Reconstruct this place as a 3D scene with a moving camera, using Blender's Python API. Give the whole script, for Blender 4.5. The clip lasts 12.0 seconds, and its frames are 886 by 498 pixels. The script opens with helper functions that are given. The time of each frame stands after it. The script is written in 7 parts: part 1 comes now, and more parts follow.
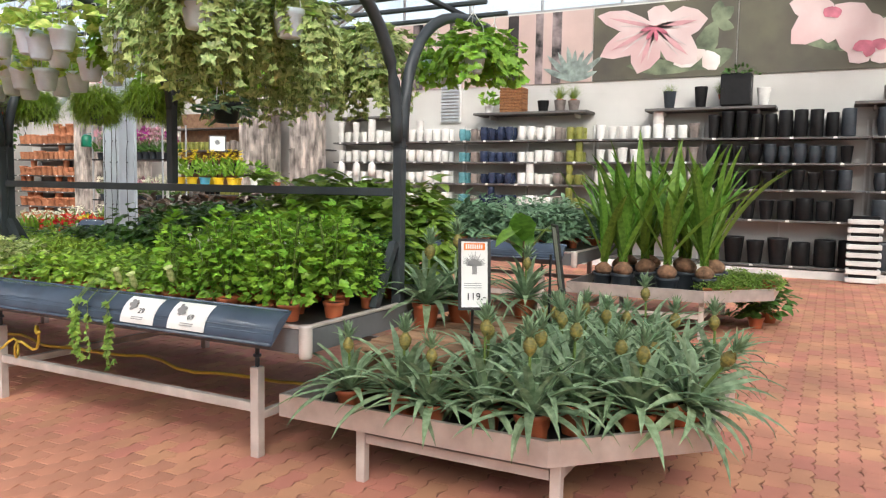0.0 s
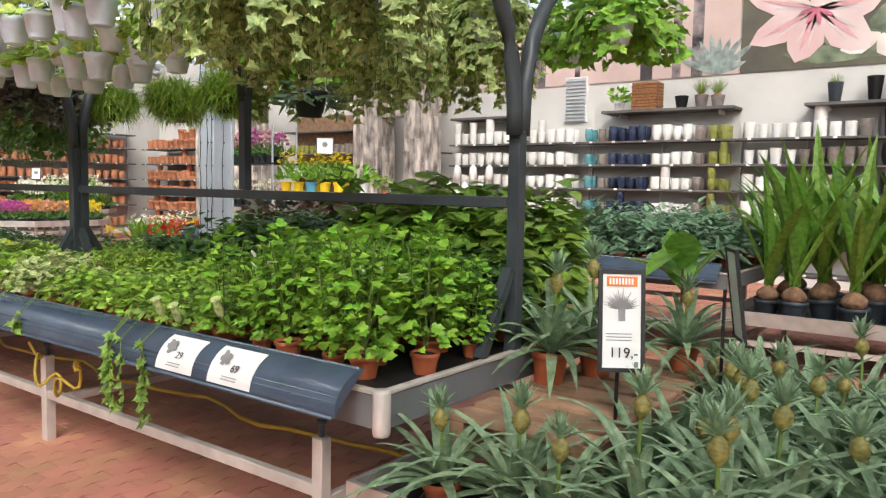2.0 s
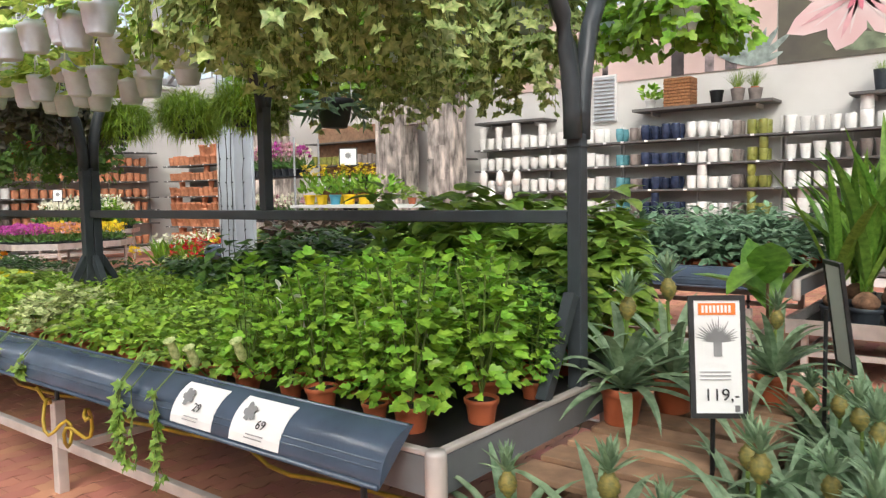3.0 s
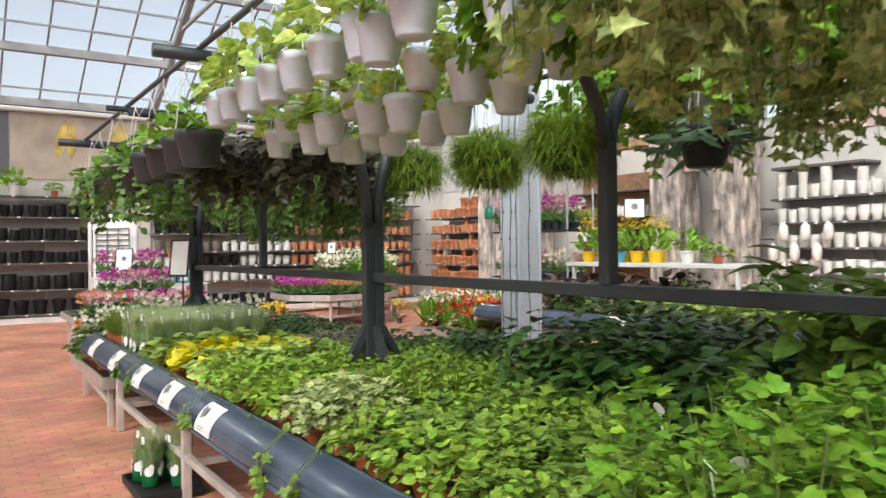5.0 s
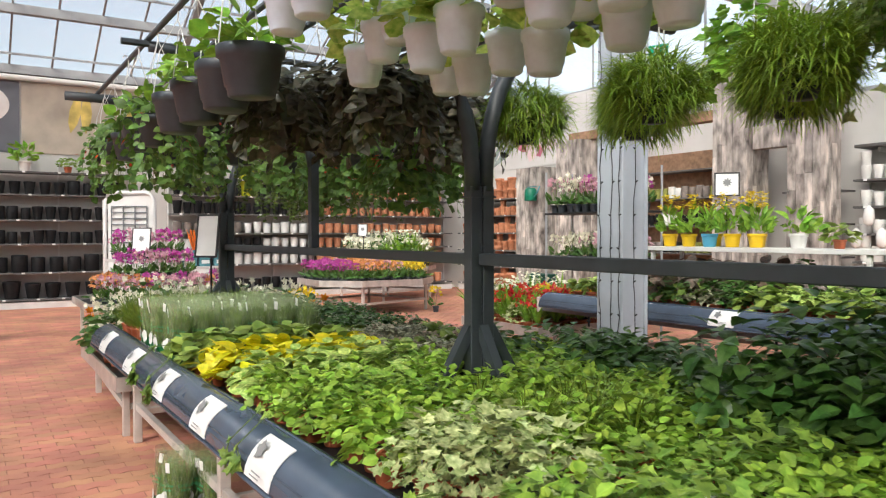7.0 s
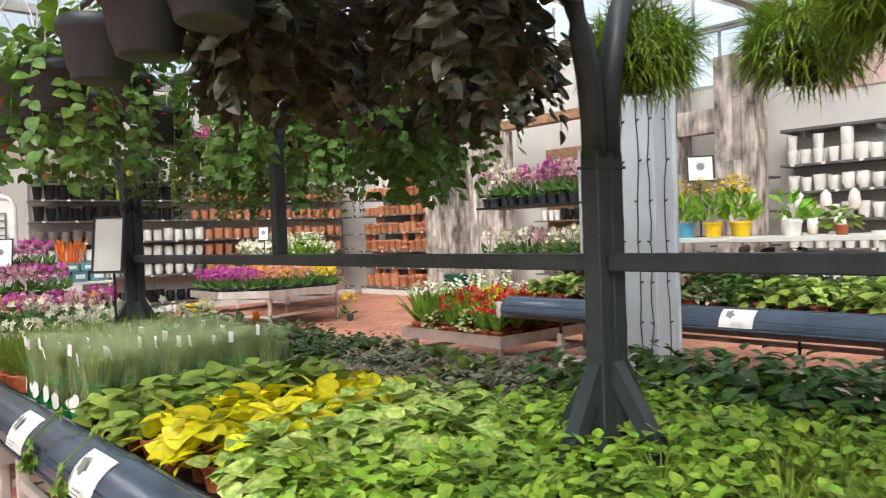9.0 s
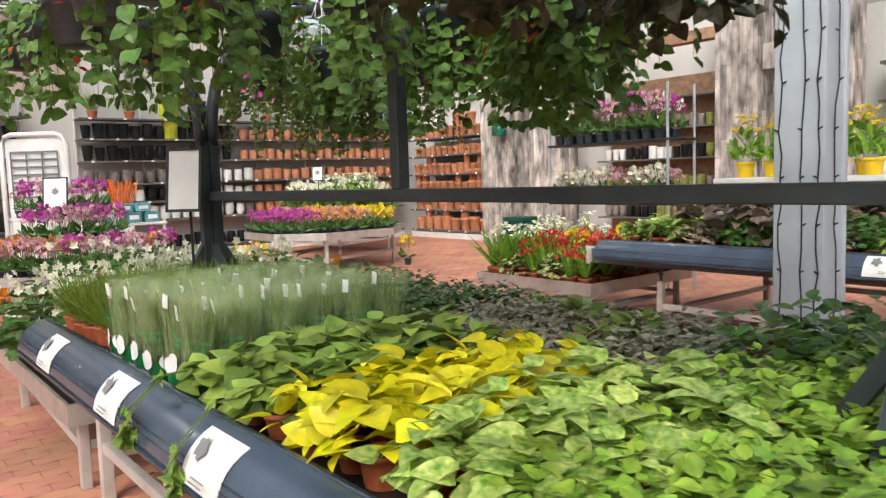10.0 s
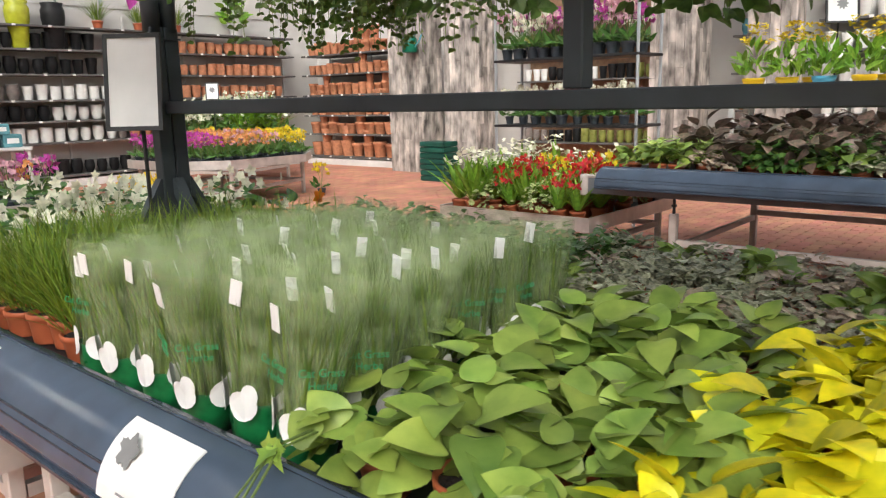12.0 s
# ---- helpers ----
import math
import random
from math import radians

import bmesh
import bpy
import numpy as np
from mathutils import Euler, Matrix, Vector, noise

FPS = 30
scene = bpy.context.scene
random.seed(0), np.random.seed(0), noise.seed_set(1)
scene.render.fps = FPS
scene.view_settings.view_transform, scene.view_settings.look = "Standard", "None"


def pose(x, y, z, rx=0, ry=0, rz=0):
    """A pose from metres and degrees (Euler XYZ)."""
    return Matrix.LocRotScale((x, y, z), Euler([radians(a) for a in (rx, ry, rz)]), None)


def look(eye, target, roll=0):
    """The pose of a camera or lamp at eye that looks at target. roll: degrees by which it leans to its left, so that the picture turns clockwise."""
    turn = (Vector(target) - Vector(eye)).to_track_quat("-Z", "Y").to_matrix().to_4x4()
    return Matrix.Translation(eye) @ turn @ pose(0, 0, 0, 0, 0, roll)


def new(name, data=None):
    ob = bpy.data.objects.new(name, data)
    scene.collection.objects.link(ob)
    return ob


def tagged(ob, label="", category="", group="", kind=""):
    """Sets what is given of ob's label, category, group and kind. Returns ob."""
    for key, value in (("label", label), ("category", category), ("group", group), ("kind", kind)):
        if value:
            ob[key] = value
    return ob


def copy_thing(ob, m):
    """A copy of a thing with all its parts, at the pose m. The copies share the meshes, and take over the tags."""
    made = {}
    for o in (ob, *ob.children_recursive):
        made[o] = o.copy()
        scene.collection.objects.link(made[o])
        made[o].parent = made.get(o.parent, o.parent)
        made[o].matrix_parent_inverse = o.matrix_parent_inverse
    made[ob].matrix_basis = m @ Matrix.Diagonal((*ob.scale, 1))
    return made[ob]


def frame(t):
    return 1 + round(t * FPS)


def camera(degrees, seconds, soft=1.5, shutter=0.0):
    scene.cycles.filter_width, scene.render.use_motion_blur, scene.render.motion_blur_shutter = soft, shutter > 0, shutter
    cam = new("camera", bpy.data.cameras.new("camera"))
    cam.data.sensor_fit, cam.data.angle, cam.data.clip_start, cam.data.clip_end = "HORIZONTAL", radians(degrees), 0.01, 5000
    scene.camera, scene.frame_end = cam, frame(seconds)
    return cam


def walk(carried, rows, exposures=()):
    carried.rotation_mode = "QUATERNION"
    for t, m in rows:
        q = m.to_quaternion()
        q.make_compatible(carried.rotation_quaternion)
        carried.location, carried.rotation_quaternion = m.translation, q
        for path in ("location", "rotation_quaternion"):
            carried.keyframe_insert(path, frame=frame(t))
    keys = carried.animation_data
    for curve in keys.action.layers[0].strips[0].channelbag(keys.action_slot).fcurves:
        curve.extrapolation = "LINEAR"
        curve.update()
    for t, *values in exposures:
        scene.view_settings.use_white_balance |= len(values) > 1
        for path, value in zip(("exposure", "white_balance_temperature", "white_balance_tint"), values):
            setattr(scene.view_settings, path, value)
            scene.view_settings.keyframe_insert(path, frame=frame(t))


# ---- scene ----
cam = camera(61.0, 12.0, soft=1.2, shutter=0.2)
PATH = [
    (0, (-0.133, 0.058, 1.462), (-1.047, 1.829, 1.295), 1.0),
    (0.5, (-0.172, 0.316, 1.451), (-1.098, 2.083, 1.307), 0.5),
    (1, (-0.34, 0.565, 1.485), (-1.302, 2.314, 1.355), -0.6),
    (1.5, (-0.514, 0.825, 1.476), (-1.616, 2.49, 1.347), 0.1),
    (2, (-0.702, 1.037, 1.48), (-1.884, 2.642, 1.318), 1.1),
    (2.5, (-0.902, 1.186, 1.493), (-2.102, 2.777, 1.326), -0.1),
    (2.7, (-0.952, 1.248, 1.501), (-2.163, 2.831, 1.334), -0.5),
    (4.5, (-1.953, 1.687, 1.616), (-3.468, 2.991, 1.689), -0.7),
    (5, (-2.257, 1.824, 1.593), (-3.925, 2.927, 1.59), -0.6),
    (5.5, (-2.523, 1.87, 1.552), (-4.252, 2.875, 1.5), -0.3),
    (6, (-2.868, 1.927, 1.548), (-4.574, 2.969, 1.483), -0.2),
    (6.5, (-3.171, 1.999, 1.527), (-4.863, 3.063, 1.474), -0.2),
    (7, (-3.529, 2.045, 1.529), (-5.217, 3.116, 1.49), -0.1),
    (9, (-4.928, 2.147, 1.521), (-6.418, 3.48, 1.478), -2.0),
    (9.5, (-5.301, 2.137, 1.49), (-6.82, 3.433, 1.367), -2.1),
    (10, (-5.671, 2.182, 1.486), (-7.217, 3.436, 1.296), -1.9),
    (10.5, (-6.104, 2.19, 1.469), (-7.634, 3.453, 1.214), -2.5),
    (11, (-6.445, 2.217, 1.449), (-7.888, 3.569, 1.154), -2.6),
    (11.5, (-6.799, 2.291, 1.44), (-8.162, 3.715, 1.096), -1.6),
    (12, (-7.132, 2.287, 1.431), (-8.413, 3.772, 1.038), -1.4),
]
walk(cam, [(t, look(eye, target, roll)) for t, eye, target, roll in PATH], [(0, 1.0), (12, 1.0)])

# ---- world, sun and lamps ----
world = bpy.data.worlds.new("sky")
scene.world = world
world.use_nodes = True
_wn = world.node_tree
_sky = _wn.nodes.new("ShaderNodeTexSky")
_sky.sky_type, _sky.sun_disc = "NISHITA", False
_sky.sun_elevation, _sky.sun_rotation = radians(38), radians(146)
_sky.air_density, _sky.dust_density, _sky.ozone_density = 1.0, 4.0, 1.0
_soft = _wn.nodes.new("ShaderNodeHueSaturation")
_soft.inputs["Saturation"].default_value = 0.45
_wn.links.new(_sky.outputs[0], _soft.inputs["Color"])
_wn.links.new(_soft.outputs[0], _wn.nodes["Background"].inputs[0])
_wn.nodes["Background"].inputs[1].default_value = 0.15
sun = new("sun", bpy.data.lights.new("sun", "SUN"))
sun.data.energy, sun.data.angle, sun.data.color = 1.5, radians(30), (1.0, 0.95, 0.88)
sun.matrix_world = look((6, -9, 8.6), (0, 0, 0))


# ---- materials ----
def mat(name, col, rough=0.6, metal=0.0, vary=0.15, scale=6.0, bump=0.0, bscale=60.0, spec=0.5, tone=None, stretch=1.0, trans=0.0, island=0.0, obrand=0.0, coat=0.0):
    """A procedural surface: colour with broad and fine variation, roughness variation and relief."""
    m = bpy.data.materials.new(name)
    m.use_nodes = True
    nt = m.node_tree
    n, l = nt.nodes, nt.links
    p = n["Principled BSDF"]
    tc = n.new("ShaderNodeTexCoord")
    nz = n.new("ShaderNodeTexNoise")
    nz.inputs["Scale"].default_value, nz.inputs["Detail"].default_value = scale, 6
    vec = tc.outputs["Object"]
    if stretch != 1.0:
        mp = n.new("ShaderNodeMapping")
        mp.inputs["Scale"].default_value = (1, 1, stretch)
        l.new(vec, mp.inputs["Vector"])
        vec = mp.outputs[0]
    l.new(vec, nz.inputs["Vector"])
    mx = n.new("ShaderNodeMix")
    mx.data_type = "RGBA"
    dark = tone or tuple(c * (1 - vary * 2) for c in col)
    lite = tuple(min(1, c * (1 + vary)) for c in col)
    mx.inputs[6].default_value, mx.inputs[7].default_value = (*dark, 1), (*lite, 1)
    rm = n.new("ShaderNodeMapRange")
    rm.inputs[1].default_value, rm.inputs[2].default_value = 0.3, 0.7
    l.new(nz.outputs["Fac"], rm.inputs[0])
    l.new(rm.outputs[0], mx.inputs[0])
    out = mx.outputs[2]
    if island or obrand:
        src = n.new("ShaderNodeNewGeometry").outputs["Random Per Island"] if island else n.new("ShaderNodeObjectInfo").outputs["Random"]
        amt = island or obrand
        hs = n.new("ShaderNodeHueSaturation")
        mr = n.new("ShaderNodeMapRange")
        mr.inputs[3].default_value, mr.inputs[4].default_value = 1 - amt, 1 + amt
        l.new(src, mr.inputs[0])
        l.new(mr.outputs[0], hs.inputs["Value"])
        if island:
            mh = n.new("ShaderNodeMapRange")
            mh.inputs[3].default_value, mh.inputs[4].default_value = 0.485, 0.515
            ml = n.new("ShaderNodeMath")
            ml.operation = "MULTIPLY"
            ml.inputs[1].default_value = 7.31
            fr = n.new("ShaderNodeMath")
            fr.operation = "FRACT"
            l.new(src, ml.inputs[0]), l.new(ml.outputs[0], fr.inputs[0]), l.new(fr.outputs[0], mh.inputs[0]), l.new(mh.outputs[0], hs.inputs["Hue"])
        l.new(out, hs.inputs["Color"])
        out = hs.outputs["Color"]
    l.new(out, p.inputs["Base Color"])
    p.inputs["Metallic"].default_value, p.inputs["Specular IOR Level"].default_value = metal, spec
    p.inputs["Coat Weight"].default_value = coat
    rr = n.new("ShaderNodeMapRange")
    rr.inputs[3].default_value, rr.inputs[4].default_value = max(0.03, rough - 0.1), min(1, rough + 0.1)
    l.new(nz.outputs["Fac"], rr.inputs[0])
    l.new(rr.outputs[0], p.inputs["Roughness"])
    if bump:
        nb = n.new("ShaderNodeTexNoise")
        nb.inputs["Scale"].default_value, nb.inputs["Detail"].default_value = bscale, 4
        l.new(tc.outputs["Object"], nb.inputs["Vector"])
        bp = n.new("ShaderNodeBump")
        bp.inputs["Strength"].default_value, bp.inputs["Distance"].default_value = bump, 0.004
        l.new(nb.outputs["Fac"], bp.inputs["Height"])
        l.new(bp.outputs[0], p.inputs["Normal"])
    if trans:
        tr = n.new("ShaderNodeBsdfTranslucent")
        l.new(out, tr.inputs[0])
        ms = n.new("ShaderNodeMixShader")
        ms.inputs[0].default_value = trans
        l.new(p.outputs[0], ms.inputs[1]), l.new(tr.outputs[0], ms.inputs[2])
        l.new(ms.outputs[0], n["Material Output"].inputs[0])
    return m


def leafmat(name, col, tone=None, scale=30, isl=0.3, rough=0.42, trans=0.25):
    return mat(name, col, rough, vary=0.18, scale=scale, tone=tone, trans=trans, island=isl, spec=0.4)


M = {}
M["paver"] = mat("red clay paver", (0.58, 0.26, 0.17), 0.75, vary=0.16, scale=1.3, bump=0.35, bscale=90, obrand=0.10)
M["paverfar"] = mat("red clay paving", (0.58, 0.26, 0.17), 0.75, vary=0.16, scale=1.3, bump=0.35, bscale=90, island=0.09)
M["joint"] = mat("dark sand joint", (0.4, 0.19, 0.125), 0.95, vary=0.3, scale=20)
M["white"] = mat("white wall paint", (0.6, 0.58, 0.55), 0.7, vary=0.04, scale=1.5, bump=0.1)
M["shelfwhite"] = mat("white coated shelf metal", (0.72, 0.71, 0.69), 0.45, vary=0.06, scale=4)
M["shelfgrey"] = mat("grey shelf board", (0.12, 0.115, 0.11), 0.55, vary=0.12, scale=5, bump=0.1)
M["alu"] = mat("brushed aluminium", (0.66, 0.63, 0.60), 0.42, metal=0.75, vary=0.1, scale=8, bump=0.05, bscale=200)
M["alupale"] = mat("pale anodised aluminium", (0.62, 0.56, 0.52), 0.5, metal=0.25, vary=0.1, scale=7)
M["gutter"] = mat("blue-grey plastic gutter", (0.06, 0.085, 0.125), 0.16, vary=0.12, scale=5, spec=0.6)
M["panel"] = mat("grey tray side", (0.16, 0.17, 0.18), 0.45, vary=0.1, scale=6)
M["frame"] = mat("dark grey powder-coated steel", (0.045, 0.055, 0.063), 0.45, vary=0.12, scale=9, bump=0.05)
M["galv"] = mat("galvanised steel", (0.42, 0.44, 0.46), 0.45, metal=0.3, vary=0.1, scale=5)
M["column"] = mat("pale grey painted steel", (0.5, 0.55, 0.6), 0.5, vary=0.08, scale=3, bump=0.06)
M["steelroof"] = mat("grey roof steel", (0.34, 0.35, 0.36), 0.55, vary=0.1, scale=3)
M["terracotta"] = mat("terracotta", (0.56, 0.23, 0.12), 0.75, vary=0.14, scale=14, bump=0.15, obrand=0.12)
M["potplastic"] = mat("terracotta-coloured plastic", (0.46, 0.12, 0.05), 0.5, vary=0.08, scale=14, obrand=0.12)
# Blue put into the base colour to offset warm bounce light off the floor.
M["potcoolwhite"] = mat("off-white plastic pot blued against floor bounce", (0.68, 0.8, 0.93), 0.45, vary=0.05, scale=20, obrand=0.07)
M["potgrey"] = mat("anthracite plastic pot", (0.036, 0.045, 0.056), 0.45, vary=0.1, scale=20, obrand=0.15)
M["ceramicwhite"] = mat("white glazed ceramic", (0.78, 0.77, 0.74), 0.25, vary=0.04, scale=10, obrand=0.06)
M["ceramicblack"] = mat("black matt ceramic", (0.009, 0.009, 0.01), 0.5, vary=0.2, scale=10, spec=0.3, obrand=0.3)
M["ceramicblue"] = mat("dark blue glazed ceramic", (0.03, 0.042, 0.085), 0.2, vary=0.2, scale=12, obrand=0.25)
M["ceramicteal"] = mat("teal glazed ceramic", (0.12, 0.32, 0.36), 0.25, vary=0.15, scale=12, obrand=0.2)
M["ceramicolive"] = mat("olive glazed ceramic", (0.24, 0.25, 0.06), 0.3, vary=0.15, scale=12, obrand=0.2)
M["ceramictaupe"] = mat("taupe ceramic", (0.24, 0.20, 0.18), 0.5, vary=0.15, scale=12, obrand=0.25)
M["ceramiclime"] = mat("lime glazed ceramic", (0.42, 0.45, 0.03), 0.22, vary=0.1, scale=10)
M["potyellow"] = mat("yellow pot", (0.85, 0.55, 0.01), 0.4, vary=0.06)
M["potblue"] = mat("sky blue pot", (0.1, 0.42, 0.62), 0.4, vary=0.06)
M["soil"] = mat("dark potting soil", (0.022, 0.016, 0.012), 0.95, vary=0.4, scale=60, bump=1.0, bscale=120)
M["black"] = mat("black plastic", (0.015, 0.015, 0.016), 0.5, vary=0.2)
M["card"] = mat("white printed card", (0.82, 0.82, 0.80), 0.5, vary=0.03)
M["ink"] = mat("black ink", (0.02, 0.02, 0.02), 0.6)
M["greyink"] = mat("grey print", (0.25, 0.25, 0.25), 0.6)
M["orange"] = mat("orange print", (0.85, 0.22, 0.03), 0.5)
M["redprint"] = mat("red print", (0.7, 0.04, 0.05), 0.5)
M["hose"] = mat("yellow hose", (0.5, 0.33, 0.03), 0.5)
M["planks"] = mat("weathered barn wood", (0.46, 0.41, 0.37), 0.85, vary=0.42, scale=7, stretch=0.4, bump=0.4, bscale=40, obrand=0.3)
M["slat"] = mat("pallet wood", (0.34, 0.2, 0.12), 0.8, vary=0.2, scale=9, bump=0.3, bscale=50, obrand=0.15)
M["bark"] = mat("brown stem", (0.16, 0.10, 0.05), 0.8, vary=0.2, scale=30)
M["greenstem"] = mat("green stem", (0.13, 0.2, 0.04), 0.6, vary=0.2, scale=30)
M["husk"] = mat("coconut husk", (0.24, 0.13, 0.075), 0.9, vary=0.3, scale=25, bump=1.0, bscale=90)
M["fruit"] = mat("pineapple skin", (0.26, 0.2, 0.05), 0.6, vary=0.3, scale=60, tone=(0.08, 0.1, 0.03))
M["hook"] = mat("white plastic hanger", (0.7, 0.7, 0.68), 0.4)
M["l_bush"] = leafmat("fresh green leaf", (0.25, 0.44, 0.05), (0.14, 0.3, 0.028))
M["l_ivy"] = leafmat("mid green ivy leaf", (0.27, 0.41, 0.07), (0.14, 0.26, 0.04))
M["l_bright"] = leafmat("yellow-green trailing leaf", (0.35, 0.5, 0.07), (0.18, 0.34, 0.035))
M["l_gpothos"] = leafmat("dull green pothos leaf", (0.3, 0.39, 0.08), (0.15, 0.25, 0.045), scale=14, isl=0.42)
M["l_rosy"] = leafmat("beige pink leaf", (0.48, 0.37, 0.29), (0.2, 0.16, 0.1), scale=40)
M["l_lip"] = leafmat("deep green oval leaf", (0.14, 0.26, 0.05), (0.07, 0.14, 0.03))
M["l_dark"] = leafmat("dark glossy leaf", (0.095, 0.2, 0.04), (0.042, 0.11, 0.02), rough=0.34)
M["l_grey"] = leafmat("blue-grey green leaf", (0.19, 0.31, 0.19), (0.1, 0.2, 0.1))
M["l_pine"] = leafmat("silvery pineapple leaf", (0.28, 0.38, 0.24), (0.13, 0.215, 0.105), rough=0.5)
M["l_var"] = leafmat("cream-edged ivy leaf", (0.48, 0.54, 0.23), (0.16, 0.28, 0.06), scale=45)
M["l_cream"] = leafmat("pale variegated leaf", (0.6, 0.64, 0.33), (0.2, 0.3, 0.08), scale=60)
M["l_pothos"] = leafmat("marbled pothos leaf", (0.6, 0.68, 0.2), (0.2, 0.4, 0.04), scale=36)
M["l_marble"] = leafmat("cream-marbled leaf", (0.6, 0.68, 0.22), (0.13, 0.33, 0.03), scale=55, isl=0.35)
M["l_fig"] = leafmat("small dull green leaf", (0.15, 0.22, 0.05), (0.07, 0.12, 0.025), trans=0.35)
M["l_lime"] = leafmat("lime yellow leaf", (0.78, 0.7, 0.02), (0.56, 0.58, 0.018), isl=0.18)
M["l_dkpurple"] = leafmat("bronze purple leaf", (0.12, 0.105, 0.075), (0.05, 0.062, 0.035), rough=0.34, trans=0.2)
M["l_cala"] = leafmat("bronze red leaf", (0.24, 0.15, 0.12), (0.06, 0.07, 0.04), scale=35, rough=0.34, trans=0.15)
M["l_silver"] = leafmat("silver and bronze leaf", (0.48, 0.47, 0.33), (0.13, 0.15, 0.075), scale=50, rough=0.4)
M["l_palm"] = leafmat("palm leaf", (0.17, 0.31, 0.045), (0.08, 0.18, 0.02))
M["l_grass"] = leafmat("grass blade", (0.22, 0.3, 0.035), (0.085, 0.17, 0.015))
M["l_catgrass"] = leafmat("deep green grass blade", (0.14, 0.21, 0.03), (0.06, 0.12, 0.015))
M["l_fern"] = leafmat("rush green stem", (0.31, 0.44, 0.06), (0.16, 0.28, 0.03))
M["l_moss"] = leafmat("light green moss", (0.2, 0.32, 0.05), (0.1, 0.18, 0.03))
M["f_white"] = leafmat("white petal", (0.8, 0.78, 0.66), (0.7, 0.68, 0.5), isl=0.1)
M["f_red"] = leafmat("red petal", (0.6, 0.025, 0.015), isl=0.2)
M["f_mag"] = leafmat("magenta petal", (0.52, 0.07, 0.36), isl=0.25)
M["f_hot"] = leafmat("hot pink fabric", (0.75, 0.12, 0.33), isl=0.1)
M["f_pink"] = leafmat("pink petal", (0.66, 0.36, 0.42), isl=0.2)
M["f_peach"] = leafmat("peach petal", (0.75, 0.33, 0.12), isl=0.2)
M["f_yellow"] = leafmat("yellow petal", (0.8, 0.6, 0.03), isl=0.15)
M["f_orange"] = leafmat("orange petal", (0.8, 0.26, 0.01), isl=0.15)


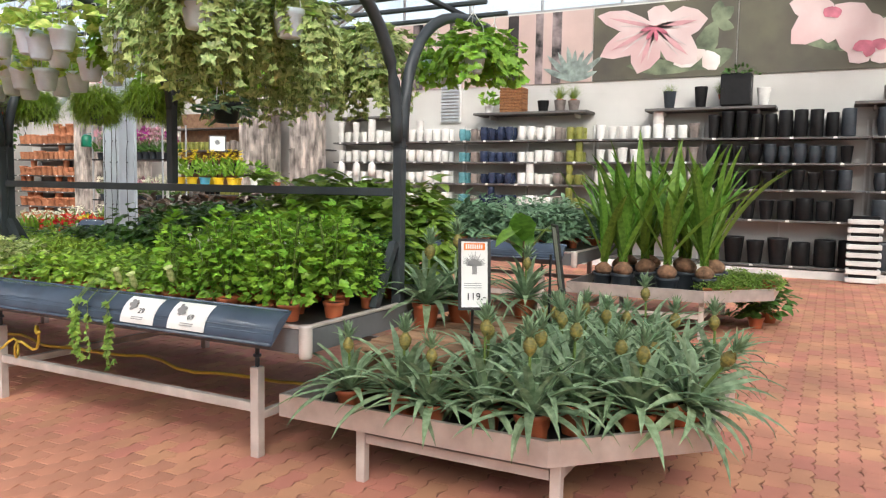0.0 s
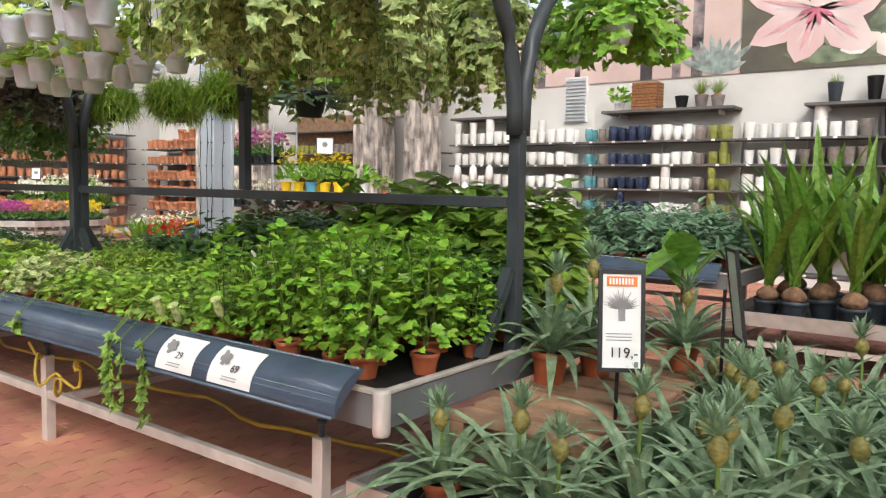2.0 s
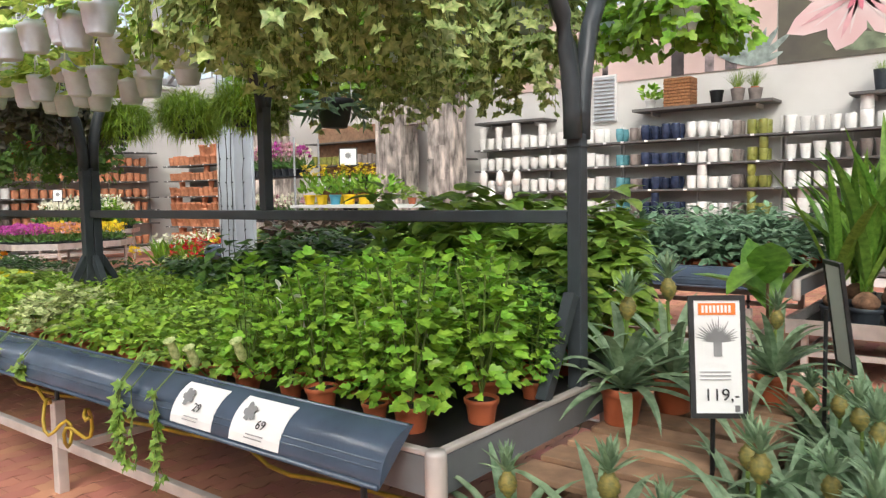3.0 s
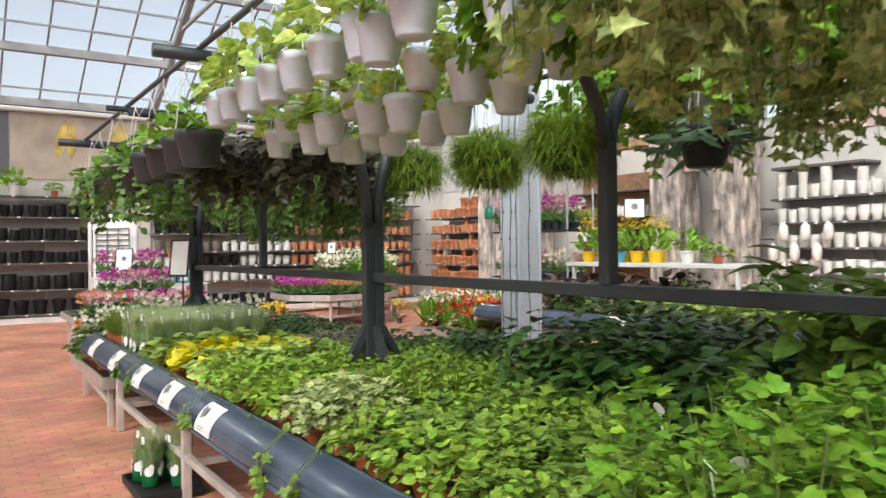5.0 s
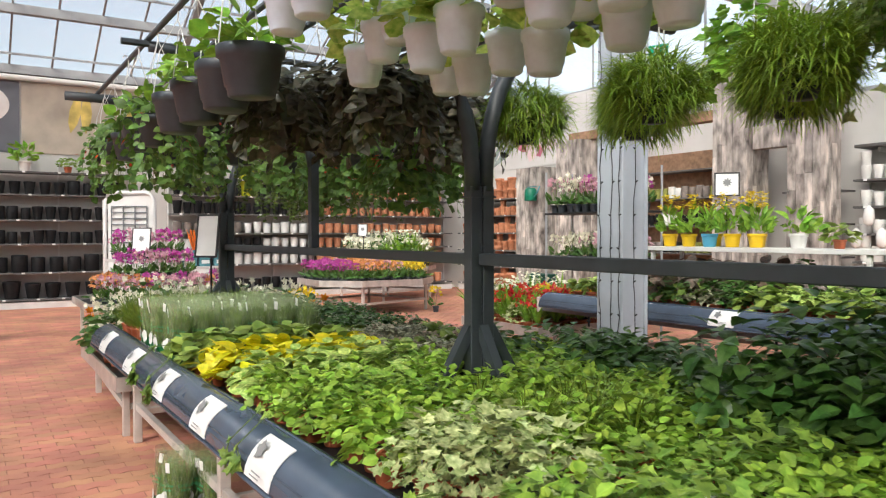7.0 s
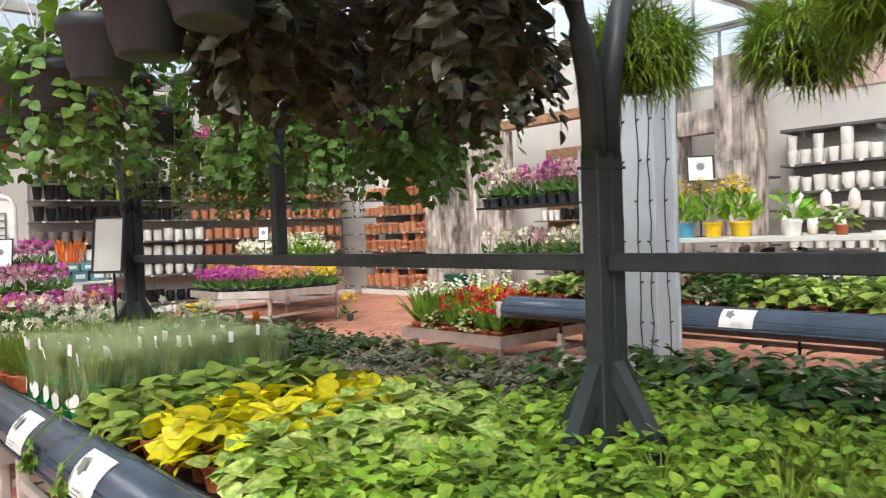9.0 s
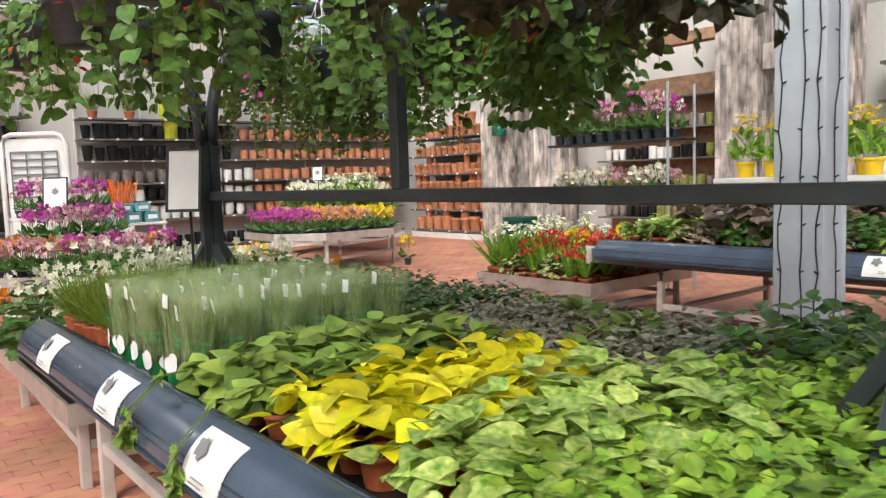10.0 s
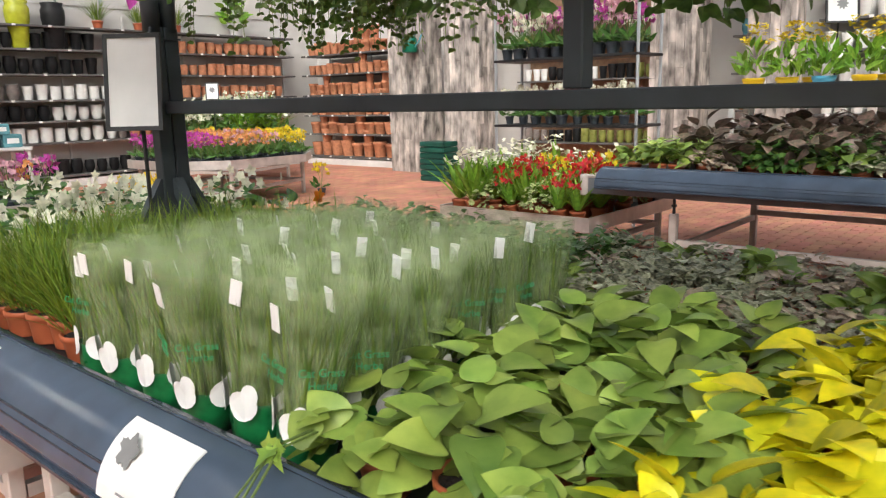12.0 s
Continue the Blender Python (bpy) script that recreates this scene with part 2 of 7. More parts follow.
# ---- mesh helpers ----
class Mesh:
    """Collects vertices and faces."""

    def __init__(self):
        self.v, self.f = [], []

    def add(self, verts, faces):
        k = len(self.v)
        self.v.extend(verts)
        self.f.extend(tuple(i + k for i in f) for f in faces)
        return self

    def box(self, x0, y0, z0, x1, y1, z1, c=0.0):
        """A box with chamfered upright and upper edges."""
        if c <= 0:
            v = [(x, y, z) for z in (z0, z1) for x, y in ((x0, y0), (x1, y0), (x1, y1), (x0, y1))]
            return self.add(v, [(3, 2, 1, 0), (4, 5, 6, 7), (0, 1, 5, 4), (1, 2, 6, 5), (2, 3, 7, 6), (3, 0, 4, 7)])
        rings = []
        for z, i in ((z0, c), (z0 + c, 0), (z1 - c, 0), (z1, c)):
            ring = []
            for sx, sy in ((0, 0), (1, 0), (1, 1), (0, 1)):
                x, y = (x1 if sx else x0), (y1 if sy else y0)
                dx, dy = (-1 if sx else 1), (-1 if sy else 1)
                a, b = (x + dx * (c + i), y + dy * i, z), (x + dx * i, y + dy * (c + i), z)
                ring += [b, a] if (sx, sy) in ((0, 0), (1, 1)) else [a, b]
            rings.append(ring)
        v = [p for r in rings for p in r]
        f = [tuple(range(7, -1, -1)), tuple(range(24, 32))]
        for r in range(3):
            for i in range(8):
                j = (i + 1) % 8
                f.append((r * 8 + i, r * 8 + j, r * 8 + 8 + j, r * 8 + 8 + i))
        return self.add(v, f)

    def lathe(self, prof, n=20, cx=0.0, cy=0.0, cz=0.0, cap=True):
        v, f = [], []
        for r, z in prof:
            for i in range(n):
                a = 2 * math.pi * i / n
                v.append((cx + r * math.cos(a), cy + r * math.sin(a), cz + z))
        for k in range(len(prof) - 1):
            for i in range(n):
                j = (i + 1) % n
                f.append((k * n + i, k * n + j, k * n + n + j, k * n + n + i))
        if cap:
            f.append(tuple(range(n - 1, -1, -1)))
            f.append(tuple(range((len(prof) - 1) * n, len(prof) * n)))
        return self.add(v, f)

    def tube(self, pts, r, n=6, taper=1.0):
        pts = [Vector(p) for p in pts]
        v, f = [], []
        for k, p in enumerate(pts):
            d = (pts[min(k + 1, len(pts) - 1)] - pts[max(k - 1, 0)]).normalized()
            a = d.orthogonal().normalized() if abs(d.z) > 0.95 else d.cross(Vector((0, 0, 1))).normalized()
            b = d.cross(a)
            rr = r * (1 + (taper - 1) * k / max(1, len(pts) - 1))
            for i in range(n):
                t = 2 * math.pi * (i + 0.5) / n
                v.append(tuple(p + (a * math.cos(t) + b * math.sin(t)) * rr))
        for k in range(len(pts) - 1):
            for i in range(n):
                j = (i + 1) % n
                f.append((k * n + i, k * n + j, k * n + n + j, k * n + n + i))
        f.append(tuple(range(n - 1, -1, -1)))
        f.append(tuple(range((len(pts) - 1) * n, len(pts) * n)))
        return self.add(v, f)

    def prism(self, poly, z0, z1, c=0.0):
        """An upright prism over a plan polygon given anticlockwise."""
        n = len(poly)
        cx, cy = sum(p[0] for p in poly) / n, sum(p[1] for p in poly) / n
        v = [(x, y, z0) for x, y in poly] + [(x, y, z1 - c) for x, y in poly]
        f = [tuple(range(n - 1, -1, -1))] + [(i, (i + 1) % n, n + (i + 1) % n, n + i) for i in range(n)]
        if c > 0:
            for x, y in poly:
                d = math.hypot(x - cx, y - cy)
                s = 1 - c / max(d, 1e-6)
                v.append((cx + (x - cx) * s, cy + (y - cy) * s, z1))
            f += [(n + i, n + (i + 1) % n, 2 * n + (i + 1) % n, 2 * n + i) for i in range(n)] + [tuple(range(2 * n, 3 * n))]
        else:
            f.append(tuple(range(n, 2 * n)))
        return self.add(v, f)

    def leaf(self, pos, way, up, length, width, outline, droop=0.2, fold=0.25):
        """One leaf: a folded, drooping blade from pos along way."""
        y = Vector(way).normalized()
        x = y.cross(Vector(up))
        x = x.normalized() if x.length > 1e-4 else y.orthogonal().normalized()
        z = x.cross(y)
        p = Vector(pos)
        m = len(outline)
        v, f = [], []
        for sx, sy in outline:
            h = -droop * sy * sy * length
            o = p + y * (sy * length) + z * h
            w = sx * width
            s = z * (fold * abs(w))
            v += [tuple(o + z * (-0.0)), tuple(o - x * w + s), tuple(o + x * w + s)]
        for k in range(m - 1):
            a, b = 3 * k, 3 * k + 3
            f.append((a, b, b + 1, a + 1))
            f.append((a, a + 2, b + 2, b))
        return self.add(v, f)

    def strap(self, pos, yaw, length, width, pitch, droop, segs=6, taper=0.6, twist=0.0, fold=0.35):
        """A long arching strap leaf with a channelled section."""
        p = Vector(pos)
        a = pitch
        v, f = [], []
        cy, sy = math.cos(yaw), math.sin(yaw)
        side = Vector((-sy, cy, 0))
        for k in range(segs + 1):
            t = k / segs
            w = width * (0.55 + 0.45 * min(1, t * 4)) * (1 - t ** (1 / max(0.05, 1 - taper)) if k < segs else 0.02)
            fw = Vector((cy * math.cos(a), sy * math.cos(a), math.sin(a)))
            nz = side.cross(fw) * -1
            v += [tuple(p - side * w + nz * fold * w), tuple(p), tuple(p + side * w + nz * fold * w)]
            p = p + fw * (length / segs)
            a -= droop / segs * (0.4 + 1.2 * t)
        for k in range(segs):
            b = 3 * k
            f += [(b, b + 3, b + 4, b + 1), (b + 1, b + 4, b + 5, b + 2)]
        return self.add(v, f)

    def data(self, name, material, smooth=False):
        me = bpy.data.meshes.new(name)
        me.from_pydata(self.v, [], self.f)
        me.materials.append(M[material] if isinstance(material, str) else material)
        if smooth:
            me.polygons.foreach_set("use_smooth", [True] * len(me.polygons))
        me.update()
        return me


def part(name, mesh, material, parent, label="", smooth=False, at=None):
    ob = new(name, mesh.data(name, material, smooth) if isinstance(mesh, Mesh) else mesh)
    ob.parent = parent
    if at is not None:
        ob.matrix_basis = at if isinstance(at, Matrix) else pose(*at)
    return tagged(ob, label)


def thing(name, at, label, category, group="", kind=""):
    ob = new(name)
    ob.matrix_basis = at if isinstance(at, Matrix) else pose(*at)
    ob.empty_display_size = 0.1
    return tagged(ob, label, category, group, kind)


def solid(name, mesh, material, label, category="", group="", kind="", at=None, smooth=False):
    ob = new(name, mesh.data(name, material, smooth))
    if at is not None:
        ob.matrix_basis = at if isinstance(at, Matrix) else pose(*at)
    return tagged(ob, label, category, group, kind)


def text_part(words, size, material, parent, at, align="LEFT"):
    cu = bpy.data.curves.new("lettering", "FONT")
    cu.body, cu.size, cu.align_x, cu.extrude = words, size, align, 0.0006
    cu.materials.append(M[material])
    ob = new("lettering", cu)
    ob.parent = parent
    ob.matrix_basis = at
    return ob


rnd = random.Random(7)
U = rnd.uniform
OVAL = ((0.02, 0), (0.36, 0.22), (0.46, 0.48), (0.28, 0.78), (0.0, 1.0))
HEART = ((0.05, 0), (0.26, -0.11), (0.43, -0.07), (0.52, 0.08), (0.54, 0.24), (0.49, 0.42), (0.39, 0.6), (0.25, 0.77), (0.11, 0.91), (0.0, 1.0))
LOBED = ((0.03, 0), (0.34, 0.02), (0.5, 0.3), (0.27, 0.42), (0.36, 0.66), (0.14, 0.8), (0.0, 1.0))
IVY = ((0.04, 0.0), (0.42, -0.12), (0.3, 0.18), (0.62, 0.36), (0.24, 0.52), (0.0, 1.0))
LANCE = ((0.02, 0), (0.3, 0.25), (0.34, 0.5), (0.18, 0.8), (0.0, 1.0))


# ---- large structure ----
X0, X1, Y0, Y1, EAVE = -21.75, 9.0, -9.0, 14.7, 4.95
solid("floor_bed", Mesh().box(X0 - 0.3, Y0 - 0.3, -0.3, X1 + 0.3, Y1 + 0.3, -0.012), "joint", "dark sand bed between the pavers", kind="structure").name = "floor"
wall = solid("wall_north", Mesh().box(X0, Y1, 0, -12.4, Y1 + 0.2, 4.98).box(-12.4, Y1, 0, -9.9, Y1 + 0.2, 3.9).box(-9.9, Y1, 0, X1, Y1 + 0.2, 4.98), "white", "white painted panel wall behind the pot shelves", kind="structure")
solid("wall_west", Mesh().box(X0 - 0.2, Y0, 0, X0, Y1 + 0.2, EAVE), "white", "white painted wall behind the black pot shelves", kind="structure")
solid("wall_east", Mesh().box(X1, Y0, 0, X1 + 0.2, Y1 + 0.2, EAVE), "white", "plain white wall", kind="structure")
solid("wall_south", Mesh().box(X0, Y0 - 0.2, 0, X1, Y0, EAVE), "white", "plain white wall", kind="structure")

# Glass: thin clear panes that let the daylight in
glass = bpy.data.materials.new("hazy greenhouse glass")
glass.use_nodes = True
_g = glass.node_tree
_gp = _g.nodes["Principled BSDF"]
_gp.inputs["Base Color"].default_value, _gp.inputs["Roughness"].default_value = (0.9, 0.95, 0.97, 1), 0.08
_gt = _g.nodes.new("ShaderNodeBsdfTransparent")
_gt.inputs[0].default_value = (0.93, 0.96, 0.97, 1)
_gm = _g.nodes.new("ShaderNodeMixShader")
_gm.inputs[0].default_value = 0.12
_g.links.new(_gt.outputs[0], _gm.inputs[1]), _g.links.new(_gp.outputs[0], _gm.inputs[2])
_g.links.new(_gm.outputs[0], _g.nodes["Material Output"].inputs[0])
M["glass"] = glass

SPAN, RISE, ROOF = 11.2, 2.9, 5.0
roof = tagged(new("roof_frame"), "grey steel greenhouse roof frame with rafters and purlins", kind="structure")
panes = tagged(new("roof_glazing"), "hazy clear greenhouse roof glass", kind="structure")
raf, pur, gl = Mesh(), Mesh(), Mesh()
xs = X0
while xs < X1 - 0.1:
    xm, xe = xs + SPAN / 2, xs + SPAN
    for xa, za, xb, zb in ((xs, ROOF, xm, ROOF + RISE), (xm, ROOF + RISE, xe, ROOF)):
        gl.add([(xa, Y0, za + 0.06), (xb, Y0, zb + 0.06), (xb, Y1, zb + 0.06), (xa, Y1, za + 0.06), (xa, Y0, za + 0.066), (xb, Y0, zb + 0.066), (xb, Y1, zb + 0.066), (xa, Y1, za + 0.066)],
               [(0, 1, 2, 3), (7, 6, 5, 4), (0, 4, 5, 1), (2, 6, 7, 3)])
        y = Y0
        while y <= Y1 + 0.01:
            raf.tube([(xa, y, za + 0.03), (xb, y, zb + 0.03)], 0.028, 4)
            y += 0.79
        for t, r in ((0.09, 0.03), (0.3, 0.12), (0.42, 0.03), (0.54, 0.03), (0.66, 0.1), (0.8, 0.03), (0.9, 0.03)):
            pur.tube([(xa + (xb - xa) * t, Y0, za + (zb - za) * t - 0.03), (xa + (xb - xa) * t, Y1, za + (zb - za) * t - 0.03)], r, 4)
    pur.tube([(xs + 0.05, Y0, ROOF), (xs + 0.05, Y1, ROOF)], 0.13, 4)
    pur.tube([(xm, Y0, ROOF + RISE), (xm, Y1, ROOF + RISE)], 0.07, 4)
    xs = xe
part("rafters", raf, "steelroof", roof)
part("purlins", pur, "steelroof", roof)
gp = part("panes", gl, "glass", panes)
gp.visible_shadow = False
tru = Mesh()
for y in (-6.0, -2.0, 2.05, 6.13, 10.2, 14.3):
    xs = X0
    while xs < X1 - 0.1:
        for s in (0, 1):
            xa = xs + SPAN * s
            tru.tube([(xa, y, ROOF - 0.06), (xs + SPAN / 2, y, ROOF + RISE - 0.06)], 0.09, 4)
        tru.tube([(xs + SPAN * 0.25, y, ROOF + RISE / 2 - 0.1), (xs + SPAN * 0.75, y, ROOF + RISE / 2 - 0.1)], 0.045, 4)
        tru.tube([(xs + SPAN / 2, y, ROOF + RISE - 0.1), (xs + SPAN / 2, y, ROOF + RISE / 2 - 0.1)], 0.03, 4)
        xs += SPAN
part("trusses", tru, "steelroof", roof)


def clerestory(name, a, b, z0, z1, step):
    """A glazed band between plan points a and b."""
    w = tagged(new(name), "glazed greenhouse wall band with grey bars", kind="structure")
    a, b = Vector(a), Vector(b)
    d = b - a
    n = max(1, round(d.length / step))
    u = d.normalized()
    nrm = Vector((-u.y, u.x)) * 0.004
    bars = Mesh()
    for i in range(n + 1):
        p = a + d * i / n
        bars.tube([(p.x, p.y, z0), (p.x, p.y, z1)], 0.035, 4)
    for z in (z0, z1):
        bars.tube([(a.x, a.y, z), (b.x, b.y, z)], 0.05, 4)
    part("bars", bars, "steelroof", w)
    g = Mesh()
    c = [a - nrm, b - nrm, b + nrm, a + nrm]
    g.prism([(p.x, p.y) for p in c], z0, z1)
    part("pane", g, "glass", w).visible_shadow = False


clerestory("window_north", (X0, Y1 + 0.1), (X1, Y1 + 0.1), 5.0, 7.9, 1.6)
clerestory("window_north_low", (-12.35, Y1 + 0.1), (-9.95, Y1 + 0.1), 3.95, 4.95, 0.8)
clerestory("window_south", (X0, Y0 - 0.1), (X1, Y0 - 0.1), EAVE + 0.05, 7.9, 1.6)
solid("trim_west", Mesh().tube([(X0 + 0.1, Y0, 4.83), (X0 + 0.1, Y1, 4.83)], 0.06, 8), "shelfwhite", "white pipe along the top of the wall", kind="structure")

# Column with strings of small lamps
col = thing("steel_column", (-7.5, 6.13, 0), "pale grey steel column wound with dark fairy-light cable", "column")
cm = Mesh()
for a in (-0.13, 0.10):
    cm.box(-0.13, a, 0, 0.13, a + 0.03, 6.4, 0.004)
cm.box(-0.115, -0.1, 0, 0.115, 0.1, 6.4, 0.004)
part("shaft", cm, "column", col)
for cx, cy, s in ((-0.09, -0.137, 1), (0.02, -0.137, 2), (0.1, -0.137, 3), (0.136, -0.02, 4), (-0.136, 0.0, 5)):
    r2 = random.Random(s)
    pts = [(cx + r2.uniform(-0.012, 0.012), cy, 0.1 + 0.12 * k) for k in range(36)]
    lc = Mesh().tube(pts, 0.004, 4)
    for k in range(1, 36, 2):
        x, y, z = pts[k]
        lc.tube([(x, y, z), (x + r2.choice((-1, 1)) * 0.02, y, z + 0.012)], 0.005, 4)
    part("light_cable", lc, "black", col)


# ---- benches ----
BX0, BX1, BY0, BY1 = -10.12, -2.42, 3.02, 5.05


def bench(at, length, depth, label, hose=True, up=0.0):
    """A grower's bench along x: legs, rails, tray, a gutter on the front, price cards."""
    b = thing("plant_bench", at, label, "plant bench", "long plant benches")
    part("tray_floor", Mesh().box(0.01, 0.05, 0.66, length - 0.01, depth - 0.05, 0.739), "black", b)
    for nm, x0, y0, x1, y1 in (("side_panel", 0, 0, length, 0.02), ("side_panel", 0, depth - 0.02, length, depth), ("side_panel", 0, 0.022, 0.02, depth - 0.022), ("side_panel", length - 0.02, 0.022, length, depth - 0.022)):
        part(nm, Mesh().box(x0, y0, 0.61, x1, y1, 0.735, 0.003), "panel", b)
    for x0, y0, x1, y1 in ((-0.006, -0.006, length + 0.006, 0.026), (-0.006, depth - 0.026, length + 0.006, depth + 0.006), (-0.006, 0.028, 0.026, depth - 0.028), (length - 0.026, 0.028, length + 0.006, depth - 0.028)):
        part("rim", Mesh().box(x0, y0, 0.737, x1, y1, 0.755, 0.004), "alupale", b)
    for x in (0, length):
        for y in (0, depth):
            part("corner_cap", Mesh().lathe(((0.03, 0.595), (0.034, 0.61), (0.034, 0.75), (0.03, 0.762)), 10, x, y), "alupale", b, smooth=True)
    prof = []
    for k in range(11):
        a = math.radians(9 * k)
        prof.append((-0.008 - 0.155 * math.sin(a), 0.68 + 0.15 * math.cos(a)))
    inner = [(y * 0.97, 0.678 + (z - 0.678) * 0.96) for y, z in prof]
    ring = prof + inner[::-1]
    gx0, gx1 = 0.18, length - 0.08
    gm = Mesh()
    n = len(ring)
    gm.add([(gx0, y, z) for y, z in ring] + [(gx1, y, z) for y, z in ring], [(i, (i + 1) % n, n + (i + 1) % n, n + i) for i in range(n)])
    g = part("gutter", gm, "gutter", b, "blue-grey half-round plastic gutter", smooth=True)
    for x in (gx0 - 0.004, gx1):
        em = Mesh()
        em.add([(x, y, z) for y, z in prof] + [(x + 0.004, y, z) for y, z in prof],
               [tuple(range(11)), tuple(range(21, 10, -1))] + [(i, i + 11, i + 12, i + 1) for i in range(10)])
        part("end_cap", em, "gutter", g)
    for a, rr in ((90, 0.009), (6, 0.006), (62, 0.0035), (70, 0.0025)):
        q = math.radians(a)
        part("gutter_lip", Mesh().tube([(gx0 + 0.005, -0.008 - 0.155 * math.sin(q), 0.68 + 0.15 * math.cos(q)), (gx1 - 0.005, -0.008 - 0.155 * math.sin(q), 0.68 + 0.15 * math.cos(q))], rr, 6), "gutter", g, smooth=True)
    k = 4
    for i in range(k):
        x = length - 0.38 - 2.2 * (k - 1 - i)
        for y in (0.08, depth - 0.12):
            leg = part("leg", Mesh().box(x - 0.028, y - 0.028, -up, x + 0.028, y + 0.028, 0.49, 0.004), "alupale", b)
            part("screw_jack", Mesh().lathe(((0.012, 0.49), (0.012, 0.54), (0.022, 0.545), (0.022, 0.558), (0.012, 0.56), (0.012, 0.64)), 8, x, y), "frame", leg)
        part("cross_rail", Mesh().box(x - 0.02, 0.11, 0.20, x + 0.02, depth - 0.15, 0.245, 0.003), "alupale", b)
    for y in (0.08, depth - 0.12):
        for i in range(k - 1):
            xa = length - 0.38 - 2.2 * (k - 1 - i)
            xb = length - 0.38 - 2.2 * (k - 2 - i)
            part("foot_rail", Mesh().box(xa + 0.03, y - 0.02, 0.245, xb - 0.03, y + 0.02, 0.295, 0.003), "alupale", b)
    if hose:
        pts = [(0.1 + length * i / 40, 0.55 + 0.06 * math.sin(i * 0.9), 0.262 + 0.012 * math.sin(i * 1.7)) for i in range(40)]
        solid("hose", Mesh().tube(pts, 0.011, 8), "hose", "yellow garden hose lying along the rails under the bench", "hose", at=at, smooth=True)
    return b


bench((BX0, BY0, 0), BX1 - BX0, BY1 - BY0, "long aluminium plant bench with blue-grey gutter, full of plants")
bench((-10.18, 7.57, 0.05), 7.7, 2.0, "long aluminium plant bench with blue-grey gutter beside the column", hose=False, up=0.05)


def octagon(x0, y0, x1, y1, cuts):
    """A rectangle whose corners (front left, front right, back right, back left) are cut off."""
    a, b, c, d = cuts
    p = []
    p += [(x0, y0 + a), (x0 + a, y0)] if a else [(x0, y0)]
    p += [(x1 - b, y0), (x1, y0 + b)] if b else [(x1, y0)]
    p += [(x1, y1 - c), (x1 - c, y1)] if c else [(x1, y1)]
    p += [(x0 + d, y1), (x0, y1 - d)] if d else [(x0, y1)]
    return p


def shrink(poly, s):
    cx, cy = sum(p[0] for p in poly) / len(poly), sum(p[1] for p in poly) / len(poly)
    out = []
    for x, y in poly:
        d = math.hypot(x - cx, y - cy)
        out.append((cx + (x - cx) * (1 - s / d), cy + (y - cy) * (1 - s / d)))
    return out


def tray_table(poly, z0, z1, label, legs, group="low tray tables", feet=None):
    t = thing("tray_table", (0, 0, 0), label, "display table", group)
    n = len(poly)
    inn = shrink(poly, 0.03)
    part("tray_floor", Mesh().prism(inn, z0 + 0.015, z0 + 0.03), "black", t)
    for i in range(n):
        j = (i + 1) % n
        part("tray_side", Mesh().prism([poly[i], poly[j], inn[j], inn[i]], z0, z1, 0.0), "alu", t)
    sm = shrink(poly, 0.16)
    feet = feet or [sm[i] for i in legs]
    for x, y in feet:
        part("leg", Mesh().box(x - 0.025, y - 0.025, 0, x + 0.025, y + 0.025, z0 - 0.002, 0.004), "alupale", t)
    for i in range(len(feet)):
        (xa, ya), (xb, yb) = feet[i], feet[(i + 1) % len(feet)]
        d = math.hypot(xb - xa, yb - ya)
        ux, uy = (xb - xa) / d, (yb - ya) / d
        q = [(xa + ux * 0.03 + uy * 0.018, ya + uy * 0.03 - ux * 0.018), (xb - ux * 0.03 + uy * 0.018, yb - uy * 0.03 - ux * 0.018),
             (xb - ux * 0.03 - uy * 0.018, yb - uy * 0.03 + ux * 0.018), (xa + ux * 0.03 - uy * 0.018, ya + uy * 0.03 + ux * 0.018)]
        part("foot_rail", Mesh().prism(q, 0.2, 0.245), "alupale", t)
    return t


PINE = octagon(-2.57, 3.0, -0.56, 5.04, (0, 0.58, 0.58, 0))
PALM = octagon(-2.55, 7.55, -0.6, 9.55, (0, 0.58, 0.58, 0))
RED = octagon(-11.62, 7.46, -10.07, 9.07, (0, 0, 0, 0))
LILY = octagon(-12.1, 2.97, -9.5, 5.04, (0.58, 0, 0, 0.58))
ORCHID = octagon(-18.3, 7.6, -16.0, 10.1, (0.6, 0.6, 0.6, 0.6))
tray_table(PINE, 0.285, 0.40, "pale aluminium tray table full of small pineapple plants", (), feet=[(-2.13, 3.1), (-1.13, 3.1), (-1.13, 4.94), (-2.13, 4.94)])
tray_table(PALM, 0.385, 0.50, "pale aluminium tray table with sprouting coconut palms", (0, 1, 4, 5))
tray_table(RED, 0.36, 0.475, "pale aluminium tray table with red and white flowering pots", (0, 1, 2, 3))
tray_table(LILY, 0.36, 0.47, "low aluminium tray table with white and orange flowers", (1, 2, 3, 4))
tray_table(ORCHID, 0.55, 0.67, "octagonal aluminium tray table with rows of small orchids", (1, 3, 5, 7))

